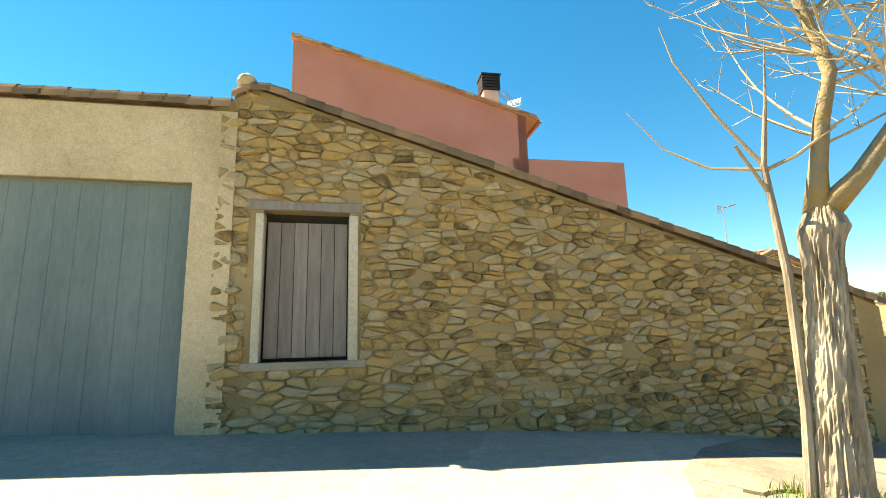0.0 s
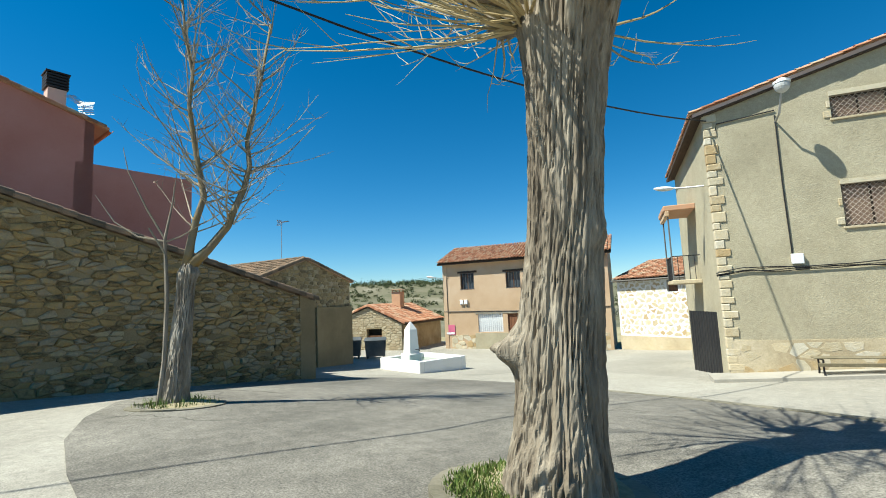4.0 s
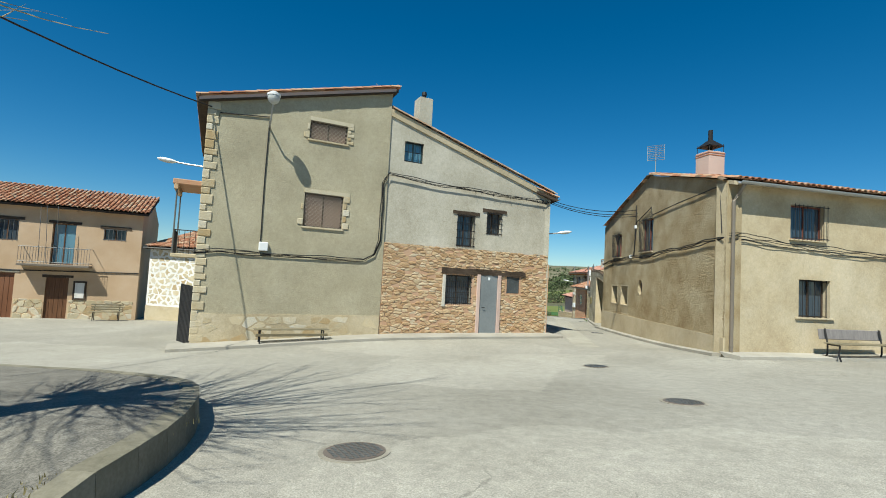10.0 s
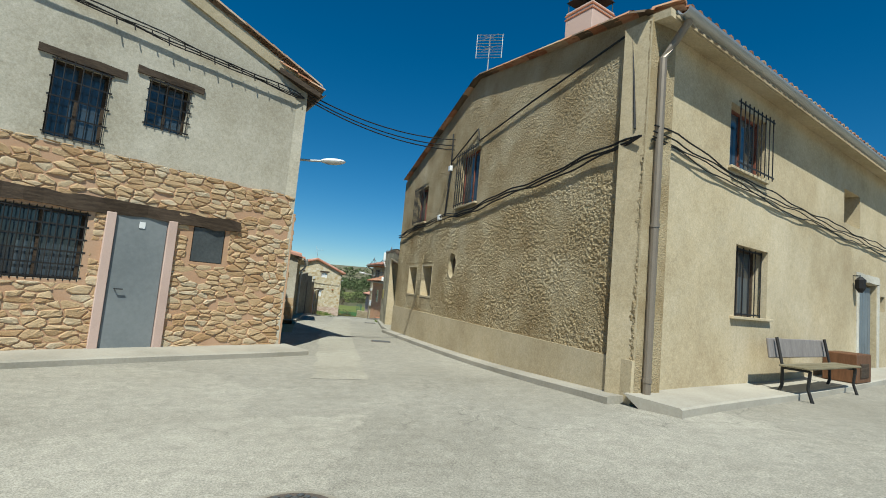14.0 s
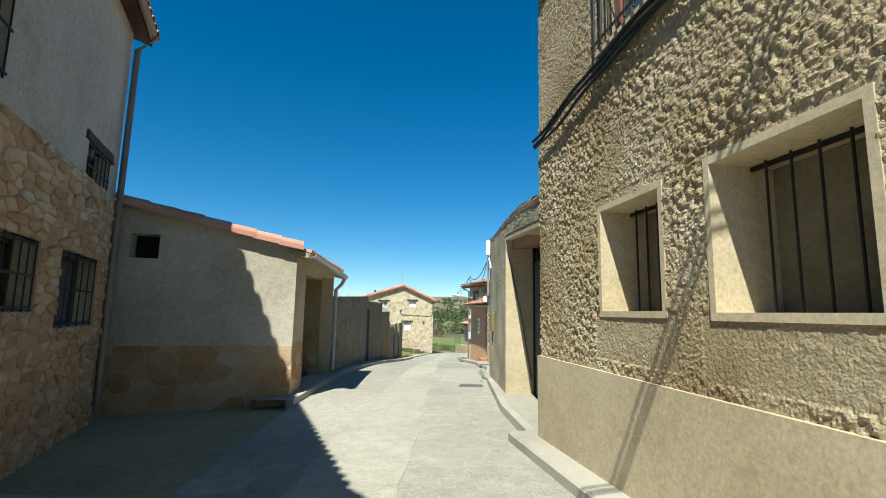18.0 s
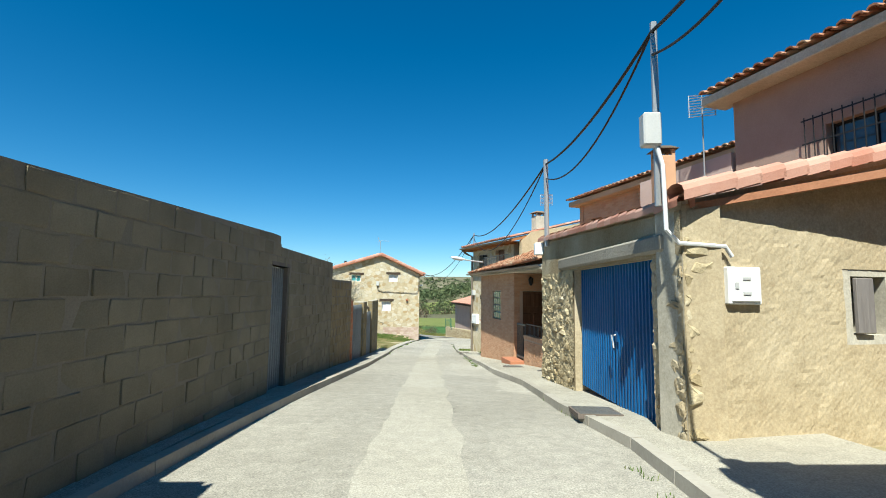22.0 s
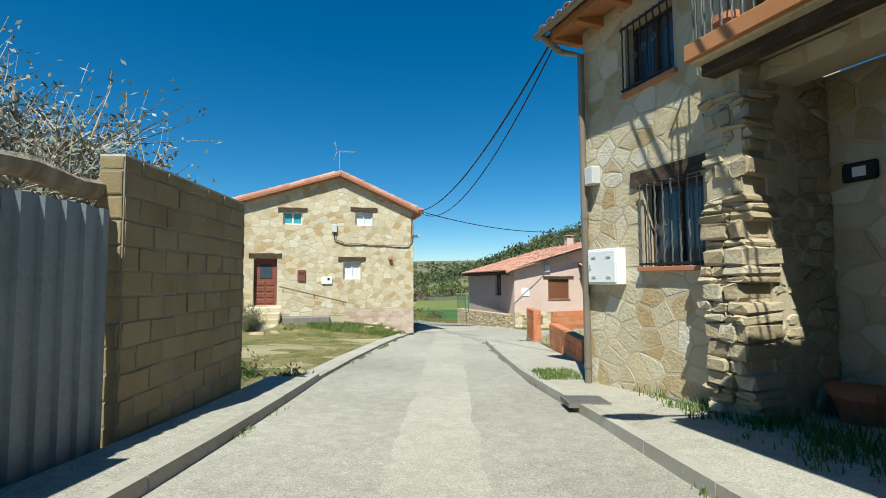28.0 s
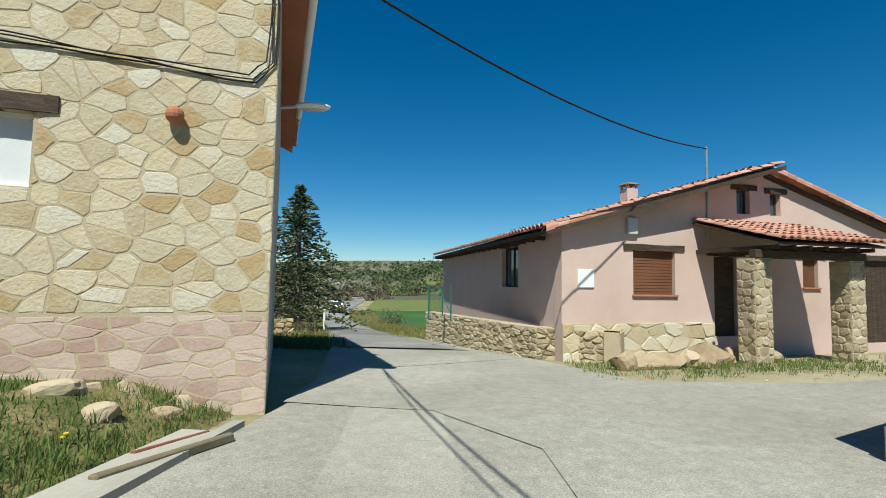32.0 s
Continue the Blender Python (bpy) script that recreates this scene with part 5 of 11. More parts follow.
def rough_coat(F, s0, s1, low, top, holes, parent, mat, step=0.03, amp=0.035, cell=0.085, seed=2, name="rough_coat", fade=()):
    """A thrown pebbly coat: a fine grid raised into lumps."""
    rng = np.random.default_rng(seed)
    zmin = min([z for _, z in low]) if hasattr(low, "__len__") else low
    zmax = max([z for _, z in top]) if hasattr(top, "__len__") else top
    ns, nz = int((s1 - s0) / step), int((zmax - zmin) / step)
    S, Z = np.meshgrid(np.linspace(s0, s1, ns + 1), np.linspace(zmin, zmax, nz + 1))
    gx, gy = int((s1 - s0) / cell) + 4, int((zmax - zmin) / cell) + 4
    px, py, pr = rng.random((gy, gx)), rng.random((gy, gx)), rng.random((gy, gx))
    ci, cj = ((S - s0) / cell).astype(int) + 1, ((Z - zmin) / cell).astype(int) + 1
    h = np.zeros_like(S)
    for di in (-1, 0, 1):
        for dj in (-1, 0, 1):
            a, b = np.clip(cj + dj, 0, gy - 1), np.clip(ci + di, 0, gx - 1)
            d2 = ((ci + di - 1 + px[a, b]) * cell + s0 - S) ** 2 + ((cj + dj - 1 + py[a, b]) * cell + zmin - Z) ** 2
            rad = cell * (0.22 + 0.72 * pr[a, b])
            h = np.maximum(h, np.sqrt(np.maximum(0, 1 - d2 / rad ** 2)) * (0.25 + 0.75 * pr[a, b]))
    patch = 0.8 + 0.5 * np.sin(S * 2.3 + np.sin(Z * 1.9)) * np.cos(Z * 2.7 + S * 0.6) + 0.25 * np.sin(S * 5.9 + 2 * np.cos(Z * 4.3))
    pits = np.where(rng.random((gy, gx)) < 0.16, 1.0, 0.0)[np.clip(cj, 0, gy - 1), np.clip(ci, 0, gx - 1)]
    h = h * amp * np.clip(patch, 0.15, 1.15) * (1 - 0.9 * pits) + rng.random(S.shape) * amp * 0.42
    T, B = np.vectorize(lambda s: along(top, s))(S[0]), np.vectorize(lambda s: along(low, s))(S[0])
    Zc = np.minimum(np.maximum(Z, B[None]), T[None])
    ok = (Z[:-1, :-1] < T[None, :-1]) & (Z[1:, :-1] > B[None, :-1])
    cs, cz = (S[:-1, :-1] + step / 2), (Z[:-1, :-1] + step / 2)
    for a, b, z0, z1 in holes:
        ok &= ~((cs > a - 0.01) & (cs < b + 0.01) & (cz > z0 - 0.01) & (cz < z1 + 0.01))
    for a, b, z0, z1, k in fade:
        h *= np.where((S > a) & (S < b) & (Z > z0) & (Z < z1), k, 1.0)
    R = np.array(F.to_3x3())
    P = np.stack([S, -h - 0.006, Zc], -1).reshape(-1, 3) @ R.T + np.array(F.translation)
    n = ns + 1
    base = (np.arange(nz)[:, None] * n + np.arange(ns)[None])[ok]
    f = np.c_[base, base + 1, base + n + 1, base + n]
    used, inv = np.unique(f, return_inverse=True)
    me = bpy.data.meshes.new(name)
    me.from_pydata(P[used].tolist(), [], inv.reshape(-1, 4).tolist())
    return link(name, me, mat, parent)


def house_b():
    h = thing("house", (*B0, g(*B0)), "two-storey corner house of rough ochre stucco with barred windows", "house")
    top = [(0, 4.78), (LB - 6.0, 6.5), (LB - 0.15, 5.12), (LB, 5.0)]
    sm = [(1.86, 2.73, 0.66, 1.56), (3.26, 4.2, 0.65, 1.57)]
    up = [(5.75, 7.0, 3.15, 4.6), (2.0, 3.1, 3.05, 4.25)]
    oval = [(5.52, 6.08, 1.18, 1.95)]
    side = part("wall", wall(FB, 0.3, LB, -1.6, top, [(a - 0.03, b + 0.03, c - 0.03, d + 0.03) for a, b, c, d in sm] + up + oval, 0.45), "stucco", h, "street side under a lumpy stucco coat")
    rough_coat(FB, 0.32, LB - 0.02, 0.14, [(s, z - 0.06) for s, z in top], [(a - 0.03, b + 0.03, c - 0.03, d + 0.03) for a, b, c, d in sm] + [(a - 0.1, b + 0.1, c - 0.1, d + 0.1) for a, b, c, d in up] + [(a - 0.02, b + 0.02, c - 0.02, d + 0.02) for a, b, c, d in oval],
               side, "stucco", 0.0155, 0.02, 0.04, 2, fade=[(0, LB, 3.0, 7, 0.45)] + [(a - 0.14, b + 0.14, c - 0.42, c, 0.25) for a, b, c, d in sm] + [(a - 0.1, b + 0.1, d, d + 0.12, 0.4) for a, b, c, d in sm])
    part("plinth", wall(FB @ Matrix.Translation((0, -0.05, 0)), 0.3, LB, -1.6, 0.14, [], 0.06), "render_ochre", h, "smooth cement plinth")
    for w in sm:
        backing(FB, *w, h, 0.6)
        part("window_surround", wall(FB @ Matrix.Translation((0, -0.02, 0)), w[0] - 0.05, w[1] + 0.05, w[2] - 0.05, w[3] + 0.05, [w], 0.5), "render_ochre", h, "smooth cement reveal of the window")
        gr = boxed(w[0], w[1], 0.28, 0.3, w[3] - 0.03, w[3], F=FB)
        gp = part("grille", gr, "iron", h)
        for s in np.linspace(w[0] + 0.15, w[1] - 0.1, 5):
            part("bar", tubed([(s, 0.25, w[2]), (s, 0.25, w[3])], 0.009, 6, FB), "iron", gp)
        # Dark board colour paints in the shade deep inside the window recess.
        part("window_board", bevelled(w[0] + 0.003, w[1] - 0.003, 0.44, 0.475, w[2] + 0.003, w[3] - 0.003, FB, 0.003), "kerb_dark", h, "board closing the barred window, its colour darkened for the recess shade")
    for w in up:
        backing(FB, *w, h), window(FB, *w, h, 0.14, "wood_red", "glass", 2, True)
        grille(FB, *w, h, 9, -0.12, 0.011, "iron", 2)
        sill(FB, w[0] - 0.05, w[1] + 0.05, w[2], h, "render_ochre", 0.08)
    bm = bmesh.new()
    bmesh.ops.create_uvsphere(bm, u_segments=12, v_segments=8, radius=1)
    bmesh.ops.transform(bm, matrix=FB @ Matrix.Translation((5.8, 0.13, 1.56)) @ Matrix.Diagonal((0.29, 0.07, 0.38, 1)), verts=bm.verts)
    part("niche", bm, "wood_dark", h, "dull brown board closing the oval hole")
    rim = bmesh.new()
    ring_in, ring_out = [], []
    for k in range(32):
        w_ = 2 * math.pi * k / 32
        c_, s_ = math.cos(w_), math.sin(w_)
        q_ = 1 + 0.06 * math.sin(3 * w_ + 1) + 0.04 * math.sin(7 * w_)
        sc_ = 1 / max(abs(c_), abs(s_)) * 1.0
        ring_in.append(rim.verts.new(FB @ Vector((5.8 + 0.25 * c_ * q_, -0.03, 1.56 + 0.34 * s_ * q_))))
        ring_out.append(rim.verts.new(FB @ Vector((5.8 + 0.33 * c_ * sc_, -0.012, 1.56 + 0.44 * s_ * sc_))))
    deep = [rim.verts.new(v.co + (FB.to_3x3() @ Vector((0, 0.3, 0)))) for v in ring_in]
    for k in range(32):
        m_ = (k + 1) % 32
        rim.faces.new((ring_in[k], ring_in[m_], ring_out[m_], ring_out[k]))
        rim.faces.new((ring_in[k], ring_in[m_], deep[m_], deep[k]))
    part("niche_rim", rim, "stucco", h, "rough cement rim of the round niche")
    fh = [(2.4, 3.75, 3.38, 4.5), (2.75, 4.0, 0.87, 2.09), (8.05, 9.2, 3.3, 4.12), (9.15, 10.6, -0.35, 2.0), (10.95, 11.35, 1.35, 1.75)]
    part("wall", wall(FF, 0, LF, -1.4, 5.0, fh, 0.45), "render_ochre", h, "patched ochre lime render facing the square")
    for w in fh[:3]:
        backing(FF, *w, h, 0.5)
    window(FF, *fh[0], h, 0.15, "wood_red", "glass", 2)
    grille(FF, *fh[0], h, 9, -0.14, 0.011, "iron", 2)
    sill(FF, 2.35, 3.8, 3.38, h)
    window(FF, *fh[1], h, 0.25, "wood_dark", "glass", 2)
    grille(FF, *fh[1], h, 6, 0.1, 0.01, "iron", 2)
    sill(FF, 2.6, 4.12, 0.87, h)
    backing(FF, *fh[4], h, 0.4)
    dr = part("door", bevelled(9.2, 10.55, 0.12, 0.18, -0.4, 1.95, FF, 0.008), "sheet_grey", h, "blue-grey plank door with pale jambs")
    for k in range(6):
        part("plank", boxed(9.22 + k * 0.22, 9.42 + k * 0.22, 0.1, 0.13, -0.38, 1.92, F=FF), "sheet_grey", dr)
    for a, b in ((9.0, 9.14), (10.62, 10.78)):
        part("door_jamb", bevelled(a, b, -0.03, 0.3, -0.45, 2.02, FF, 0.01), "render_white", h)
    lintel(FF, 8.95, 10.8, 2.02, 2.22, h, "render_white")
    # roof: ridge along the front
    bm = bmesh.new()
    hexa(bm, [FF @ Vector(c) for c in ((-0.05, -0.3, 4.88), (LF, -0.3, 4.88), (LF, 6.0, 6.4), (1.5, 6.0, 6.4))], [FF @ Vector(c) for c in ((-0.05, -0.3, 5.0), (LF, -0.3, 5.0), (LF, 6.0, 6.52), (1.5, 6.0, 6.52))])
    part("roof_board", bm, "render_ochre", h)
    tiles(FF, -0.02, LF, -0.34, 5.05, 6.0, 6.6, h, "tile", seed=9, singles=54, skew=1.5 / 17)
    end = (FB @ Vector((0.3, 0, 0)))[:2]
    fbk = facing((end[0] + 11, end[1] + 5.8), end)
    part("roof_board", slab(fbk, 0, 12.3, 0.1, 4.6, 5.6, 6.3), "render_ochre", h)
    rng = random.Random(11)
    for k in range(34):
        s = 0.3 + (LB - 0.3) * k / 34
        z = along(top, s) + 0.04
        s2 = 0.3 + (LB - 0.3) * (k + 1.1) / 34
        bm = bmesh.new()
        rr = [[bm.verts.new(FB @ Vector((ss, -0.04 + 0.12 * math.cos(w), zz + 0.07 * math.sin(w)))) for w in (math.pi * j / 5 for j in range(6))] for ss, zz in ((s, z), (min(s2, LB), along(top, min(s2, LB)) + 0.045))]
        for j in range(5):
            bm.faces.new((rr[0][j], rr[0][j + 1], rr[1][j + 1], rr[1][j]))
        part("verge_tile", bm, "tile" if rng.random() < 0.6 else "tile_old", h)
    gutter((FF @ Vector((0.05, -0.42, 4.98)), FF @ Vector((LF - 0.1, -0.42, 4.93))), 0.09, h, "zinc")
    downpipe([FF @ Vector((0.25, -0.4, 4.9)), FF @ Vector((0.25, -0.2, 4.65)), FF @ Vector((0.14, -0.1, 4.4)), FF @ Vector((0.14, -0.1, -0.4))], 0.055, h, "brown_metal")
    return h


house_b()
chimney((1.25, 2.2, 5.6), 0.66, 1.0, "render_rose", "pale chimney with red bands and a tin cowl", "tin", F=FF)
antenna((FB @ Vector((LB - 6.3, 0.3, 6.4)))[:], 1.25, "grid television aerial on a mast above the gable", "grid", -1.9, 1.25)


def ridge_tiles(F, pts, parent, mat="tile", r=0.12, n=20, y=-0.04, name="verge_tile"):
    """Single curved tiles along a line of (s, z) in the frame."""
    L = [0.0]
    for (a, za), (b, zb) in zip(pts, pts[1:]):
        L.append(L[-1] + math.hypot(b - a, zb - za))

    def at(d):
        d = min(max(d, 0), L[-1])
        return np.interp(d, L, [p[0] for p in pts]), np.interp(d, L, [p[1] for p in pts])
    rng = random.Random(n)
    for k in range(n):
        (sa, za), (sb, zb) = at(L[-1] * k / n), at(L[-1] * (k + 1.1) / n)
        bm = bmesh.new()
        j0 = rng.uniform(0, 0.015)
        rr = [[bm.verts.new(F @ Vector((s, y + r * c, z + dz + r * h))) for c, h in [(1, -0.75), *((math.cos(math.pi * j / 5), 0.7 * math.sin(math.pi * j / 5)) for j in range(6)), (-1, -0.75)]]
              for s, z, dz in ((sa, za, j0), (sb, zb, j0 + 0.02))]
        for j in range(7):
            bm.faces.new((rr[0][j], rr[0][j + 1], rr[1][j + 1], rr[1][j]))
        part(name, bm, mat, parent)


def meter_box(F, s0, s1, z0, z1, label="white electricity meter cabinet on the wall", n=2, depth=0.16):
    b = thing("meter_box", (F @ Vector((s0, 0, z0)))[:], label, "meter box")
    part("body", bevelled(s0, s1, -depth, 0.0, z0, z1, F, 0.012), "white_plastic", b)
    d = part("door", bevelled(s0 + 0.03, s1 - 0.03, -depth - 0.015, -depth + 0.005, z0 + 0.03, z1 - 0.03, F, 0.006), "white_plastic", b)
    for k in range(n):
        for zz in (z0 + 0.1, z1 - 0.13):
            s = s0 + (s1 - s0) * (k + 0.5) / n
            part("vent", boxed(s - 0.045, s + 0.045, -depth - 0.025, -depth - 0.012, zz, zz + 0.025, F=F), "grey_plastic", d)
    part("lock", boxed(s0 + 0.06, s0 + 0.1, -depth - 0.025, -depth - 0.012, (z0 + z1) / 2 - 0.03, (z0 + z1) / 2 + 0.03, F=F), "grey_plastic", d)
    return b


def shed():
    S0, S1 = (6.3, 34.65), (5.62, 39.3)
    W0 = (-2.5, 30.9)
    F1, L1 = facing(W0, S0), span(W0, S0)
    h = thing("shed", (*S0, g(*S0)), "low rendered shed with a clay tile roof and an open bay", "shed")
    top = [(0, 3.6), (L1 - 2.85, 2.44), (L1, 1.80)]
    w = [(L1 - 2.74, L1 - 2.3, 1.46, 1.88)]
    part("wall", wall(F1, 0, L1, -1.6, top, w, 0.35), "render_cream", h)
    backing(F1, *w[0], h)
    lay(stones(0.2, L1, -1.4, -0.02, [], 0.36, 0.26, 41, 0.55, course=False, drop=0.14), F1, "paving_rust", h, 0.004, 0.01, 4, 60, edge=0.005)
    F2, L2 = facing(S0, S1), span(S0, S1)
    hole = [(0.83, 4.1, -1.7, 1.5)]
    part("wall", wall(F2, 0, 4.28, -1.6, 1.62, hole, 0.3), "render_ochre", h)
    lay(stones(0.0, 0.83, -1.4, 0.03, [], 0.36, 0.3, 43, 0.55, course=False), F2, "paving_rust", h, 0.004, 0.01, 5, 20, edge=0.005)
    part("wall", wall(F2 @ Matrix.Translation((0, 1.12, 0)), 0.2, 4.25, -1.6, 1.75, [(1.0, 3.5, -1.6, 1.38)], 0.2), "stucco", h, "shaded back wall of the open bay")
    part("wall", boxed(4.12, 4.25, 0.3, 1.12, -1.6, 1.7, F=F2), "stucco", h)
    part("soffit", boxed(0.3, 4.1, 0.3, 1.12, 1.46, 1.52, F=F2), "render_ochre", h, "ochre board ceiling of the open bay")
    lay(stones(0.32, 1.1, -1.4, -0.02, [], 0.36, 0.28, 44, course=False), F2 @ Matrix.Translation((4.1, 0, 0)) @ Matrix.Rotation(radians(90), 4, "Z"), "paving_rust", h, 0.004, 0.01, 5, 20, edge=0.005)
    for a, b in ((1.02, 2.24), (2.26, 3.48)):
        d = part("door_leaf", corrugated(F2, a, b, -1.35, 0.98, 1.2, 0.14, 0.02), "sheet_dark", h, "dark metal door leaf with a glazed transom")
        part("door_handle", tubed([(b - 0.15, 1.17, -0.1), (b - 0.15, 1.12, -0.1), (b - 0.28, 1.12, -0.1)], 0.012, 5, F2), "iron", d)
    tr = part("transom", boxed(1.0, 3.5, 1.17, 1.24, 0.98, 1.04, F=F2), "iron", h)
    for k in range(10):
        part("pane", boxed(1.02 + k * 0.247, 1.25 + k * 0.247, 1.19, 1.2, 1.05, 1.36, F=F2), "glass_blue", tr)
    backing(F2, 1.0, 3.5, -1.5, 1.4, h, 1.4)
    bm = bmesh.new()
    hexa(bm, [F2 @ Vector(c) for c in ((-0.05, -0.2, 1.6), (4.25, -0.25, 1.5), (4.25, 7.5, 3.2), (-0.05, 7.5, 3.3))],
         [F2 @ Vector(c) for c in ((-0.05, -0.25, 1.68), (4.25, -0.25, 1.58), (4.25, 7.5, 3.28), (-0.05, 7.5, 3.38))])
    part("roof_board", bm, "render_ochre", h)
    tiles(F2, -0.05, 4.25, -0.22, 1.66, 7.5, 3.36, h, "tile_pink", seed=13, singles=30, rough=0.02)
    ridge_tiles(F1, [(L1 - 5.2, 2.95), (L1 - 2.85, 2.42), (L1 + 0.1, 1.8)], h, "tile_pink", 0.12, 12)
    gutter((F2 @ Vector((-0.15, -0.3, 1.68)), F2 @ Vector((4.28, -0.3, 1.58))), 0.09, h, "zinc")
    downpipe([F2 @ Vector((4.22, -0.3, 1.52)), F2 @ Vector((4.22, -0.22, 1.35)), F2 @ Vector((4.19, -0.08, 1.2)), F2 @ Vector((4.19, -0.08, -0.95))], 0.05, h, "sheet_pale")
    return h


shed()


def block_wall(name, p, q, top, low, holes, mat, label, singles, near, thick=0.2, seed=50, w=0.44, hh=0.22):
    F, L = facing(p, q), span(p, q)
    h = thing(name, (*p, g(*p)), label, "wall")
    part("core", wall(F, 0, L, low, top, holes, thick), "mortar_grey", h)
    lay(rows_of(0, L, low, [(s, z - 0.01) for s, z in top], holes, w, hh, seed), F, mat, h, 0.005, 0.008, seed, singles, near, name="block", rest="blockwork", edge=0.011)
    return F, L, h


W0_, W1_ = (5.7, 38.98), (4.48, 53.2)
FW, LWL, bw = block_wall("block_wall", W0_, (4.775, 49.76), [(0, 1.02), (5.7, 1.23), (6.12, 1.23), (6.13, 1.05), (10.8, 1.07)], -2.2, [(5.72, 6.72, -1.6, 0.72)], "block",
                         "grey concrete block wall with a metal door", 300, (3.2, 0))
FW2, _, bw2 = block_wall("block_wall", (4.77, 49.78), W1_, [(0, 0.63), (3.5, 0.67)], -2.7, [], "block_yellow", "yellowish concrete block wall", 140, (1.5, -1), seed=52)
part("door", corrugated(FW, 5.75, 6.69, -1.4, 0.7, 0.12, 0.12, 0.025), "sheet_grey", bw, "grey ribbed metal door")
part("door_frame", boxed(5.7, 5.77, 0.02, 0.16, -1.45, 0.72, F=FW), "steel_rust", bw)
part("door_frame", boxed(6.67, 6.74, 0.02, 0.16, -1.45, 0.72, F=FW), "steel_rust", bw)
part("door_frame", boxed(5.7, 6.74, -0.01, 0.16, 0.72, 0.78, F=FW), "steel_rust", bw)
# red brick pier, gates and block piers
G0, G1 = W1_, (3.72, 62.52)
FG, LG = facing(G0, G1), span(G0, G1)
rp = thing("brick_pier", (*W1_, -2.2), "narrow red hollow brick pier at the wall's end", "pier")
part("core", boxed(0.05, 0.52, 0.0, 0.2, -2.6, 0.05, F=FG), "mortar_red", rp)
lay(rows_of(0.05, 0.52, -2.6, 0.05, [], 0.26, 0.2, 60), FG, "hollow_brick", rp, 0.006, 0.012, 3, 40, name="brick", edge=0.008)


def gate(s0, s1, z0, z1, mat, label):
    gt = thing("metal_gate", (FG @ Vector((s0, 0, z0)))[:], label, "gate")
    n = max(1, round((s1 - s0) / 0.95))
    for k in range(n):
        a, b = s0 + (s1 - s0) * k / n, s0 + (s1 - s0) * (k + 1) / n
        part("leaf", corrugated(FG, a + 0.01, b - 0.01, z0, z1, 0.1, 0.2, 0.03), mat, gt)
    part("top_rail", boxed(s0, s1, 0.115, 0.16, z1 - 0.06, z1, F=FG), "iron_grey", gt)
    return gt


gate(0.55, 3.35, -2.3, -0.2, "sheet_grey", "grey ribbed metal gate in the wall")
gate(4.55, 6.6, -2.6, -0.6, "sheet_grey", "tall grey corrugated metal gate")


def block_pier(s0, s1, z0, z1, label, mat="block_yellow", depth=0.4):
    pr = thing("block_pier", (FG @ Vector((s0, 0, z0)))[:], label, "pier", "block piers of the gates")
    part("core", boxed(s0, s1, 0, depth, z0, z1, F=FG), "mortar_grey", pr)
    lay(rows_of(s0, s1, z0, z1, [], 0.44, 0.22, int(s0 * 7) + 3), FG, mat, pr, 0.006, 0.012, 3, 160, name="block", edge=0.012)
    for E in (FG @ Matrix.Translation((s1, 0, 0)) @ Matrix.Rotation(radians(90), 4, "Z"), FG @ Matrix.Translation((s0, depth, 0)) @ Matrix.Rotation(radians(-90), 4, "Z")):
        lay(rows_of(0, depth, z0, z1, [], 0.44, 0.22, int(s0 * 7) + 4), E, mat, pr, 0.006, 0.012, 3, 60, name="block", edge=0.012)
    part("cap", boxed(s0, s1, 0, depth, z1, z1 + 0.02, F=FG), "render_cream", pr)
    return pr


block_pier(3.4, 4.5, -2.75, -0.12, "yellowish concrete block pier between two gates")
block_pier(6.65, LG, -3.1, -0.12, "long yellowish concrete block pier beside the grass", depth=0.22)
beam = thing("timber_beam", (FG @ Vector((4.6, 0.25, -0.4)))[:], "weathered round timber over the gate", "beam")
bm = bmesh.new()
tube(bm, [FG @ Vector((4.3 + k * 0.42, 0.25 + 0.03 * math.sin(k * 2), -0.36 + 0.03 * math.cos(k * 3) - 0.01 * k)) for k in range(7)], 0.085, 8, wob=0.15)
part("log", bm, "bark", beam)


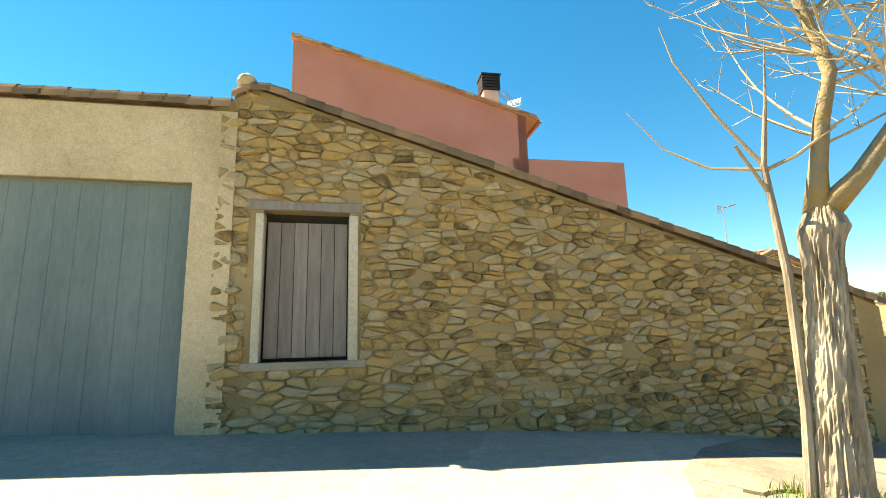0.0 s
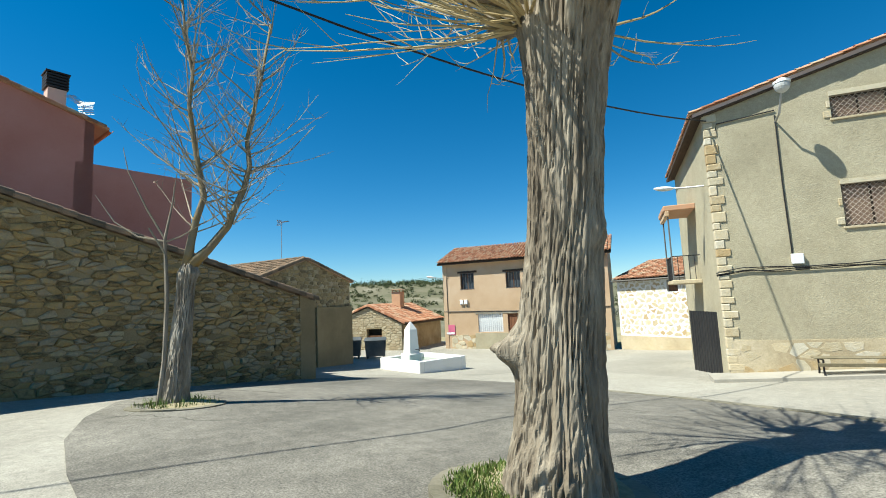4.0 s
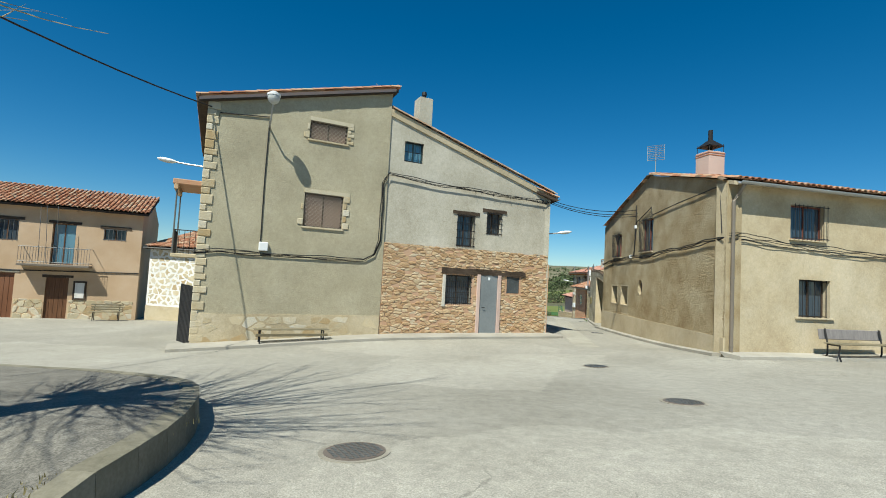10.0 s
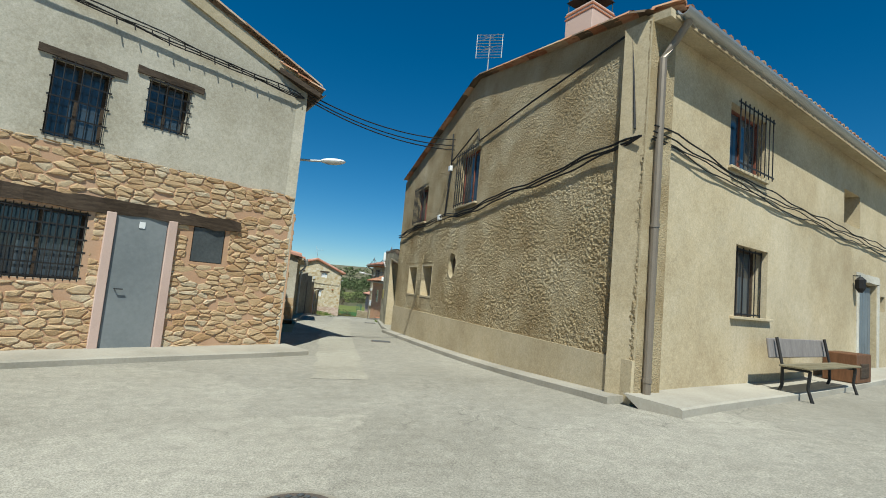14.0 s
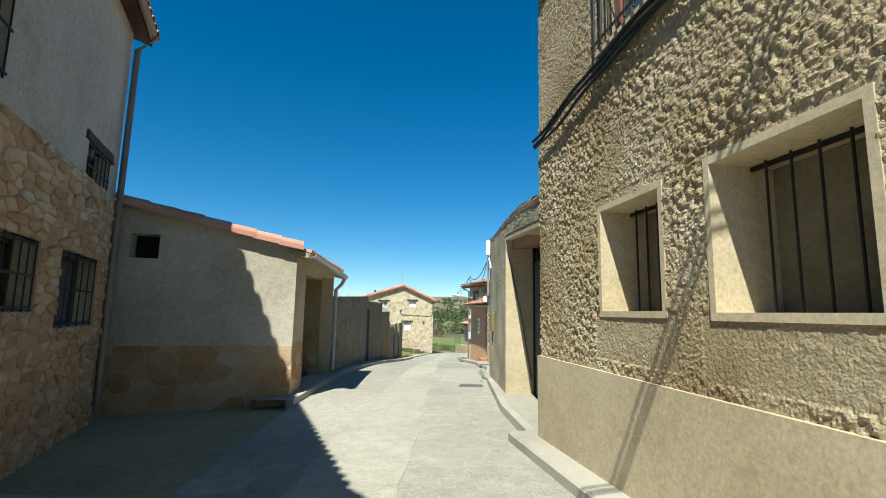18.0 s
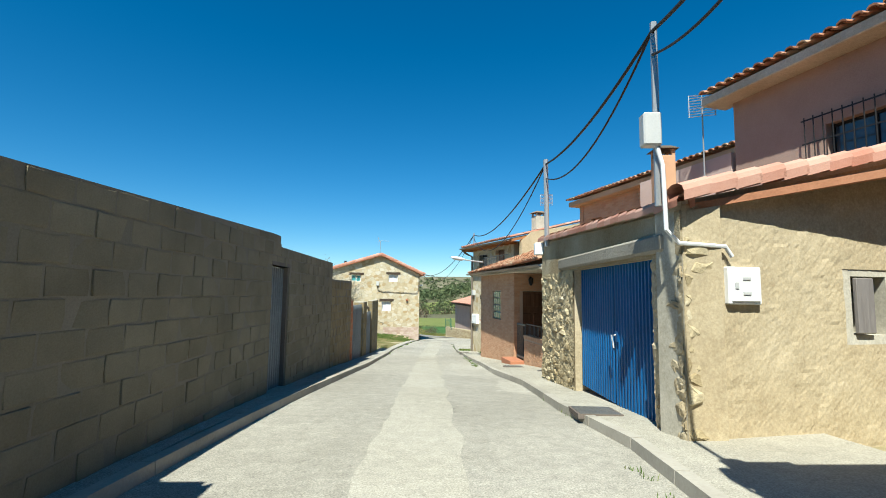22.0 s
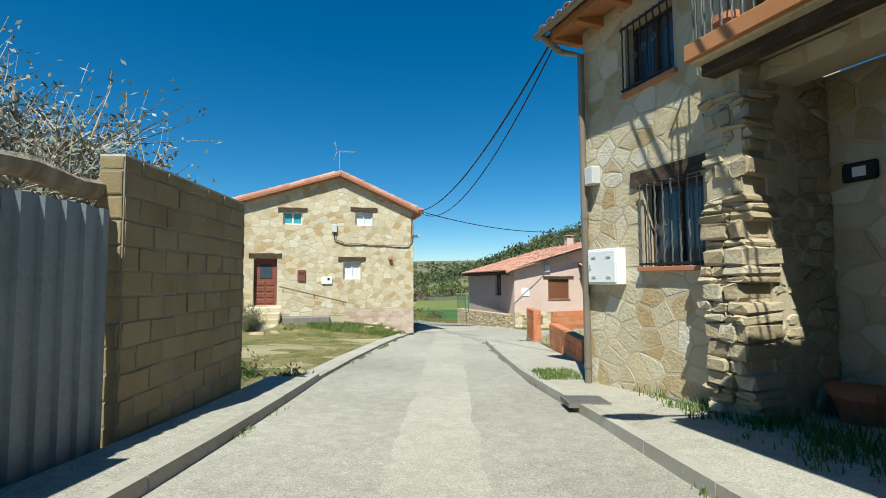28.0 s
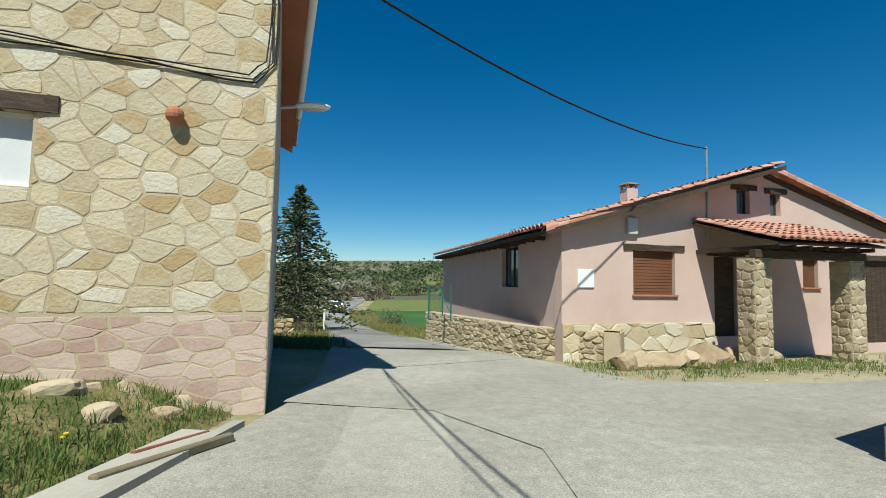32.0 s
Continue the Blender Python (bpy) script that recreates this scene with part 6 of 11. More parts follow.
# ---- right side of the street ----
def rough_garage():
    P, Q = (10.0, 38.75), (10.5, 31.95)
    F, L = facing(P, Q), span(P, Q)
    h = thing("garage", (*P, g(*P)), "garage with a lumpy stucco front and tall ribbed doors", "garage")
    top = [(0, 2.6), (0.6, 2.5), (3.15, 2.42), (5.0, 2.31), (L, 2.06)]
    head = [(3.4, 2.12), (5.0, 1.96), (L, 1.77)]
    w = part("wall", wall(F, 0, 3.4, -1.7, top, [], 0.55), "stucco_grey", h)
    part("lintel", wall(F, 3.4, L, head, top, [], 0.55), "stucco_grey", h)
    rough_coat(F, 0.0, 3.4, -1.3, [(s, z - 0.03) for s, z in top], [], w, "stucco_pebble", 0.014, 0.014, 0.034, 12)
    rough_coat(F, 3.4, L, [(s, z + 0.05) for s, z in head], [(s, z - 0.03) for s, z in top], [], w, "stucco_pebble", 0.017, 0.014, 0.04, 13)
    part("wall", boxed(0.0, 0.35, 0.55, 5.5, -1.7, 2.5, F=F), "stucco_grey", h)
    part("door_reveal", boxed(3.4, 3.46, -0.02, 0.6, -1.6, 2.1, F=F), "render_ochre", h, "smooth cement door surround")
    part("door_head", wall(F @ Matrix.Translation((0, -0.02, 0)), 3.46, L, [(s, z - 0.05) for s, z in head], head, [], 0.62), "render_ochre", h)
    for a, b in ((3.5, 5.0), (5.05, 6.6)):
        d = part("door_leaf", corrugated(F, a, b, -1.15, 1.62, 0.55, 0.1, 0.02), "sheet_dark", h, "dark ribbed metal door leaf")
        part("leaf_frame", boxed(a, a + 0.06, 0.5, 0.56, -1.15, 1.9, F=F), "iron", d)
    backing(F, 3.45, 6.65, -1.2, 2.1, h, 0.75)
    ridge_tiles(F, [(-0.02, 2.62), (0.6, 2.52), (3.15, 2.44), (5.0, 2.33), (L, 2.08)], h, "tile_old", 0.1, 24, 0.08)
    part("roof_board", slab(F, 0, L, 0.1, 2.0, 5.5, 2.4), "tile_old", h)
    part("conduit", tubed([(3.44, -0.05, 2.1), (3.475, 0.08, 1.55), (3.48, 0.28, 0.6), (3.48, 0.47, -0.6)], 0.013, 6, F), "wood_bench", h)
    b = thing("meter_hatch", (F @ Vector((1.0, 0, 0.2)))[:], "small olive plastic hatch on the wall", "hatch")
    part("body", bevelled(0.88, 1.16, -0.07, 0.0, 0.2, 0.66, F, 0.012), "yellow_box", b)
    part("lid", bevelled(0.9, 1.14, -0.08, -0.066, 0.22, 0.64, F, 0.006), "yellow_box", b)
    c = thing("junction_box", (F @ Vector((0.1, 0, 2.1)))[:], "long white cable box under the eave", "junction box")
    part("body", bevelled(0.1, 0.3, -0.14, -0.03, 2.15, 2.55, F, 0.02), "white_plastic", c)
    part("conduit", tubed([(0.2, -0.08, 2.15), (0.2, -0.1, 2.0), (0.45, -0.08, 2.05), (0.48, -0.03, 1.8)], 0.02, 6, F), "white_plastic", c)
    return h


rough_garage()


def blue_garage():
    P, Q = (10.05, 47.6), (10.5, 41.95)
    F, L = facing(P, Q), span(P, Q)
    h = thing("garage", (*P, g(*P)), "old rubble garage with a bright blue ribbed door", "garage")
    hole = [(2.2, 5.05, -1.6, 0.72)]
    top = [(0, 1.5), (L, 1.22)]
    part("wall", wall(F, 0, L, -1.9, top, hole, 0.4), "render_ochre", h)
    part("wall_band", wall(F @ Matrix.Translation((0, -0.02, 0)), 0.0, L, 0.72, [(0, 1.42), (L, 1.16)], [], 0.05), "stucco", h, "grey-brown cement band over the door")
    rough_coat(F, 0.0, 2.2, -1.6, 0.72, [], h, "rubble_yellow", 0.025, 0.03, 0.12, 17)
    lay(stones(0.0, 1.95, -1.7, 0.66, [], 0.25, 0.115, 61, 0.5, drop=0.12), F, "rubble_yellow", h, 0.012, 0.033, 7, 220, (0.8, -0.5), edge=0.015, skip=0.3)
    lay(stones(5.1, L, -1.5, 0.7, [], 0.24, 0.15, 62), F, "rubble_dun", h, 0.012, 0.03, 8, 60, (5.4, -0.5), edge=0.018, skip=0.3)
    rough_coat(F, 5.05, L, -1.4, 0.72, [], h, "render_ochre", 0.03, 0.03, 0.13, 15)
    part("lintel", bevelled(1.5, 5.4, -0.09, 0.25, 0.76, 0.96, F, 0.03), "stucco_grey", h, "smooth cement lintel beam")
    for a, b in ((2.22, 3.62), (3.64, 5.03)):
        d = part("door_leaf", corrugated(F, a, b, -1.2, 0.74, 0.12, 0.095, 0.022), "sheet_blue", h, "bright blue ribbed metal door leaf")
        if a > 3:
            part("door_handle", tubed([(3.75, 0.08, -0.25), (3.75, 0.02, -0.25), (3.82, 0.02, -0.42)], 0.012, 6, F), "zinc", d)
            part("lock_plate", boxed(3.7, 3.8, 0.085, 0.1, -0.34, -0.2, F=F), "sheet_blue", d)
    F2 = facing(Q, (14.2, 42.97))
    L2 = span(Q, (14.2, 42.97))
    w = [(2.12, 2.62, -0.1, 0.54)]
    part("wall", wall(F2, 0, L2, -1.7, [(0, 1.25), (L2, 2.15)], w, 0.4), "render_cream", h, "flaking pale render over stone")
    rough_coat(F2, 0.0, L2, -1.4, [(0, 1.2), (L2, 2.1)], [(2.0, 2.75, -0.2, 0.62)], h, "render_ochre", 0.035, 0.009, 0.16, 16)
    lay(stones(0.0, 0.32, -1.4, 0.9, [], 0.26, 0.16, 63), F2, "rubble_yellow", h, 0.01, 0.032, 7, 40, edge=0.016)
    backing(F2, *w[0], h)
    part("shutter", bevelled(2.14, 2.38, -0.05, 0.0, -0.08, 0.52, F2, 0.008), "wood_grey", h)
    bm = bmesh.new()
    hexa(bm, [F @ Vector(c) for c in ((0, 0.05, 1.4), (L, 0.05, 1.15), (L, 4.0, 1.9), (0, 4.0, 2.1))], [F @ Vector(c) for c in ((0, 0.05, 1.5), (L, 0.05, 1.22), (L, 4.0, 2.0), (0, 4.0, 2.2))])
    part("roof_board", bm, "tile", h)
    ridge_tiles(F, [(-0.1, 1.5), (L + 0.1, 1.22)], h, "tile_pink", 0.09, 24, 0.0, "eave_tile")
    ridge_tiles(F2, [(-0.1, 1.32), (L2, 2.22)], h, "tile_pink", 0.13, 13)
    meter_box(F2, 0.47, 0.87, 0.22, 0.6, n=1, depth=0.07)
    return F, F2


FBG, FBG2 = blue_garage()


def brick_house():
    P, Q = (9.08, 58.0), (10.73, 49.3)
    F, L = facing(P, Q), span(P, Q)
    h = thing("house", (*P, g(*P)), "reddish facing-brick house with a deep tiled porch", "house")
    low = [(0, -2.6), (L, -1.75)]
    gl = [(2.06, 3.24, -0.64, 0.43)]
    part("wall", wall(F, 0, 4.95, low, [(0, 1.12), (4.95, 1.0)], gl, 0.3), "mortar_pink", h)
    lay(rows_of(0, 4.95, low, [(0, 1.12), (4.95, 1.0)], gl, 0.25, 0.066, 71, 0.002), F, "brick", h, 0.005, 0.008, 7, 300, (1.0, -0.6), name="brick", rest="brickwork", edge=0.006)
    # recess: back wall and the wall with the door
    bk = [(5.35, 6.9, -0.62, 0.45)]
    FBk = F @ Matrix.Translation((0, 1.15, 0))
    part("wall", wall(FBk, 4.9, L + 0.3, low, 1.05, bk, 0.25), "mortar_pink", h)
    lay(rows_of(4.95, 8.2, -1.75, 1.0, bk, 0.25, 0.066, 72, 0.002), FBk, "brick", h, 0.005, 0.008, 7, 0, (6, 0), name="brick", rest="brickwork", edge=0.006)
    FD = F @ Matrix.Translation((4.95, 1.15, 0)) @ Matrix.Rotation(radians(-90), 4, "Z")
    FD = facing((F @ Vector((4.95, 0, 0)))[:2], (F @ Vector((4.95, 1.15, 0)))[:2])
    dh = [(0.2, 1.05, -1.75, 0.42)]
    part("wall", wall(FD, 0, 1.15, -2.3, 1.05, dh, 0.2), "mortar_pink", h)
    lay(rows_of(0, 1.15, -1.9, 1.0, dh, 0.25, 0.066, 73, 0.002), FD, "brick", h, 0.005, 0.008, 7, 0, (6, 0), name="brick", rest="brickwork", edge=0.006)
    d = part("door", bevelled(0.22, 1.03, 0.05, 0.1, -1.72, 0.4, FD, 0.008), "wood_door", h, "panelled brown wooden front door")
    for k in range(2):
        for z in (-1.55, -0.75, -0.1):
            part("door_panel", bevelled(0.3 + k * 0.37, 0.58 + k * 0.37, 0.03, 0.06, z, z + 0.42, FD, 0.015), "wood_door", d)
    backing(FBk, *bk[0], h, 0.4)
    wn_ = window(FBk, *bk[0], h, 0.12, "wood_dark", "glass", 2)
    grille(FBk, *bk[0], h, 8, 0.04, 0.008, "iron", 3)
    # pillar, low wall, gate, rail
    part("pillar", boxed(8.14, 8.74, 0, 0.45, -1.9, 1.05, F=F), "mortar_pink", h)
    lay(rows_of(8.14, 8.74, -1.7, 1.0, [], 0.25, 0.066, 74, 0.002), F, "brick", h, 0.005, 0.008, 7, 110, (8.4, 0), name="brick", rest="brickwork", edge=0.006)
    part("parapet", boxed(5.95, 8.14, 0.02, 0.2, -2.0, -1.06, F=F), "mortar_pink", h)
    lay(rows_of(5.95, 8.14, -1.9, -1.12, [], 0.25, 0.066, 75, 0.002), F @ Matrix.Translation((0, 0.02, 0)), "brick", h, 0.005, 0.008, 7, 110, (7, -1.5), name="brick", rest="brickwork", edge=0.006)
    for k in range(30):
        s = 5.96 + k * 0.0727
        part("brick", bevelled(s, s + 0.066, -0.005, 0.22, -1.06, -0.95, F, 0.004), "brick", h)
    rl = part("railing", tubed([(5.95, 0.1, -0.62), (8.14, 0.1, -0.62)], 0.016, 6, F), "iron_grey", h)
    for k in range(19):
        s = 6.0 + k * 0.118
        part("baluster", tubed([(s, 0.1, -0.95), (s, 0.1, -0.62)], 0.009, 5, F), "iron_grey", rl)
    gt = part("porch_gate", boxed(5.05, 5.93, 0.06, 0.1, -1.72, -1.66, F=F), "iron_grey", h, "grey barred gate of the porch")
    part("gate_rail", boxed(5.05, 5.93, 0.06, 0.1, -0.7, -0.64, F=F), "iron_grey", gt)
    for k in range(8):
        s = 5.07 + k * 0.12
        part("bar", tubed([(s, 0.08, -1.72), (s, 0.08, -0.66)], 0.011, 5, F), "iron_grey", gt)
    part("doorstep", bevelled(4.9, 5.95, -0.42, 0.05, -2.1, -1.76, F, 0.01), "terracotta", h, "orange tiled doorstep")
    # glass blocks
    gb = part("glass_block_window", boxed(2.06, 3.24, 0.09, 0.12, -0.64, 0.43, F=F), "white", h, "green glass block window")
    for a in range(4):
        for b in range(4):
            s, z = 2.09 + a * 0.29, -0.61 + b * 0.262
            part("glass_block", bevelled(s, s + 0.26, 0.03, 0.1, z, z + 0.235, F, 0.02), "glass_block", gb)
    # porch roof
    bm = bmesh.new()
    hexa(bm, [F @ Vector(c) for c in ((-0.3, -0.45, 1.08), (L - 0.02, -0.45, 0.95), (L - 0.02, 4.0, 1.02), (-0.3, 4.0, 1.12))],
         [F @ Vector(c) for c in ((-0.3, -0.45, 1.2), (L - 0.02, -0.45, 1.06), (L - 0.02, 4.0, 2.6), (-0.3, 4.0, 2.75))])
    part("porch_ceiling", bm, "render_cream", h, "smooth cream porch soffit")
    tiles(F, -0.35, L, -0.5, 1.16, 4.0, 2.75, h, "tile", seed=23, singles=44)
    gutter((F @ Vector((-0.3, -0.56, 1.16)), F @ Vector((L + 0.15, -0.56, 1.05))), 0.06, h, "brown_metal")
    # upper storey
    FU = facing((13.3, 57.6), (16.05, 49.5))
    LU = span((13.3, 57.6), (16.05, 49.5))
    uw = [(0.85, 1.55, 2.85, 3.45), (3.1, 4.9, 2.75, 3.45)]
    part("wall", wall(FU, 0, LU, 0.8, 4.12, uw, 0.3), "mortar_pink", h, "upper storey of reddish brick")
    lay(rows_of(0, LU, 2.3, 4.1, uw, 0.25, 0.066, 77, 0.002), FU, "brick", h, 0.005, 0.008, 7, 0, (1, 2), name="brick", rest="brickwork", edge=0.006)
    for w in uw:
        part("shutter", boxed(w[0], w[1], 0.14, 0.18, w[2], w[3], F=FU), "shutter_brown", h)
    part("cornice", bevelled(-0.3, LU + 0.1, -0.35, 0.3, 4.12, 4.32, FU, 0.01), "render_salmon", h)
    tiles(FU, -0.35, LU + 0.1, -0.45, 4.35, 3.6, 5.3, h, "tile", seed=24, singles=36)
    part("wall", wall(facing((16.95, 58.3), (13.3, 57.6)), 0, span((16.95, 58.3), (13.3, 57.6)), 0.8, [(0, 5.1), (3.7, 4.25)], [], 0.3), "brick", h)
    # house number plaque (plain bars) and wall lantern
    lt = thing("wall_lantern", (FD @ Vector((0.55, 0, 0.72)))[:], "small black wall lantern over the door", "lantern")
    part("body", tubed([(0.55, -0.1, 0.6), (0.55, -0.1, 0.68), (0.55, -0.1, 0.82), (0.55, -0.1, 0.88)], [0.03, 0.07, 0.08, 0.03], 8, FD), "iron", lt)
    part("arm", tubed([(0.55, 0, 0.78), (0.55, -0.1, 0.9)], 0.012, 5, FD), "iron", lt)
    street_lamp((F @ Vector((-0.1, 0.1, 1.7)))[:], (-0.98, -0.2), "street lamp on a curved arm above the porch roof", 0.9)
    return F, FU


FK, FKU = brick_house()
# the pale ribbed door beside the brick house
an = thing("annex", (10.9, 48.2, -1.4), "low annex with a pale ribbed metal door", "annex")
FX = facing((10.74, 49.28), (10.95, 47.65))
LX = span((10.74, 49.28), (10.95, 47.65))
part("wall", wall(FX, 0, LX, -1.8, 1.15, [(0.03, LX - 0.1, -1.8, 0.72)], 0.25), "render_rose", an)
part("door_leaf", corrugated(FX, 0.04, LX - 0.12, -1.75, 0.72, 0.08, 0.075, 0.02), "sheet_pale", an, "pale grey ribbed metal door")
part("coping", bevelled(-0.1, LX + 0.1, -0.12, 0.3, 1.15, 1.25, FX, 0.01), "tile_pink", an)
chimney((13.25, 48.9, 0.9), 0.43, 2.85, "brick", "brick chimney with a dark cowl behind the garage", "slab")
antenna((Vector((14.0, 48.4, 2.0)))[:], 2.9, "grid television aerial beside a chimney", "grid", -1.9, 1.0)

# upper pink house behind the garages
PW = [(1.95, 3.4, 2.85, 3.55)]
pu = thing("house", (15.5, 44.0, -1.2), "salmon rendered house with a barred window behind the garage", "house")
FP = facing((14.45, 47.9), (17.56, 38.6))
part("wall", wall(FP, 0, 9.8, -1.6, 4.8, PW, 0.3), "render_greypink", pu)
backing(FP, *PW[0], pu)
window(FP, *PW[0], pu, 0.15, "iron", "glass", 2)
grille(FP, PW[0][0] - 0.35, PW[0][1] + 0.3, PW[0][2] - 0.1, PW[0][3] + 0.2, pu, 13, -0.1, 0.011, "iron", 3)
part("cornice", bevelled(-0.4, 10.0, -0.5, 0.2, 4.72, 4.92, FP, 0.02), "render_cream", pu)
tiles(FP, -0.4, 10.0, -0.55, 4.95, 3.5, 5.9, pu, "tile", seed=29, singles=50)
part("wall", wall(facing((18.5, 49.2), (14.45, 47.9)), 0, 4.25, -1.6, 4.8, [], 0.3), "render_greypink", pu)
part("wall", wall(facing((17.56, 38.6), (21.6, 39.9)), 0, 4.2, -1.6, 4.8, [], 0.3), "render_greypink", pu)
part("parapet", wall(facing((13.45, 51.0), (14.4, 48.0)), 0, 3.15, -1.4, 3.6, [], 0.3), "render_rose", pu)


def house_ten():
    P, Q = (8.83, 63.45), (10.62, 59.2)
    F, L = facing(P, Q), span(P, Q)
    h = thing("house", (*P, g(*P)), "two-storey house faced in fitted ochre stone with an iron balcony", "house")
    ho = [(1.2, 2.15, -1.06, 0.03), (0.95, 1.8, 1.4, 2.35), (2.9, 4.3, -3.2, 0.8), (2.75, 3.7, 1.0, 2.5)]
    part("wall", wall(F, 0, L, -3.3, 2.78, ho, 0.45), "mortar", h)
    lay(stones(0, L, -3.2, 2.76, [(a - 0.04, b + 0.04, c, d + (0.22 if c < 0 and d < 0.5 else 0)) for a, b, c, d in ho], 0.3, 0.25, 81, 0.55, course=False, drop=0.06), F, "paving", h, 0.010, 0.004, 9, 300, (1, -0.5), edge=0.0066)
    FN = facing((P[0] + 5.5, P[1] + 2.4), P)
    part("wall", wall(FN, 0, span((P[0] + 5.5, P[1] + 2.4), P), -3.6, [(0, 3.9), (6, 2.75)], [], 0.35), "render_cream", h)
    for w in ho[:2]:
        backing(F, *w, h)
        window(F, *w, h, 0.16, "wood_dark", "glass", 2)
        gr = part("grille", boxed(w[0] - 0.02, w[1] + 0.02, -0.08, -0.06, w[2] + 0.02, w[2] + 0.05, F=F), "iron", h)
        part("grille_rail", boxed(w[0] - 0.02, w[1] + 0.02, -0.08, -0.06, w[3] - 0.05, w[3] - 0.02, F=F), "iron", gr)
        for k, s in enumerate(np.linspace(w[0] + 0.02, w[1] - 0.02, 8)):
            bm = bmesh.new()
            tube(bm, [F @ Vector((s + 0.004 * math.cos(j * 1.6), -0.07 + 0.004 * math.sin(j * 1.6), w[2] + (w[3] - w[2]) * j / 24)) for j in range(25)], 0.011, 5)
            part("twisted_bar", bm, "iron_grey" if w[2] < 0 else "iron", gr)
        for k in range(3):
            c = Vector((w[0] + (w[1] - w[0]) * (0.3 + 0.2 * k), -0.075, (w[2] + w[3]) / 2 + 0.05 * (k - 1)))
            part("scroll", tubed([F @ (c + Vector((0.05 * math.cos(a * 0.8) * (1 - a / 14), 0, 0.06 * math.sin(a * 0.8) * (1 - a / 14)))) for a in range(10)], 0.006, 4), "iron_grey", gr)
    lintel(F, 1.0, 2.35, 0.04, 0.24, h)
    part("sill", bevelled(1.15, 2.2, -0.09, 0.1, -1.12, -1.06, F, 0.006), "terracotta", h)
    part("sill", bevelled(0.9, 1.85, -0.07, 0.1, 1.34, 1.4, F, 0.006), "terracotta", h)
    # rough buttress
    rng = random.Random(5)
    z = -3.0
    while z < 1.0:
        hh = rng.uniform(0.06, 0.19)
        bulge = 0.3 + 0.14 * math.exp(-((z + 1.6) / 0.9) ** 2)
        s = 2.42 + rng.uniform(-0.04, 0.04)
        while s < 2.85:
            ww = rng.uniform(0.12, 0.32)
            bm = bevelled(s, min(s + ww, 2.95) - 0.006, -bulge + rng.uniform(-0.04, 0.04), 0.1, z, z + hh - 0.006, None, 0.024)
            for v in bm.verts:
                v.co += Vector((rng.uniform(-0.016, 0.016), rng.uniform(-0.025, 0.025), rng.uniform(-0.014, 0.014)))
            bmesh.ops.transform(bm, matrix=F, verts=bm.verts)
            part("buttress_stone", bm, "rubble_dun", h)
            s += ww
        z += hh
    part("buttress_core", boxed(2.44, 2.86, -0.29, 0.1, -3.1, 1.0, F=F), "mortar", h)
    # entrance recess
    FR_ = F @ Matrix.Translation((0, 1.0, 0))
    part("wall", boxed(2.7, L + 0.5, 1.0, 1.2, -3.2, 1.0, F=F), "mortar", h)
    lay(stones(2.86, L + 0.3, -3.0, 0.95, [(3.45, 4.3, -3.1, 0.2)], 0.4, 0.32, 83, 0.5, course=False), FR_, "paving", h, 0.010, 0.008, 9, 60, (3, -1), edge=0.008)
    FI = facing((F @ Vector((2.88, 0, 0)))[:2], (F @ Vector((2.88, 1.0, 0)))[:2])
    lay(stones(0, 1.0, -3.0, 0.95, [], 0.28, 0.16, 84, 0.5, drop=0.1), FI, "rubble_dun", h, 0.010, 0.03, 9, 60, edge=0.016)
    part("wall", boxed(0, 1.0, 0.0, 0.12, -3.1, 1.0, F=FI), "mortar", h)
    d = part("door", corrugated(FR_, 3.5, 4.3, -2.9, 0.2, -0.06, 0.14, 0.012), "sheet_teal", h, "dark green plank front door")
    part("door_frame", boxed(3.42, 3.5, -0.08, 0.02, -2.95, 0.3, F=FR_), "sheet_pale", h)
    # balcony
    bal = part("balcony", bevelled(2.55, L + 0.6, -0.62, 0.3, 1.02, 1.16, F, 0.02), "render_ochre", h, "balcony slab edged in orange timber")
    part("balcony_edge", bevelled(2.55, L + 0.6, -0.68, -0.6, 1.04, 1.22, F, 0.012), "orange_paint", bal)
    part("joist", bevelled(2.6, L + 0.5, -0.5, -0.3, 0.9, 1.02, F, 0.01), "wood_dark", bal)
    rail = part("railing", tubed([(2.57, -0.58, 2.1), (L + 0.6, -0.58, 2.1)], 0.018, 6, F), "iron_grey", bal)
    part("railing", tubed([(2.57, -0.58, 2.1), (2.57, 0.0, 2.1)], 0.018, 6, F), "iron_grey", bal)
    for k in range(19):
        s = 2.6 + k * 0.11
        bm = bmesh.new()
        tube(bm, [F @ Vector((s + 0.004 * math.cos(j * 1.7), -0.58 + 0.004 * math.sin(j * 1.7), 1.2 + 0.9 * j / 16)) for j in range(17)], 0.009, 5)
        part("baluster", bm, "iron_grey", rail)
    for k in range(5):
        part("baluster", tubed([(2.57, -0.5 + k * 0.12, 1.16), (2.57, -0.5 + k * 0.12, 2.1)], 0.009, 5, F), "iron_grey", rail)
    backing(F, *ho[3], h)
    part("balcony_door", bevelled(2.78, 3.68, 0.15, 0.2, 1.06, 2.48, F, 0.01), "wood_door", h)
    # roof
    part("roof_board", slab(F, -0.35, L + 0.8, -0.5, 2.78, 4.2, 4.0), "orange_paint", h, "orange boarded eave")
    FGS = facing((F @ Vector((L + 0.82, 0, 0)))[:2], (F @ Vector((L + 0.82, 4.3, 0)))[:2])
    part("wall", wall(FGS, -0.05, 4.3, 0.6, [(-0.05, 2.72), (0.5, 3.15), (4.3, 3.95)], [], 0.2), "render_ochre", h, "pale rendered end gable above the porch roof")
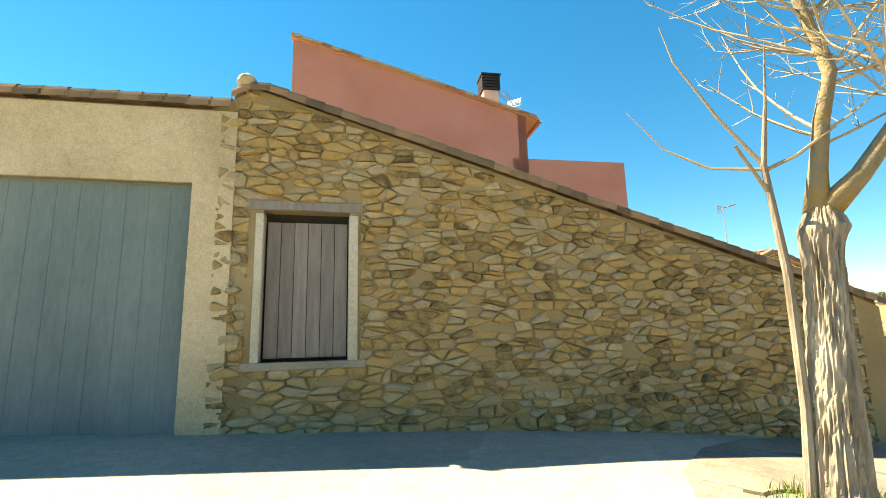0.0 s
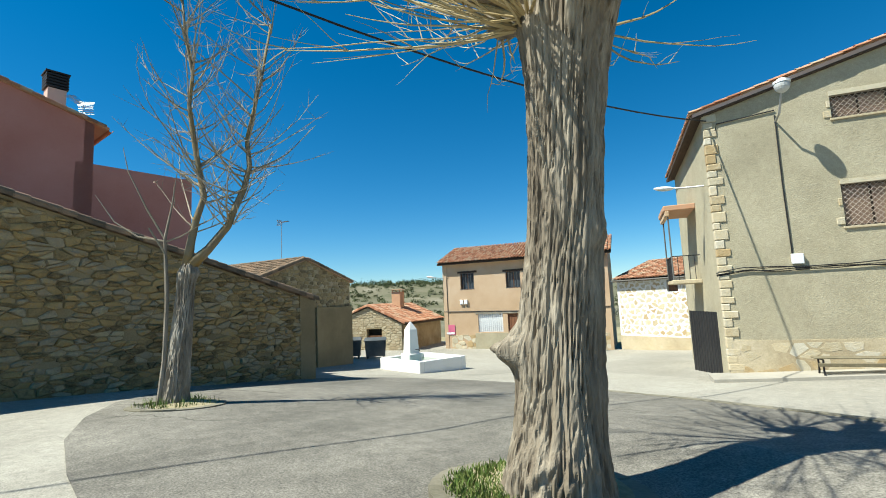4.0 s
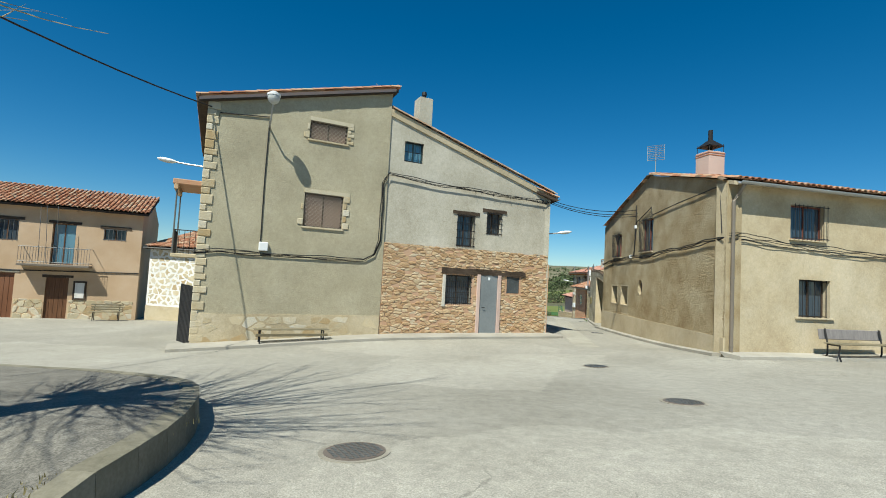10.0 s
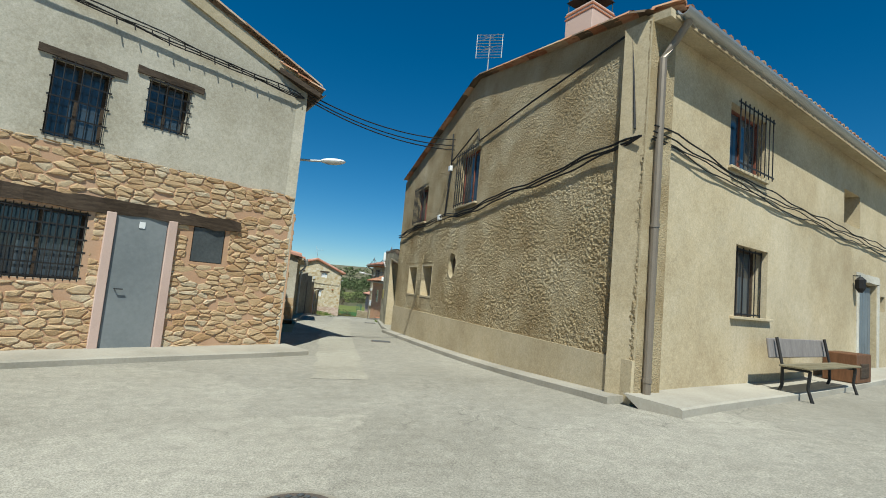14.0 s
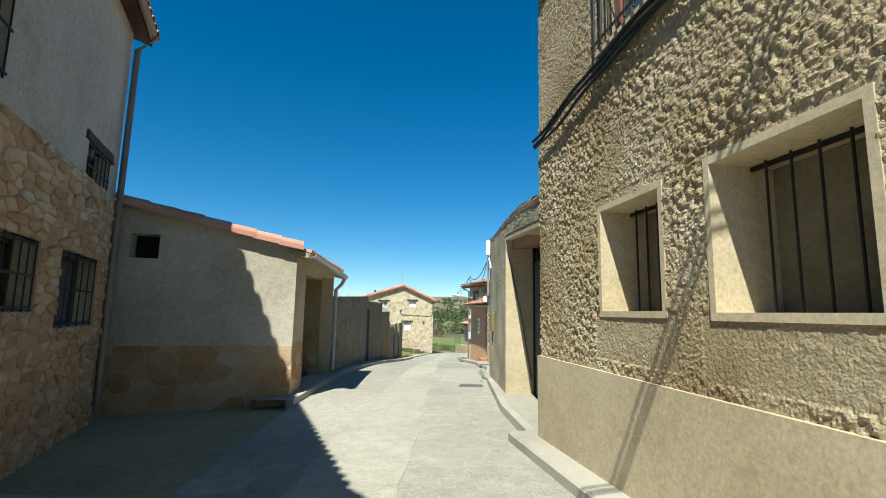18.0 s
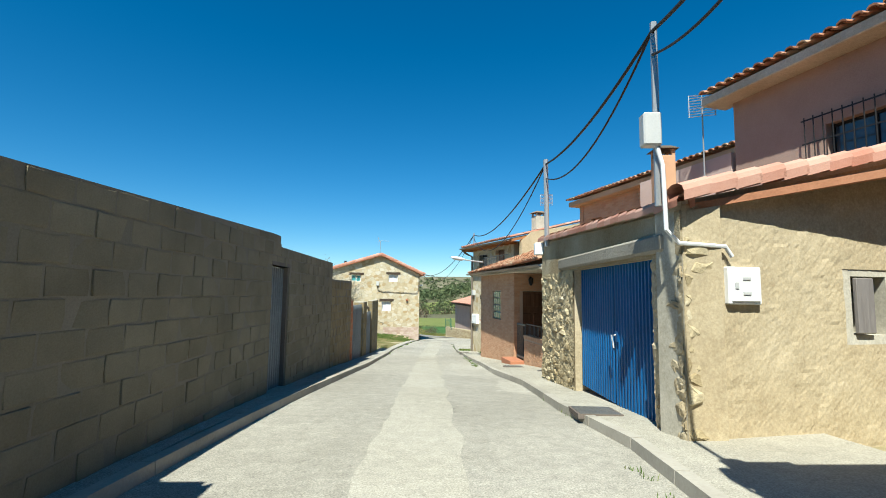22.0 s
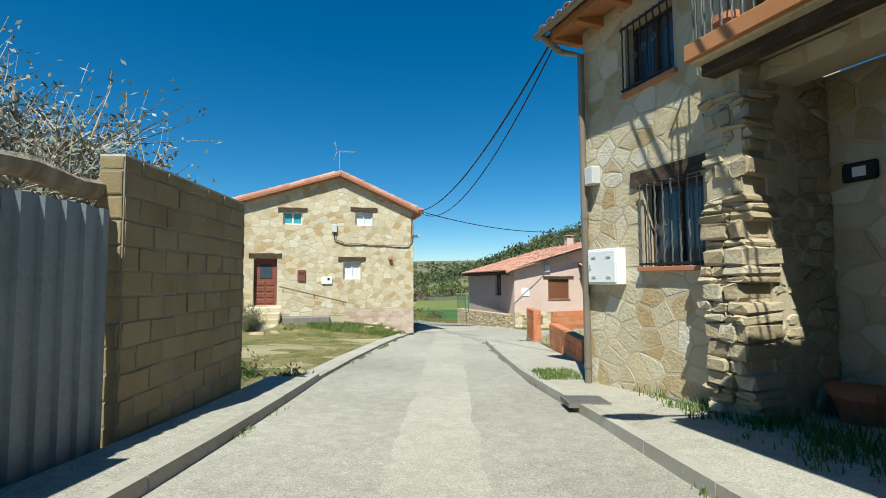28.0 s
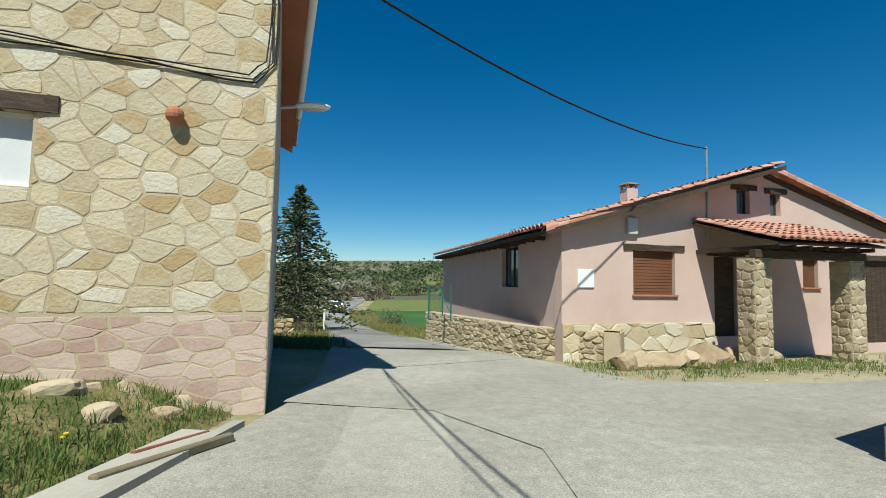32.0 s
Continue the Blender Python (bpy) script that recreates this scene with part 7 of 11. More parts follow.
    for k in range(9):
        part("rafter", boxed(-0.2 + k * 0.6, -0.08 + k * 0.6, -0.48, 0.1, 2.62, 2.76, F=F), "orange_paint", h)
    tiles(F, -0.4, L + 0.8, -0.55, 2.83, 4.2, 4.05, h, "tile_pink", seed=31, singles=30)
    gutter((F @ Vector((-0.4, -0.62, 2.8)), F @ Vector((L + 0.6, -0.62, 2.76))), 0.07, h, "brown_metal")
    downpipe([F @ Vector((-0.25, -0.6, 2.72)), F @ Vector((-0.2, -0.3, 2.5)), F @ Vector((0.06, -0.1, 2.35)), F @ Vector((0.06, -0.09, -2.85))], 0.055, h, "brown_metal")
    m = meter_box(F, 0.2, 0.85, -1.3, -0.78, "white double electricity meter cabinet on stone", 2)
    c = thing("junction_box", (F @ Vector((0.3, 0, 0.2)))[:], "small pale cable box beside a downpipe", "junction box")
    part("body", bevelled(0.16, 0.36, -0.16, 0, 0.22, 0.5, F, 0.015), "grey_plastic", c)
    nb = thing("house_plaque", (FR_ @ Vector((3.2, 0, -0.2)))[:], "small dark plaque with a pale bar", "plaque")
    part("plate", bevelled(3.02, 3.34, -0.045, -0.015, -0.22, -0.02, FR_, 0.02), "iron", nb)
    part("bar", boxed(3.12, 3.24, -0.052, -0.043, -0.17, -0.07, F=FR_), "white_plastic", nb)
    ff = thing("flower_pot", (F @ Vector((2.85, -0.4, 1.16)))[:], "terracotta pot on the balcony", "flower pot", "terracotta pots")
    for nm, c, r in (("pot", (2.85, -0.4, 1.16), 0.13),):
        part(nm, tubed([c, (c[0], c[1], c[2] + 0.24)], [r * 0.75, r * 1.1], 12, F), "terracotta", ff)
        part("rim", tubed([(c[0], c[1], c[2] + 0.2), (c[0], c[1], c[2] + 0.27)], r * 1.2, 12, F), "terracotta", ff)
    f2 = thing("flower_pot", (F @ Vector((3.3, 0.6, -2.75)))[:], "large terracotta pot by the entrance", "flower pot", "terracotta pots")
    part("pot", tubed([(3.3, 0.6, g(9.6, 61) + 0.1), (3.3, 0.6, -2.3)], [0.17, 0.27], 14, F), "terracotta", f2)
    part("rim", tubed([(3.3, 0.6, -2.34), (3.3, 0.6, -2.26)], 0.29, 14, F), "terracotta", f2)
    return F


FH = house_ten()
chimney((3.2, 2.2, 3.4), 0.5, 0.9, "render_cream", "pale chimney with a flat cowl on the stone house", "slab", F=FH)
antenna((FH @ Vector((4.6, 1.8, 3.3)))[:], 1.6, "grid television aerial on a mast above the roofs", "grid", -1.7, 1.0)


def stone_house():
    P, Q = (-2.6, 75.6), (4.5, 77.83)
    F, L = facing(P, Q), span(P, Q)
    h = thing("house", (*Q, g(*Q)), "two-storey gabled house faced in pale fitted limestone", "house")
    top = [(0, 2.12), (4.06, 3.42), (L, 1.9)]
    ho = [(0.48, 1.43, -2.32, -0.3), (1.65, 2.45, 1.2, 1.75), (4.76, 5.54, 1.22, 1.85), (4.24, 5.01, -1.22, -0.41)]
    part("wall", wall(F, 0, L, -4.2, top, ho, 0.4), "mortar", h)
    part("wall", wall(facing(Q, (Q[0] - 2.7, Q[1] + 8.6)), 0, 9, -4.8, 1.9, [(3, 3.9, 0.9, 1.7)], 0.35), "render_cream", h)
    part("wall", wall(facing((P[0] - 2.7, P[1] + 8.6), P), 0, 9, -4.2, 2.1, [], 0.35), "render_cream", h)
    hx = [(a - 0.02, b + 0.02, c, d + 0.2) for a, b, c, d in ho]
    lay(stones(0, L, -2.55, [(s, z - 0.04) for s, z in top], hx, 0.3, 0.23, 91, 0.55, course=False, drop=0.07), F, "paving", h, 0.008, 0.006, 9, 300, (6, 0), edge=0.0066)
    lay(stones(2.5, L, -4.1, -2.58, [], 0.31, 0.16, 92, 0.5, drop=0.08), F, "paving_pink", h, 0.008, 0.004, 9, 100, (6, -3), edge=0.007)
    for w, gm in ((ho[1], "glass_teal"), (ho[2], "glass"), (ho[3], "glass")):
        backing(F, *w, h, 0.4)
        window(F, *w, h, 0.12, "white", "shutter_white" if gm == "glass" else gm, 2, False, "white framed window")
        lintel(F, w[0] - 0.22, w[1] + 0.22, w[3] + 0.0, w[3] + 0.19, h)
    lintel(F, 0.28, 1.62, -0.28, -0.08, h)
    d = part("door", bevelled(0.5, 1.41, 0.22, 0.28, -2.32, -0.3, F, 0.01), "wood_red", h, "reddish panelled wooden front door")
    for k in range(2):
        for r in range(4):
            part("door_panel", bevelled(0.6 + k * 0.38, 0.92 + k * 0.38, 0.2, 0.24, -2.25 + r * 0.26, -2.05 + r * 0.26, F, 0.02), "wood_red", d)
    part("door_window", boxed(0.72, 1.2, 0.2, 0.235, -1.15, -0.55, F=F), "glass", d)
    # steps, parapet with handrail, letter box
    st = part("steps", bevelled(0.3, 1.7, -0.9, 0.0, -3.2, -2.36, F, 0.03), "paving", h, "worn pale stone doorstep")
    for y0, y1, z1, s0, s1 in ((-1.3, -0.9, -2.56, 0.2, 1.68), (-1.7, -1.3, -2.78, 0.05, 1.66), (-2.1, -1.7, -2.98, -0.15, 1.6)):
        part("step", bevelled(s0, s1, y0, y1, -3.5, z1, F, 0.035), "paving", st)
    pr = part("parapet", wall(F @ Matrix.Translation((0, -0.95, 0)), 1.7, 4.25, -3.6, [(1.7, -1.75), (4.25, -2.35)], [], 0.2), "mortar", h)
    lay(stones(1.7, 4.25, -2.75, [(1.7, -1.76), (4.25, -2.36)], [], 0.3, 0.23, 93, 0.5, course=False), F @ Matrix.Translation((0, -0.95, 0)), "paving", h, 0.008, 0.012, 9, 60, (3, -2), edge=0.009)
    hr = part("handrail", tubed([(1.6, -0.9, -1.5), (4.35, -0.9, -2.2)], 0.03, 8, F), "wood_bench", h, "sloping wooden handrail")
    for s in (1.75, 3.0, 4.2):
        part("rail_post", tubed([(s, -0.9, -1.56 - 0.26 * (s - 1.75)), (s, -0.9, -1.8 - 0.24 * (s - 1.75))], 0.015, 5, F), "iron", hr)
    part("slab", bevelled(1.75, 3.65, -1.25, -0.92, -3.4, -2.76, F, 0.03), "wood_grey", h, "weathered grey slab along the parapet foot")
    part("wall", bevelled(-2.3, 0.2, -0.9, -0.55, -3.6, -1.75, F, 0.03), "mortar", h)
    lay(stones(-2.3, 0.2, -3.3, -1.78, [], 0.3, 0.23, 94, 0.5, course=False), F @ Matrix.Translation((0, -0.9, 0)), "paving", h, 0.008, 0.012, 9, 60, edge=0.009)
    lb = thing("letter_box", (F @ Vector((2.4, 0, -1.2)))[:], "reddish wooden letter box on the stone wall", "letter box")
    part("body", bevelled(2.28, 2.62, -0.08, 0, -1.28, -0.8, F, 0.015), "wood_red", lb)
    part("flap", bevelled(2.33, 2.57, -0.095, -0.08, -0.98, -0.9, F, 0.005), "wood_dark", lb)
    mb = thing("meter_box", (F @ Vector((3.5, 0, -1.4)))[:], "small white utility box on the stone wall", "meter box")
    part("body", bevelled(3.3, 3.75, -0.07, 0, -1.42, -1.1, F, 0.012), "white_plastic", mb)
    part("dial", boxed(3.55, 3.65, -0.08, -0.07, -1.25, -1.15, F=F), "iron", mb)
    cb = thing("junction_box", (F @ Vector((3.8, 0, 1.0)))[:], "grey cable box on the stone front", "junction box")
    part("body", bevelled(3.72, 3.95, -0.12, 0, 0.88, 1.25, F, 0.02), "grey_plastic", cb)
    bl = thing("wall_pot", (F @ Vector((6.35, -0.02, -0.3)))[:], "small terracotta wall ornament", "ornament")
    bm = bmesh.new()
    bmesh.ops.create_uvsphere(bm, u_segments=12, v_segments=8, radius=0.1)
    bmesh.ops.transform(bm, matrix=F @ Matrix.Translation((6.35, -0.09, -0.3)), verts=bm.verts)
    part("bowl", bm, "terracotta", bl)
    # roof
    SL = facing((P[0] - 2.7, P[1] + 8.6), P)
    SR = facing(Q, (Q[0] - 2.7, Q[1] + 8.6))
    for FS_, half, z0, z1 in ((SL, 4.06, 2.2, 3.52), (SR, L - 4.06, 1.98, 3.52)):
        part("roof_board", slab(FS_, -0.3, 9.3, -0.35, z0 - 0.1, half + 0.02, z1), "terracotta", h)
        tiles(FS_, -0.35, 9.3, -0.4, z0 - 0.05, half + 0.02, z1 + 0.05, h, "tile_pink", seed=33, singles=0)
    ridge_tiles(F, [(-0.35, 2.16), (4.06, 3.58), (L + 0.35, 1.95)], h, "tile_pink", 0.13, 26, -0.2)
    for pts in (((-0.3, -0.32, 2.02), (4.06, -0.32, 3.42)), ((4.06, -0.32, 3.42), (L + 0.3, -0.32, 1.82))):
        (a, y, za), (b, _, zb) = pts
        bm = bmesh.new()
        hexa(bm, [F @ Vector(c) for c in ((a, y, za), (b, y, zb), (b, 0.1, zb), (a, 0.1, za))], [F @ Vector(c) for c in ((a, y, za + 0.1), (b, y, zb + 0.1), (b, 0.1, zb + 0.1), (a, 0.1, za + 0.1))])
        part("verge_board", bm, "terracotta", h)
    gutter((F @ Vector((L + 0.42, -0.3, 1.86)), F @ Vector((L + 0.42, 6, 1.86))), 0.07, h, "white_plastic")
    gutter((F @ Vector((-0.42, -0.3, 2.06)), F @ Vector((-0.42, 6, 2.06))), 0.07, h, "white_plastic")
    return F, L


FT, LT = stone_house()
antenna((FT @ Vector((4.06, 0.6, 3.5)))[:], 1.25, "small television aerial on the ridge of the stone house", size=0.85, yaw=0.35, mat="white", fan=2.0)
chimney((1.2, 1.5, 2.4), 0.25, 0.25, "terracotta", "short dark flue on the tiled roof", "pot", F=FT)
street_lamp((3.73, 80.3, 0.86), (0.85, 0.5), "street lamp on the shaded side of the stone house", 0.34)


def pink_house():
    P, Q = (9.8, 84.03), (22.45, 87.02)
    R = (7.24, 98.6)
    F, L = facing(P, Q), span(P, Q)
    FS_, LS_ = facing(R, P), span(R, P)
    h = thing("house", (*P, g(*P)), "single-storey pink rendered house with a tiled porch", "house")
    top = [(0, -0.78), (6.6, 1.12), (L, -0.85)]
    ho = [(2.12, 3.45, -2.45, -1.27), (5.6, 6.08, -0.1, 0.6), (6.82, 7.22, -0.1, 0.55), (4.75, 5.6, -3.6, -1.35), (8.0, 8.6, -2.2, -1.35), (9.3, 12.35, -3.9, -1.32)]
    part("wall", wall(F, 0, L, -4.6, top, ho, 0.35), "render_rose", h)
    sw = [(LS_ - 4.72, LS_ - 3.1, -2.35, -1.0)]
    part("wall", wall(FS_, 0, LS_, -6.0, -0.75, sw, 0.35), "render_rose", h)
    part("plinth", wall(F @ Matrix.Translation((0, -0.05, 0)), 0, 4.7, -4.4, -3.2, [], 0.06), "mortar", h)
    lay(stones(0, 4.7, -4.3, -3.2, [], 0.55, 0.36, 95, course=False), F @ Matrix.Translation((0, -0.05, 0)), "paving", h, 0.012, 0.02, 9, 40)
    for w in ho[1:3]:
        backing(F, *w, h), window(F, *w, h, 0.15, "wood_dark", "glass", 1)
        lintel(F, w[0] - 0.2, w[1] + 0.25, w[3], w[3] + 0.16, h)
    for w in (ho[0], ho[4]):
        part("shutter", boxed(w[0], w[1], 0.12, 0.16, w[2], w[3], F=F), "shutter_brown", h, "brown roller shutter")
        for k in range(14):
            zz = w[2] + (w[3] - w[2]) * k / 14
            part("slat", boxed(w[0] + 0.01, w[1] - 0.01, 0.105, 0.12, zz, zz + (w[3] - w[2]) / 14 - 0.012, F=F), "shutter_brown", h)
        lintel(F, w[0] - 0.3, w[1] + 0.3, w[3], w[3] + 0.17, h)
        sill(F, w[0] - 0.05, w[1] + 0.05, w[2], h, "terracotta")
    w = sw[0]
    backing(FS_, *w, h), window(FS_, *w, h, 0.15, "wood_dark", "glass", 2)
    lintel(FS_, w[0] - 0.25, w[1] + 0.25, w[3], w[3] + 0.16, h)
    part("door", bevelled(4.77, 5.58, 0.15, 0.2, -3.6, -1.37, F, 0.01), "wood_dark", h)
    lintel(F, 4.5, 5.85, -1.35, -1.18, h)
    gd = part("garage_door", boxed(9.3, 12.35, 0.12, 0.16, -3.9, -1.32, F=F), "wood_dark", h, "dark brown plank garage door")
    for k in range(15):
        part("plank", boxed(9.32 + k * 0.202, 9.51 + k * 0.202, 0.1, 0.13, -3.88, -1.34, F=F), "wood_dark", gd)
    lintel(F, 9.1, 12.55, -1.32, -1.16, h)
    # porch: two stone pillars, a beam and a small tiled roof
    for s in (3.95, 6.97):
        part("porch_pillar", boxed(s, s + 0.5, -2.0, -1.5, -4.1, -1.5, F=F), "mortar", h)
        for FQ, n0 in ((F @ Matrix.Translation((s, -2.0, 0)), 96), (F @ Matrix.Translation((s, -1.5, 0)) @ Matrix.Rotation(radians(-90), 4, "Z"), 97)):
            lay(stones(0, 0.5, -4.0, -1.52, [], 0.26, 0.2, n0 + int(s)), FQ, "rubble_dun", h, 0.01, 0.025, 9, 40, name="pillar_stone")
    part("porch_beam", bevelled(3.95, 7.5, -2.05, -1.85, -1.5, -1.3, F, 0.015), "wood_dark", h)
    for k in range(7):
        part("porch_rafter", boxed(4.15 + k * 0.5, 4.25 + k * 0.5, -2.4, 0.0, -1.3, -1.2, F=F), "wood_dark", h)
    part("porch_board", slab(F, 4.05, 7.45, -2.5, -1.15, 0.0, -0.42, 0.06), "wood_dark", h)
    tiles(F, 4.0, 7.5, -2.55, -1.1, 0.0, -0.38, h, "tile_pink", seed=35, singles=28)
    # roof
    SR_ = facing(Q, (Q[0] - 2.6, Q[1] + 14.5))
    for f_, s0, s1, half, z0, z1 in ((FS_, 0.0, LS_ + 0.35, 6.62, -0.85, 1.22), (SR_, -0.35, 14.5, 6.7, -0.92, 1.22)):
        part("roof_board", slab(f_, s0, s1, -0.55, z0, half, z1), "wood_dark", h)
        tiles(f_, s0, s1, -0.6, z0 + 0.05, half, z1 + 0.06, h, "tile_pink", seed=36, singles=0, pitch=0.26)
    ridge_tiles(F, [(-0.6, -0.82), (6.6, 1.26), (L + 0.6, -0.88)], h, "tile_pink", 0.13, 46, -0.2)
    for k in range(20):
        part("eave_bracket", boxed(k * 0.72, k * 0.72 + 0.1, -0.5, 0.0, -1.0, -0.88, F=FS_), "wood_dark", h)
    # retaining wall of the terrace
    for a, b, zt in (((6.3, 90.5), (9.3, 84.7), -3.38), ((9.3, 84.7), (11.1, 83.5), -3.36), ((11.1, 83.5), (11.6, 84.6), -3.36)):
        t_ = thing("retaining_wall", (*a, g(*a)), "low dry-stone retaining wall round the terrace", "wall", "terrace walls")
        f_, l_ = facing(a, b), span(a, b)
        part("core", boxed(0, l_, 0.03, 0.4, -5.4, zt, F=f_), "mortar", t_)
        lay(stones(0, l_, -5.2, zt, [], 0.28, 0.14, int(a[0] * 9), 0.55, drop=0.12), f_ @ Matrix.Translation((0, 0.03, 0)), "rubble_dun", t_, 0.010, 0.032, 9, 110, edge=0.018)
    nt = thing("wall_sign", (F @ Vector((0.7, 0, -2.0)))[:], "blank white square panel on the pink wall", "sign")
    part("panel", bevelled(0.44, 0.92, -0.04, 0, -2.28, -1.81, F, 0.008), "white_plastic", nt)
    cb = thing("junction_box", (F @ Vector((2.0, 0, -0.8)))[:], "small pale cable box on the pink gable", "junction box")
    part("body", bevelled(1.9, 2.2, -0.12, 0, -0.85, -0.4, F, 0.015), "grey_plastic", cb)
    return F, L


FPH, LPH = pink_house()
chimney((6.3, 5.8, 0.7), 0.5, 1.0, "render_rose", "pink chimney with a flat cowl", "slab", F=FPH)
pm = thing("cable_mast", (FPH @ Vector((4.55, 0.05, -0.1)))[:], "thin pale cable mast on the pink gable", "mast")
part("pole", tubed([(4.55, -0.03, -0.9), (4.55, -0.03, 1.75)], 0.035, 8, FPH), "zinc", pm)


def hollow_wall(p, q, z0, z1, label, n=60):
    h = thing("brick_wall", (*p, z0), label, "wall", "unfinished hollow brick walls")
    F, L = facing(p, q), span(p, q)
    part("core", boxed(0.0, L, 0.01, 0.23, z0, z1 - 0.01, F=F), "mortar_red", h)
    for FF_ in (F, F @ Matrix.Translation((L, 0.24, 0)) @ Matrix.Rotation(math.pi, 4, "Z")):
        lay(rows_of(0, L, z0, z1, [], 0.4, 0.2, 99), FF_, "hollow_brick", h, 0.004, 0.009, 3, n, name="brick", edge=0.006)
    FE = F @ Matrix.Translation((0, 0.24, 0)) @ Matrix.Rotation(radians(-90), 4, "Z")
    for FX_ in (FE, F @ Matrix.Translation((L, 0, 0)) @ Matrix.Rotation(radians(90), 4, "Z")):
        lay(rows_of(0, 0.24, z0, z1, [], 0.12, 0.2, 98), FX_, "hollow_brick", h, 0.006, 0.01, 3, 20, name="brick", edge=0.006)
    part("footing", boxed(-0.03, L + 0.03, -0.03, 0.27, z0 - 0.4, z0 + 0.06, F=F), "stucco_grey", h)
    part("coping", boxed(0, L, 0.0, 0.24, z1, z1 + 0.015, F=F), "hollow_brick", h)
    return h


hollow_wall((9.32, 69.8), (9.32, 66.0), -3.3, -2.53, "low unfinished wall of red hollow bricks")
hollow_wall((9.15, 73.5), (9.19, 72.08), -3.4, -2.32, "end of an unfinished red hollow brick wall")
hollow_wall((10.6, 75.95), (15.3, 78.4), -3.42, -2.63, "unfinished red hollow brick wall round a yard")
hollow_wall((15.45, 78.1), (18.4, 69.0), -3.42, -2.62, "long low red hollow brick wall")


# ---- round the square: barn, pink house, houses behind ----
def barn():
    P, Q = (-3.0, -10.9), (-11.45, 5.7)
    F, L = facing(P, Q), span(P, Q)
    h = thing("barn", (*Q, g(*Q)), "old rubble stone barn with a weathered plank door", "barn")
    top = [(0, 4.9), (5.6, 4.98), (6.25, 5.4), (L, 1.72)]
    ho = [(6.45, 7.78, 1.0, 3.36), (-0.5, 5.4, -1.0, 3.74)]
    part("wall", wall(F, 0, L, -1.8, top, [(6.45, 7.78, 1.0, 3.36), (0.2, 5.4, -1.9, 3.74)], 0.5), "mortar_brown", h)
    part("render_face", wall(F @ Matrix.Translation((0, -0.05, 0)), 0, 6.0, -1.5, [(0, 4.85), (6.0, 4.95)], [(0.2, 5.4, -1.6, 3.74)], 0.06), "render_ochre", h, "smooth ochre render round the garage door")
    cells = stones(5.75, L - 0.6, -1.5, [(5.75, 4.9), (6.25, 5.3), (L - 0.6, 1.85)], [(6.25, 7.95, 0.9, 3.5)], 0.27, 0.125, 101, 0.6, drop=0.22)
    lay(cells, F, "rubble_ochre", h, 0.006, 0.06, 3, 300, (10, 2), edge=0.02, skip=0.05)
    part("corner_render", wall(F @ Matrix.Translation((0, -0.04, 0)), L - 0.65, L, -1.6, [(L - 0.65, 1.95), (L, 1.7)], [], 0.06), "mortar_brown", h)
    gd = part("garage_door", boxed(0.2, 5.4, 0.1, 0.15, -1.0, 3.74, F=F), "garage_grey", h, "large weathered blue-grey garage door")
    for k in range(17):
        part("panel", boxed(0.205 + k * 0.305, 0.505 + k * 0.305, 0.092, 0.11, -1.0, 3.7, F=F), "garage_grey", gd)
    for k in range(6):
        part("plank", boxed(6.5 + k * 0.21, 6.7 + k * 0.21, 0.18 + 0.01 * (k % 2), 0.22, 1.05, 3.2, F=F), "wood_grey", h)
    part("door_jamb", bevelled(6.34, 6.46, -0.04, 0.3, 0.9, 3.3, F, 0.01), "render_cream", h)
    part("door_jamb", bevelled(7.77, 7.92, -0.04, 0.3, 0.9, 3.3, F, 0.01), "render_cream", h)
    part("sill", bevelled(6.2, 8.05, -0.06, 0.3, 0.88, 1.0, F, 0.015), "stucco_grey", h)
    lintel(F, 6.2, 8.1, 3.36, 3.5, h, "wood_grey")
    backing(F, 6.45, 7.78, 1.0, 3.36, h, 0.3)
    # right end and roof
    F2 = facing(Q, (Q[0] - 7, Q[1] - 1.2))
    part("wall", wall(F2, 0, 7.1, -1.9, 1.72, [], 0.4), "stucco_grey", h)
    rng = random.Random(6)
    ridge_tiles(F, [(5.9, 5.25), (6.25, 5.46), (L + 0.15, 1.8)], h, "tile_old", 0.13, 44, 0.0)
    ridge_tiles(F, [(0, 4.98), (5.9, 5.08)], h, "tile_old", 0.13, 18, 0.0)
    bm = bmesh.new()
    hexa(bm, [F @ Vector(c) for c in ((6.2, 0.05, 5.25), (L, 0.05, 1.6), (L, 6, 1.6), (6.2, 6, 5.25))], [F @ Vector(c) for c in ((6.2, 0.05, 5.36), (L, 0.05, 1.72), (L, 6, 1.72), (6.2, 6, 5.36))])
    part("roof", bm, "tile_old", h)
    bm = bmesh.new()
    bmesh.ops.create_icosphere(bm, subdivisions=2, radius=0.16)
    bmesh.ops.transform(bm, matrix=F @ Matrix.Translation((6.1, 0.0, 5.5)), verts=bm.verts)
    part("ridge_stone", bm, "rubble", h)
    return F


FBN = barn()


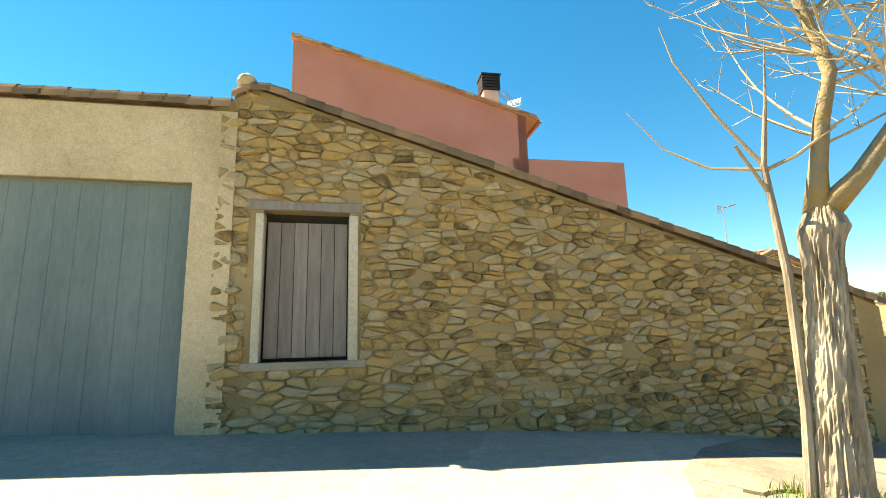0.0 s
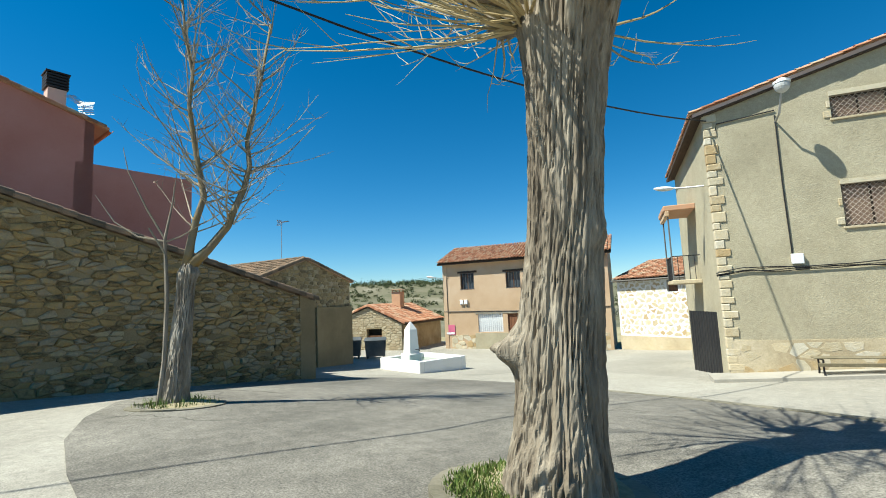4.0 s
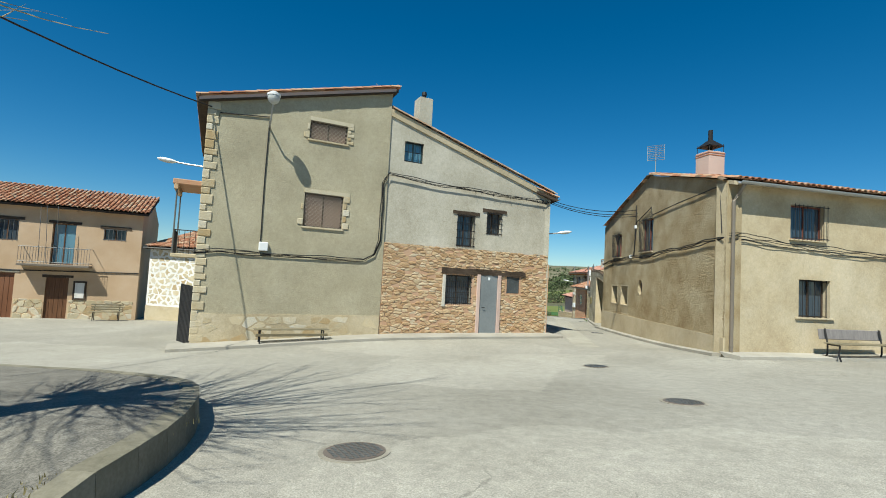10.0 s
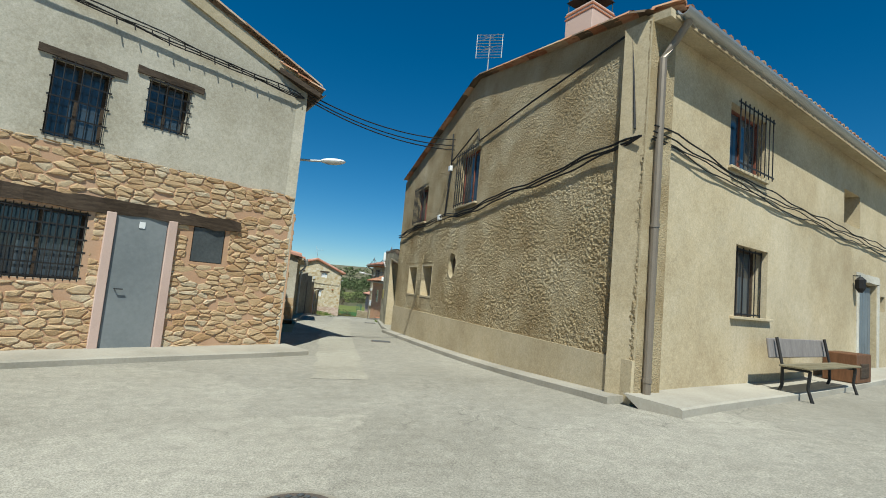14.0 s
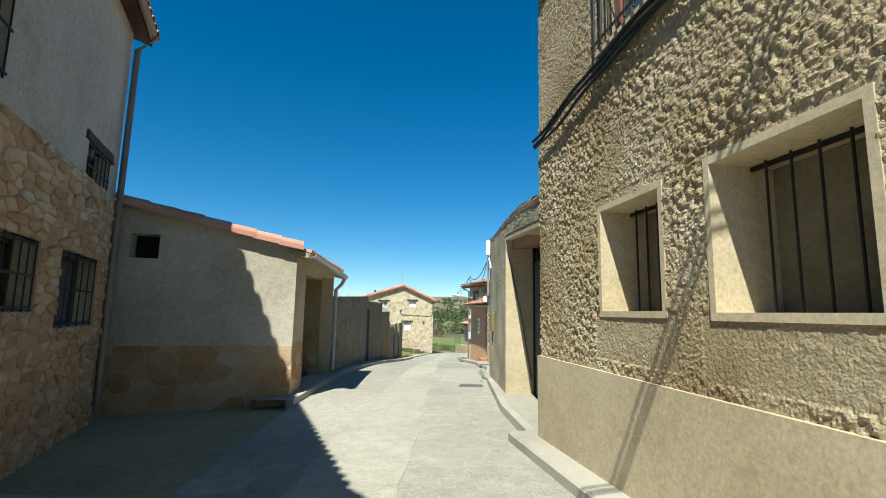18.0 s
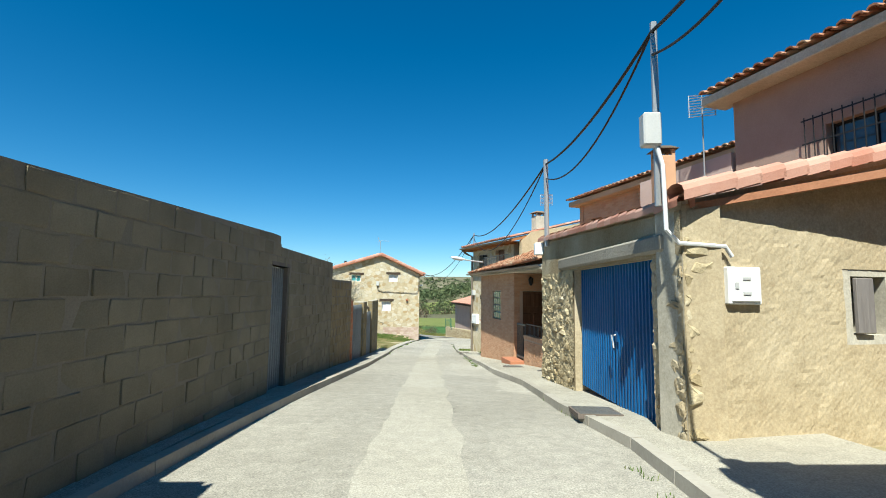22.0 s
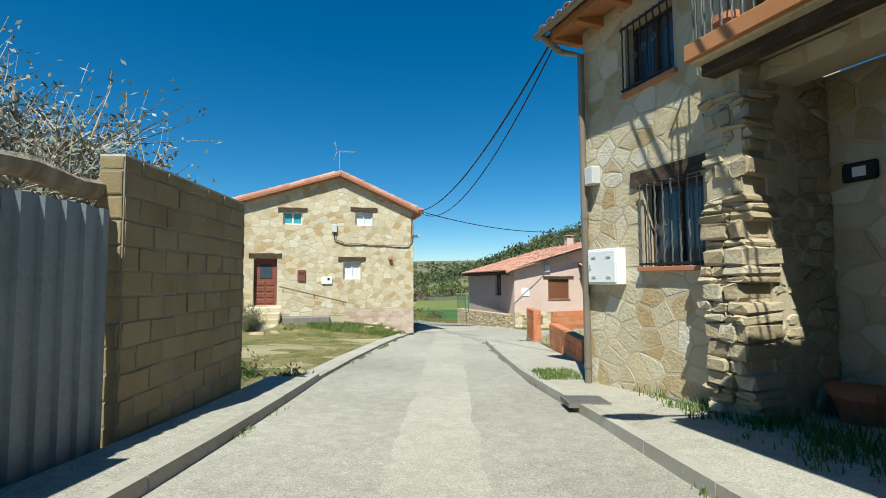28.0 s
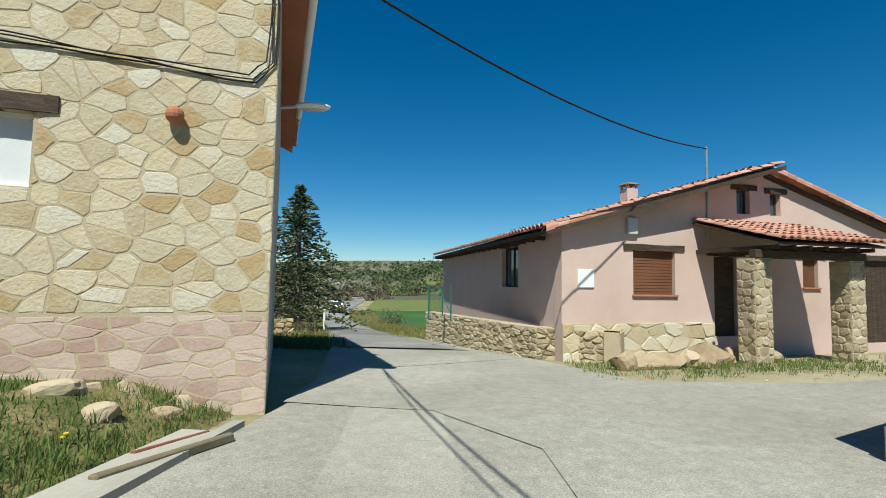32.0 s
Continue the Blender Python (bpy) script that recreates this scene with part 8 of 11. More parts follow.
def tall_pink():
    P, Q = (-11.9, -8.55), (-16.47, 1.75)
    F, L = facing(P, Q), span(P, Q)
    h = thing("house", (*Q, -1.0), "tall pink rendered house behind the stone barn", "house")
    part("wall", wall(F, 0, 7.75, -1.5, [(0, 10.95), (7.75, 8.62)], [], 0.4), "render_pink", h)
    part("wall", wall(F, 7.2, L, -1.5, 7.12, [], 0.4), "render_pink", h)
    part("wall", wall(facing((P[0] - 8, P[1] - 3.2), P), 0, 8.6, -1.5, 8.8, [], 0.3), "render_white", h)
    part("wall", wall(facing((F @ Vector((7.75, 0, 0)))[:2], (F @ Vector((7.75, 8, 0)))[:2]), 0, 8, 5, 8.7, [], 0.3), "render_pink", h)
    part("wall", wall(facing(Q, (Q[0] - 8, Q[1] - 3.2)), 0, 8, -2, 7.1, [], 0.3), "render_pink", h)
    ridge_tiles(F, [(-0.05, 11.0), (8.1, 8.6)], h, "tile", 0.1, 26, -0.05)
    bm = bmesh.new()
    hexa(bm, [F @ Vector(c) for c in ((-0.05, -0.08, 10.9), (8.2, -0.08, 8.5), (8.2, 8, 8.5), (-0.05, 8, 10.9))], [F @ Vector(c) for c in ((-0.05, -0.08, 11.0), (8.2, -0.08, 8.6), (8.2, 8, 8.6), (-0.05, 8, 11.0))])
    part("roof", bm, "tile", h)
    gutter((F @ Vector((8.25, -0.1, 8.5)), F @ Vector((8.25, 6, 8.5))), 0.08, h, "terracotta")
    return F


FPK = tall_pink()
chimney((6.72, 0.8, 8.9), 0.55, 0.95, "render_rose", "pink chimney with a black louvred cowl", "louvre", F=FPK)
antenna((FPK @ Vector((7.6, 0.9, 8.7)))[:], 0.9, "television aerial leaning on the pink roof", size=1.1, yaw=-0.3)


def small_house(name, P, Q, top, low, mat, label, depth=6, holes=(), roof="tile", stone=None):
    F, L = facing(P, Q), span(P, Q)
    h = thing(name, (*Q, low), label, "house")
    part("wall", wall(F, 0, L, low - 0.8, top, holes, 0.35), mat, h)
    a, b = F @ Vector((0, depth, 0)), F @ Vector((L, depth, 0))
    part("wall", wall(facing(a[:2], P), 0, depth, low - 0.8, top[0][1], [], 0.3), mat, h)
    part("wall", wall(facing(Q, b[:2]), 0, depth, low - 0.8, top[-1][1], [], 0.3), mat, h)
    for w in holes:
        backing(F, *w, h)
    if stone:
        lay(stones(0, L, low - 0.3, [(s, z - 0.03) for s, z in top], [(w[0] - 0.05, w[1] + 0.05, w[2], w[3] + 0.1) for w in holes], 0.34, 0.2, int(P[0] * 3) % 99, 0.48), F, stone, h, 0.013, 0.03, 4, 60, edge=0.025)
    return F, L, h


# gabled outbuilding beyond the barn
FN2, LN2, n2 = small_house("outbuilding", (-17.2, 3.8), (-21.4, 10.0), [(0, 2.6), (3.9, 4.05), (7.49, 2.95)], -1.6, "stucco", "brown gabled stone outbuilding with old roof tiles", 7, stone="rubble")
ridge_tiles(FN2, [(-0.2, 2.65), (3.9, 4.12), (7.7, 2.95)], n2, "tile_old", 0.13, 22, -0.05)
for sgn, s0, s1, za, zb in ((0, -0.2, 3.9, 2.62, 4.1), (1, 3.9, 7.7, 4.1, 2.95)):
    bm = bmesh.new()
    hexa(bm, [FN2 @ Vector(c) for c in ((s0, -0.1, za - 0.1), (s1, -0.1, zb - 0.1), (s1, 7, zb - 0.1), (s0, 7, za - 0.1))], [FN2 @ Vector(c) for c in ((s0, -0.1, za), (s1, -0.1, zb), (s1, 7, zb), (s0, 7, za))])
    part("roof", bm, "tile", n2)
part("lower_wall", boxed(4.6, 7.5, -0.15, 0.0, -2.6, 1.5, F=FN2), "mortar_brown", n2)
tiles(facing((FN2 @ Vector((-0.2, 7, 0)))[:2], (FN2 @ Vector((-0.2, 0, 0)))[:2]), 0, 7, 0, 2.65, 4.1, 4.14, n2, "tile_old", seed=44)
tiles(facing((FN2 @ Vector((7.7, 0, 0)))[:2], (FN2 @ Vector((7.7, 7, 0)))[:2]), 0, 7, 0, 2.98, 3.8, 4.14, n2, "tile_old", seed=45)
antenna((FN2 @ Vector((4.2, 2.0, 3.9)))[:], 2.4, "thin television aerial on a tall mast", size=0.7, yaw=0.5)

# stone hut with a chimney
HP, HQ = (-30.81, 12.75), (-27.38, 15.77)
HA, HZ0, HZ1, HZ2 = 1.74, 0.79, 1.45, 0.09
FHU, LHU, hu = small_house("hut", HP, HQ, [(0, HZ0), (HA, HZ1), (span(HP, HQ), HZ2)], -2.00, "stucco", "small stone hut with a red tiled roof", 8, [(HA - 0.2, HA + 1.1, -2.00 - 0.1, HZ2 - 0.4)], stone="rubble_dun")
part("door", boxed(HA - 0.15, HA + 1.05, 0.15, 0.2, -2.00 - 0.1, HZ2 - 0.9, F=FHU), "wood_door", hu, "weathered plank door")
ridge_tiles(FHU, [(-0.3, HZ0 + 0.0), (HA, HZ1 + 0.08), (LHU + 0.3, HZ2 + 0.0)], hu, "tile", 0.13, 18, -0.05)
for f_, half, z0 in ((facing((FHU @ Vector((LHU, -0.1, 0)))[:2], (FHU @ Vector((LHU, 8, 0)))[:2]), LHU - HA, HZ2), (facing((FHU @ Vector((0, 8, 0)))[:2], (FHU @ Vector((0, -0.1, 0)))[:2]), HA, HZ0)):
    part("roof_board", slab(f_, 0, 8.1, -0.3, z0 - 0.05, half, HZ1 + 0.02), "wood_dark", hu)
    tiles(f_, 0, 8.1, -0.35, z0, half, HZ1 + 0.08, hu, "tile", seed=43, rough=0.03)
chimney((HA + 0.5, 4.2, HZ1 - 0.4), 0.8, 1.5, "brick", "square brick chimney with a flat dark cowl", "slab", F=FHU)


def balcony_house():
    P, Q = (-26.4, 18.9), (-17.2, 26.7)
    F, L = facing(P, Q), span(P, Q)
    h = thing("house", (*Q, g(*Q)), "two-storey salmon rendered house with an iron balcony", "house")
    k = L / 700.0
    S = lambda c: (c - 100) * k
    ho = [(S(182), S(245), 2.35, 3.6), (S(387), S(450), 2.3, 3.5), (S(540), S(605), 1.05, 3.45), (S(685), S(752), 2.65, 3.35), (S(255), S(365), -0.83, 0.5), (S(386), S(452), -2.2, 0.45), (S(535), S(598), -2.3, 0.27)]
    part("wall", wall(F, 0, L, -3.0, 4.4, ho, 0.4), "render_salmon", h)
    part("wall", wall(facing(Q, (Q[0] - 5, Q[1] + 5.8)), 0, 7.7, -3, [(0, 4.4), (3.8, 5.85), (7.7, 4.4)], [], 0.3), "render_salmon", h)
    part("wall", wall(facing((P[0] - 5, P[1] + 5.8), P), 0, 7.7, -3, 4.4, [], 0.3), "render_salmon", h)
    for w in ho[:4]:
        backing(F, *w, h, 0.4), window(F, *w, h, 0.2, "wood_door", "glass_blue" if w is ho[2] else "glass", 2, w is not ho[2])
        lintel(F, w[0] - 0.2, w[1] + 0.25, w[3], w[3] + 0.16, h)
        if w is not ho[2]:
            grille(F, *w, h, 6, -0.01, 0.012, "iron_grey", 2)
    sh = part("shutter", boxed(*ho[4][:2], 0.1, 0.14, *ho[4][2:], F=F), "shutter_white", h, "white barred garage window")
    for s in np.linspace(ho[4][0] + 0.1, ho[4][1] - 0.1, 12):
        part("bar", tubed([(s, 0.03, ho[4][2]), (s, 0.03, ho[4][3])], 0.012, 5, F), "white_plastic", sh)
    part("panel", bevelled(S(240), S(384), -0.03, 0.05, -2.2, -0.9, F, 0.01), "render_green", h, "grey-green cement panel under the window")
    for w, mt in ((ho[5], "shutter_brown"), (ho[6], "wood_door")):
        d = part("door", boxed(w[0], w[1], 0.12, 0.17, w[2], w[3], F=F), mt, h, "brown wooden door")
        for j in range(5):
            a = w[0] + (w[1] - w[0]) * j / 5
            part("plank", boxed(a + 0.01, a + (w[1] - w[0]) / 5 - 0.01, 0.1, 0.13, w[2], w[3] - 0.02, F=F), mt, d)
    lintel(F, S(525), S(610), 0.27, 0.42, h)
    lintel(F, S(245), S(465), 0.5, 0.62, h, "stucco_grey")
    for a, b in ((S(130), S(240)), (S(455), S(533)), (S(602), S(790))):
        lay(stones(a, b, -2.6, -1.0, [], 0.5, 0.36, int(a * 9), course=False), F, "paving", h, 0.01, 0.02, 4, 25)
    bal = part("balcony", bevelled(S(465), S(660), -0.75, 0.1, 0.9, 1.04, F, 0.02), "brown_metal", h, "thin balcony slab with an iron rail")
    for z in (1.15, 2.0):
        part("rail", tubed([(S(467), 0, z), (S(467), -0.7, z), (S(658), -0.7, z), (S(658), 0, z)], 0.02, 6, F), "iron_grey", bal)
    for j in range(26):
        s = S(467) + (S(658) - S(467)) * j / 25
        part("baluster", tubed([(s, -0.7, 1.04), (s, -0.7, 2.0)], 0.01, 5, F), "iron_grey", bal)
    for s, e in ((S(520), 0.5), (S(540), 0.9), (S(570), 1.1)):
        part("awning_pole", tubed([(s, -0.7, 1.1), (s - 0.15 * e, -0.75, 4.2 + 0.2 * e)], 0.015, 5, F), "iron_grey", bal)
    part("cornice", bevelled(-0.25, L + 0.25, -0.3, 0.1, 4.3, 4.42, F, 0.01), "render_salmon", h)
    part("roof_board", slab(F, -0.3, L + 0.3, -0.4, 4.4, 3.9, 5.9), "wood_dark", h)
    tiles(F, -0.35, L + 0.35, -0.45, 4.46, 3.9, 5.98, h, "tile", seed=47, singles=54)
    nb = thing("notice_board", (F @ Vector((S(630), 0, -0.5)))[:], "framed notice board beside the front door", "notice board")
    part("frame", bevelled(S(612), S(650), -0.06, 0, -1.0, 0.1, F, 0.012), "wood_dark", nb)
    part("sheet", boxed(S(618), S(644), -0.068, -0.06, -0.9, -0.0, F=F), "curtain", nb)
    sg = thing("wall_sign", (F @ Vector((S(125), 0, -1)))[:], "pink panel on the wall with two pale bars", "sign")
    part("panel", bevelled(S(105), S(148), -0.04, 0, -1.0, -0.25, F, 0.008), "pink_panel", sg)
    part("bar", boxed(S(108), S(145), -0.05, -0.04, -0.95, -0.8, F=F), "white_plastic", sg)
    for s in (S(185), S(205)):
        mb = thing("meter_box", (F @ Vector((s, 0, 1.4)))[:], "small white utility box on the front", "meter box")
        part("body", bevelled(s - 0.13, s + 0.13, -0.12, 0, 1.25, 1.6, F, 0.015), "white_plastic", mb)
        part("lid", bevelled(s - 0.11, s + 0.11, -0.13, -0.12, 1.28, 1.57, F, 0.005), "white_plastic", mb)
    cable([F @ Vector((0, -0.03, 0.75)), F @ Vector((3, -0.03, 0.7)), F @ Vector((6, -0.04, 0.62)), F @ Vector((L, -0.03, 0.72))], 0.03, "black cable along the salmon front")
    cable([F @ Vector((0.3, -0.03, 0.7)), F @ Vector((0.3, -0.03, 3.2)), F @ Vector((0.5, -0.03, 3.4))], 0.02)
    street_lamp((F @ Vector((0.1, 0, 3.3)))[:], (-0.3, -0.95), "street lamp on the corner of the salmon house", 0.8)
    return F, L


FBH, LBH = balcony_house()


def bench(at, yaw, w, label, back=True, board=False):
    b = thing("bench", (*at, g(*at)), label, "bench", "benches of the square")
    R = Matrix.Translation((*at, g(*at) + 0.12)) @ Matrix.Rotation(yaw, 4, "Z")
    for k in range(4):
        part("seat_slat", bevelled(-w / 2, w / 2, -0.42 + k * 0.105, -0.33 + k * 0.105, 0.4, 0.435, R, 0.008), "wood_bench", b)
    if board:
        part("back_board", bevelled(-w / 2, w / 2, 0.03, 0.07, 0.52, 0.84, R @ Matrix.Rotation(radians(-8), 4, "X"), 0.012), "wood_grey", b, "broad grey weathered back board")
    for k in range(3 if back and not board else 0):
        part("back_slat", bevelled(-w / 2, w / 2, 0.0 + k * 0.03, 0.035 + k * 0.03, 0.5 + k * 0.13, 0.6 + k * 0.13, R, 0.008), "wood_bench", b)
    if not back:
        part("front_rail", bevelled(-w / 2 + 0.05, w / 2 - 0.05, -0.44, -0.405, 0.2, 0.29, R, 0.008), "wood_bench", b)
    for s in (-w / 2 + 0.18, w / 2 - 0.18):
        part("leg", tubed([(s, -0.42, -0.12), (s, -0.35, 0.1), (s, -0.38, 0.38)], 0.025, 6, R), "iron", b)
        part("leg", tubed([(s, 0.08, -0.12), (s, 0.0, 0.1), (s, 0.0, 0.4), (s, 0.09, 0.85)] if back else [(s, 0.04, -0.12), (s, -0.02, 0.1), (s, -0.02, 0.39)], 0.025, 6, R), "iron", b)
        part("stretcher", tubed([(s, -0.38, 0.37), (s, 0.0, 0.37)], 0.02, 6, R), "iron", b)
    return b


def on(F, s, y):
    return (F @ Vector((s, y, 0)))[:2]


bench(on(FBH, 10.7, -0.6), math.atan2(FBH[1][0], FBH[0][0]), 1.6, "slatted wooden bench before the salmon house")
bench(on(FA, 3.05, -0.5), math.atan2(FA[1][0], FA[0][0]), 2.4, "long low slatted bench without a back against the rendered house", False)
bench(on(FF, 4.3, -0.55), math.atan2(FF[1][0], FF[0][0]), 2.5, "weathered plank bench with iron legs by the corner house", True, True)


def white_house():
    P, Q = (-17.0, 27.2), (-8.6, 27.9)
    F, L = facing(P, Q), span(P, Q)
    h = thing("house", (*P, g(*P)), "low house of brown stones in bold white mortar", "house")
    ho = [(5.4, 8.2, -2.6, 0.1), (3.6, 4.3, 1.5, 2.2)]
    part("wall", wall(F, 0, L, -3, 2.35, ho, 0.4), "mortar_white", h)
    lay(stones(0.1, L, -1.2, 2.3, [(a - 0.1, b + 0.1, c, d + 0.1) for a, b, c, d in ho], 0.42, 0.34, 111, course=False), F, "paving", h, 0.05, 0.01, 4, 140, edge=0.01)
    part("plinth", wall(F @ Matrix.Translation((0, -0.03, 0)), 0, 5.4, -2.9, -1.25, [], 0.05), "render_ochre", h)
    part("gate", corrugated(F, 5.4, 8.2, -2.4, 0.1, 0.1, 0.15, 0.02), "black", h, "black metal garage door")
    backing(F, *ho[1], h), part("shutter", boxed(3.62, 4.28, 0.15, 0.2, 1.52, 2.18, F=F), "wood_door", h)
    part("roof_board", slab(F, -0.1, L, -0.3, 2.4, 4, 3.7), "wood_dark", h)
    tiles(F, -0.1, L, -0.35, 2.45, 4, 3.78, h, "tile", seed=48, singles=36)
    gutter((F @ Vector((-0.1, -0.42, 2.4)), F @ Vector((L, -0.42, 2.35))), 0.07, h, "zinc")
    return F


FWH = white_house()
# dark garden gate beside the long house
gg = thing("metal_gate", (-4.6, 17.6, g(-4.6, 17.6)), "dark sheet-metal gate beside the house", "gate")
FGG = facing((-5.6, 18.2), (-3.1, 16.5))
part("leaf", corrugated(FGG, 0, 2.9, -1.6, 0.75, 0.0, 0.2, 0.02), "black", gg)
# small covered balcony on the side of the long house
FBS = facing((A0[0] - 0.662 * 8.6, A0[1] + 0.749 * 8.6), A0)
bs = thing("balcony", (FBS @ Vector((4.0, -0.5, 1.9)))[:], "small roofed iron balcony on the side wall", "balcony")
part("slab", bevelled(3.0, 5.2, -1.0, 0, 1.75, 1.9, FBS, 0.02), "render_ochre", bs)
part("roof", bevelled(2.9, 5.3, -1.1, 0, 4.55, 4.75, FBS, 0.02), "tile", bs)
part("beam", bevelled(2.9, 5.3, -1.05, -0.9, 4.35, 4.55, FBS, 0.02), "render_salmon", bs)
for k in range(12):
    part("baluster", tubed([(3.05 + k * 0.19, -0.95, 1.9), (3.05 + k * 0.19, -0.95, 2.8)], 0.012, 5, FBS), "iron", bs)
    if k < 5:
        part("baluster", tubed([(5.15, -0.95 + k * 0.19, 1.9), (5.15, -0.95 + k * 0.19, 2.8)], 0.012, 5, FBS), "iron", bs)
part("rail", tubed([(3.05, -0.95, 2.8), (5.15, -0.95, 2.8), (5.15, 0, 2.8)], 0.02, 6, FBS), "iron", bs)
for s in (3.05, 5.15):
    part("post", tubed([(s, -0.95, 1.9), (s, -0.95, 4.4)], 0.03, 6, FBS), "iron_grey", bs)
street_lamp((FBS @ Vector((7.6, 0, 4.9)))[:], (-0.85, -0.35), "street lamp on the side of the rendered house", 1.0)


# ---- the square's furniture ----
def fountain():
    F = facing((-17.9, 10.5), (-14.55, 11.2))
    z = -1.78
    f = thing("fountain", (-16.2, 12.2, z), "whitewashed fountain with an obelisk and a square basin", "fountain")
    L, D = span((-17.9, 10.5), (-14.55, 11.2)), 2.9
    for a in ((0, L, 0, 0.28), (0, L, D - 0.28, D), (0, 0.28, 0.28, D - 0.28), (L - 0.28, L, 0.28, D - 0.28)):
        part("basin_wall", bevelled(*a, z - 0.5, z + 0.55, F, 0.02), "white", f)
    part("basin_floor", boxed(0.2, L - 0.2, 0.2, D - 0.2, z - 0.4, z + 0.15, F=F), "concrete", f)
    part("water", boxed(0.26, L - 0.26, 0.26, D - 0.26, z + 0.2, z + 0.34, F=F), "water", f, "greenish still water")
    part("plinth", bevelled(1.0, 1.8, 0.6, 1.4, z, z + 0.75, F, 0.03), "white", f)
    bm = bmesh.new()
    for (w0, z0, w1, z1) in ((0.29, 0.75, 0.23, 1.95), (0.23, 1.95, 0.02, 2.35)):
        hexa(bm, [F @ Vector((1.4 + a * w0, 1.0 + b * w0, z + z0)) for a, b in ((-1, -1), (1, -1), (1, 1), (-1, 1))], [F @ Vector((1.4 + a * w1, 1.0 + b * w1, z + z1)) for a, b in ((-1, -1), (1, -1), (1, 1), (-1, 1))])
    part("obelisk", bm, "white", f)
    part("spout", tubed([(1.8, 1.0, z + 0.95), (2.1, 1.0, z + 0.95), (2.12, 1.0, z + 0.88)], 0.025, 6, F), "iron", f)


fountain()


def dumpster(at, yaw, label, mat):
    d = thing("waste_container", (*at, g(*at)), label, "container", "waste containers")
    R = Matrix.Translation((*at, g(*at))) @ Matrix.Rotation(yaw, 4, "Z")
    bm = bmesh.new()
    hexa(bm, [R @ Vector(c) for c in ((-0.6, -0.45, 0.15), (0.6, -0.45, 0.15), (0.6, 0.45, 0.15), (-0.6, 0.45, 0.15))], [R @ Vector(c) for c in ((-0.68, -0.52, 1.15), (0.68, -0.52, 1.15), (0.68, 0.52, 1.15), (-0.68, 0.52, 1.15))])
    part("body", bm, mat, d)
    bm = bmesh.new()
    hexa(bm, [R @ Vector(c) for c in ((-0.72, -0.56, 1.15), (0.72, -0.56, 1.15), (0.72, 0.56, 1.15), (-0.72, 0.56, 1.15))], [R @ Vector(c) for c in ((-0.66, -0.3, 1.34), (0.66, -0.3, 1.34), (0.66, 0.5, 1.3), (-0.66, 0.5, 1.3))])
    part("lid", bm, mat, d)
    for sx in (-0.5, 0.5):
        for sy in (-0.35, 0.35):
            part("wheel", tubed([(sx - 0.03, sy, 0.08), (sx + 0.03, sy, 0.08)], 0.08, 10, R), "black", d)


dumpster((-24.4, 10.9), 1.2, "dark grey waste container beside the outbuilding", "sheet_dark")
dumpster((-23.6, 12.3), 1.2, "dark grey waste container near the hut", "sheet_dark")

# raised island under the big tree
RIM = [(5.95, 5.3), (5.75, 6.2), (5.3, 7.2), (4.7, 8.1), (3.7, 9.2), (2.6, 9.85), (1.2, 10.55), (-0.8, 11.05), (-3.2, 11.2), (-6.0, 11.1), (-9.5, 10.4), (-12.5, 8.6), (-12.2, 6.0), (-9.8, 2.6), (-6.6, 0.6), (-3.0, 0.2), (0.5, 0.9), (3.6, 2.0), (5.3, 3.2), (6.0, 4.4)]
RIM = [(xa + (xb - xa) * k, ya + (yb - ya) * k) for (xa, ya), (xb, yb) in zip(RIM, RIM[1:] + RIM[:1]) for k in (0.25, 0.75)]


def rim_up(x, y):
    front = float(np.interp(x, [-12, -7.5, -2, 1.5, 3.9, 5.0, 5.95], [6.3, 4.6, 4.9, 5.55, 5.7, 5.3, 4.9]))
    return 0.014 + min(1, max(0, (y - front) / 1.1)) * float(np.interp(x, [-9, -2, 1, 3, 4.7, 5.95], [0.0, 0.04, 0.13, 0.27, 0.34, 0.28]))


bm = bmesh.new()
cx, cy = -2.5, 7.6
rings = []
for k in range(9):
    t = 1 - k / 9
    rings.append([bm.verts.new((cx + (x - cx) * t, cy + (y - cy) * t, g(cx + (x - cx) * t, cy + (y - cy) * t) + rim_up(cx + (x - cx) * t, cy + (y - cy) * t))) for x, y in RIM])
for a, b in zip(rings, rings[1:]):
    for j in range(len(RIM)):
        bm.faces.new((a[j], a[(j + 1) % len(RIM)], b[(j + 1) % len(RIM)], b[j]))
bm.faces.new(rings[-1])
skirt = [bm.verts.new((x, y, g(x, y) - 0.3)) for x, y in RIM]
for j in range(len(RIM)):
    bm.faces.new((skirt[j], skirt[(j + 1) % len(RIM)], rings[0][(j + 1) % len(RIM)], rings[0][j]))
bmesh.ops.subdivide_edges(bm, edges=bm.edges[:], cuts=2, use_grid_fill=True)
island = structure("island", bm, "old_asphalt", "raised island of old grey asphalt in the square")
EDGE = RIM[-3:] + RIM[:17]
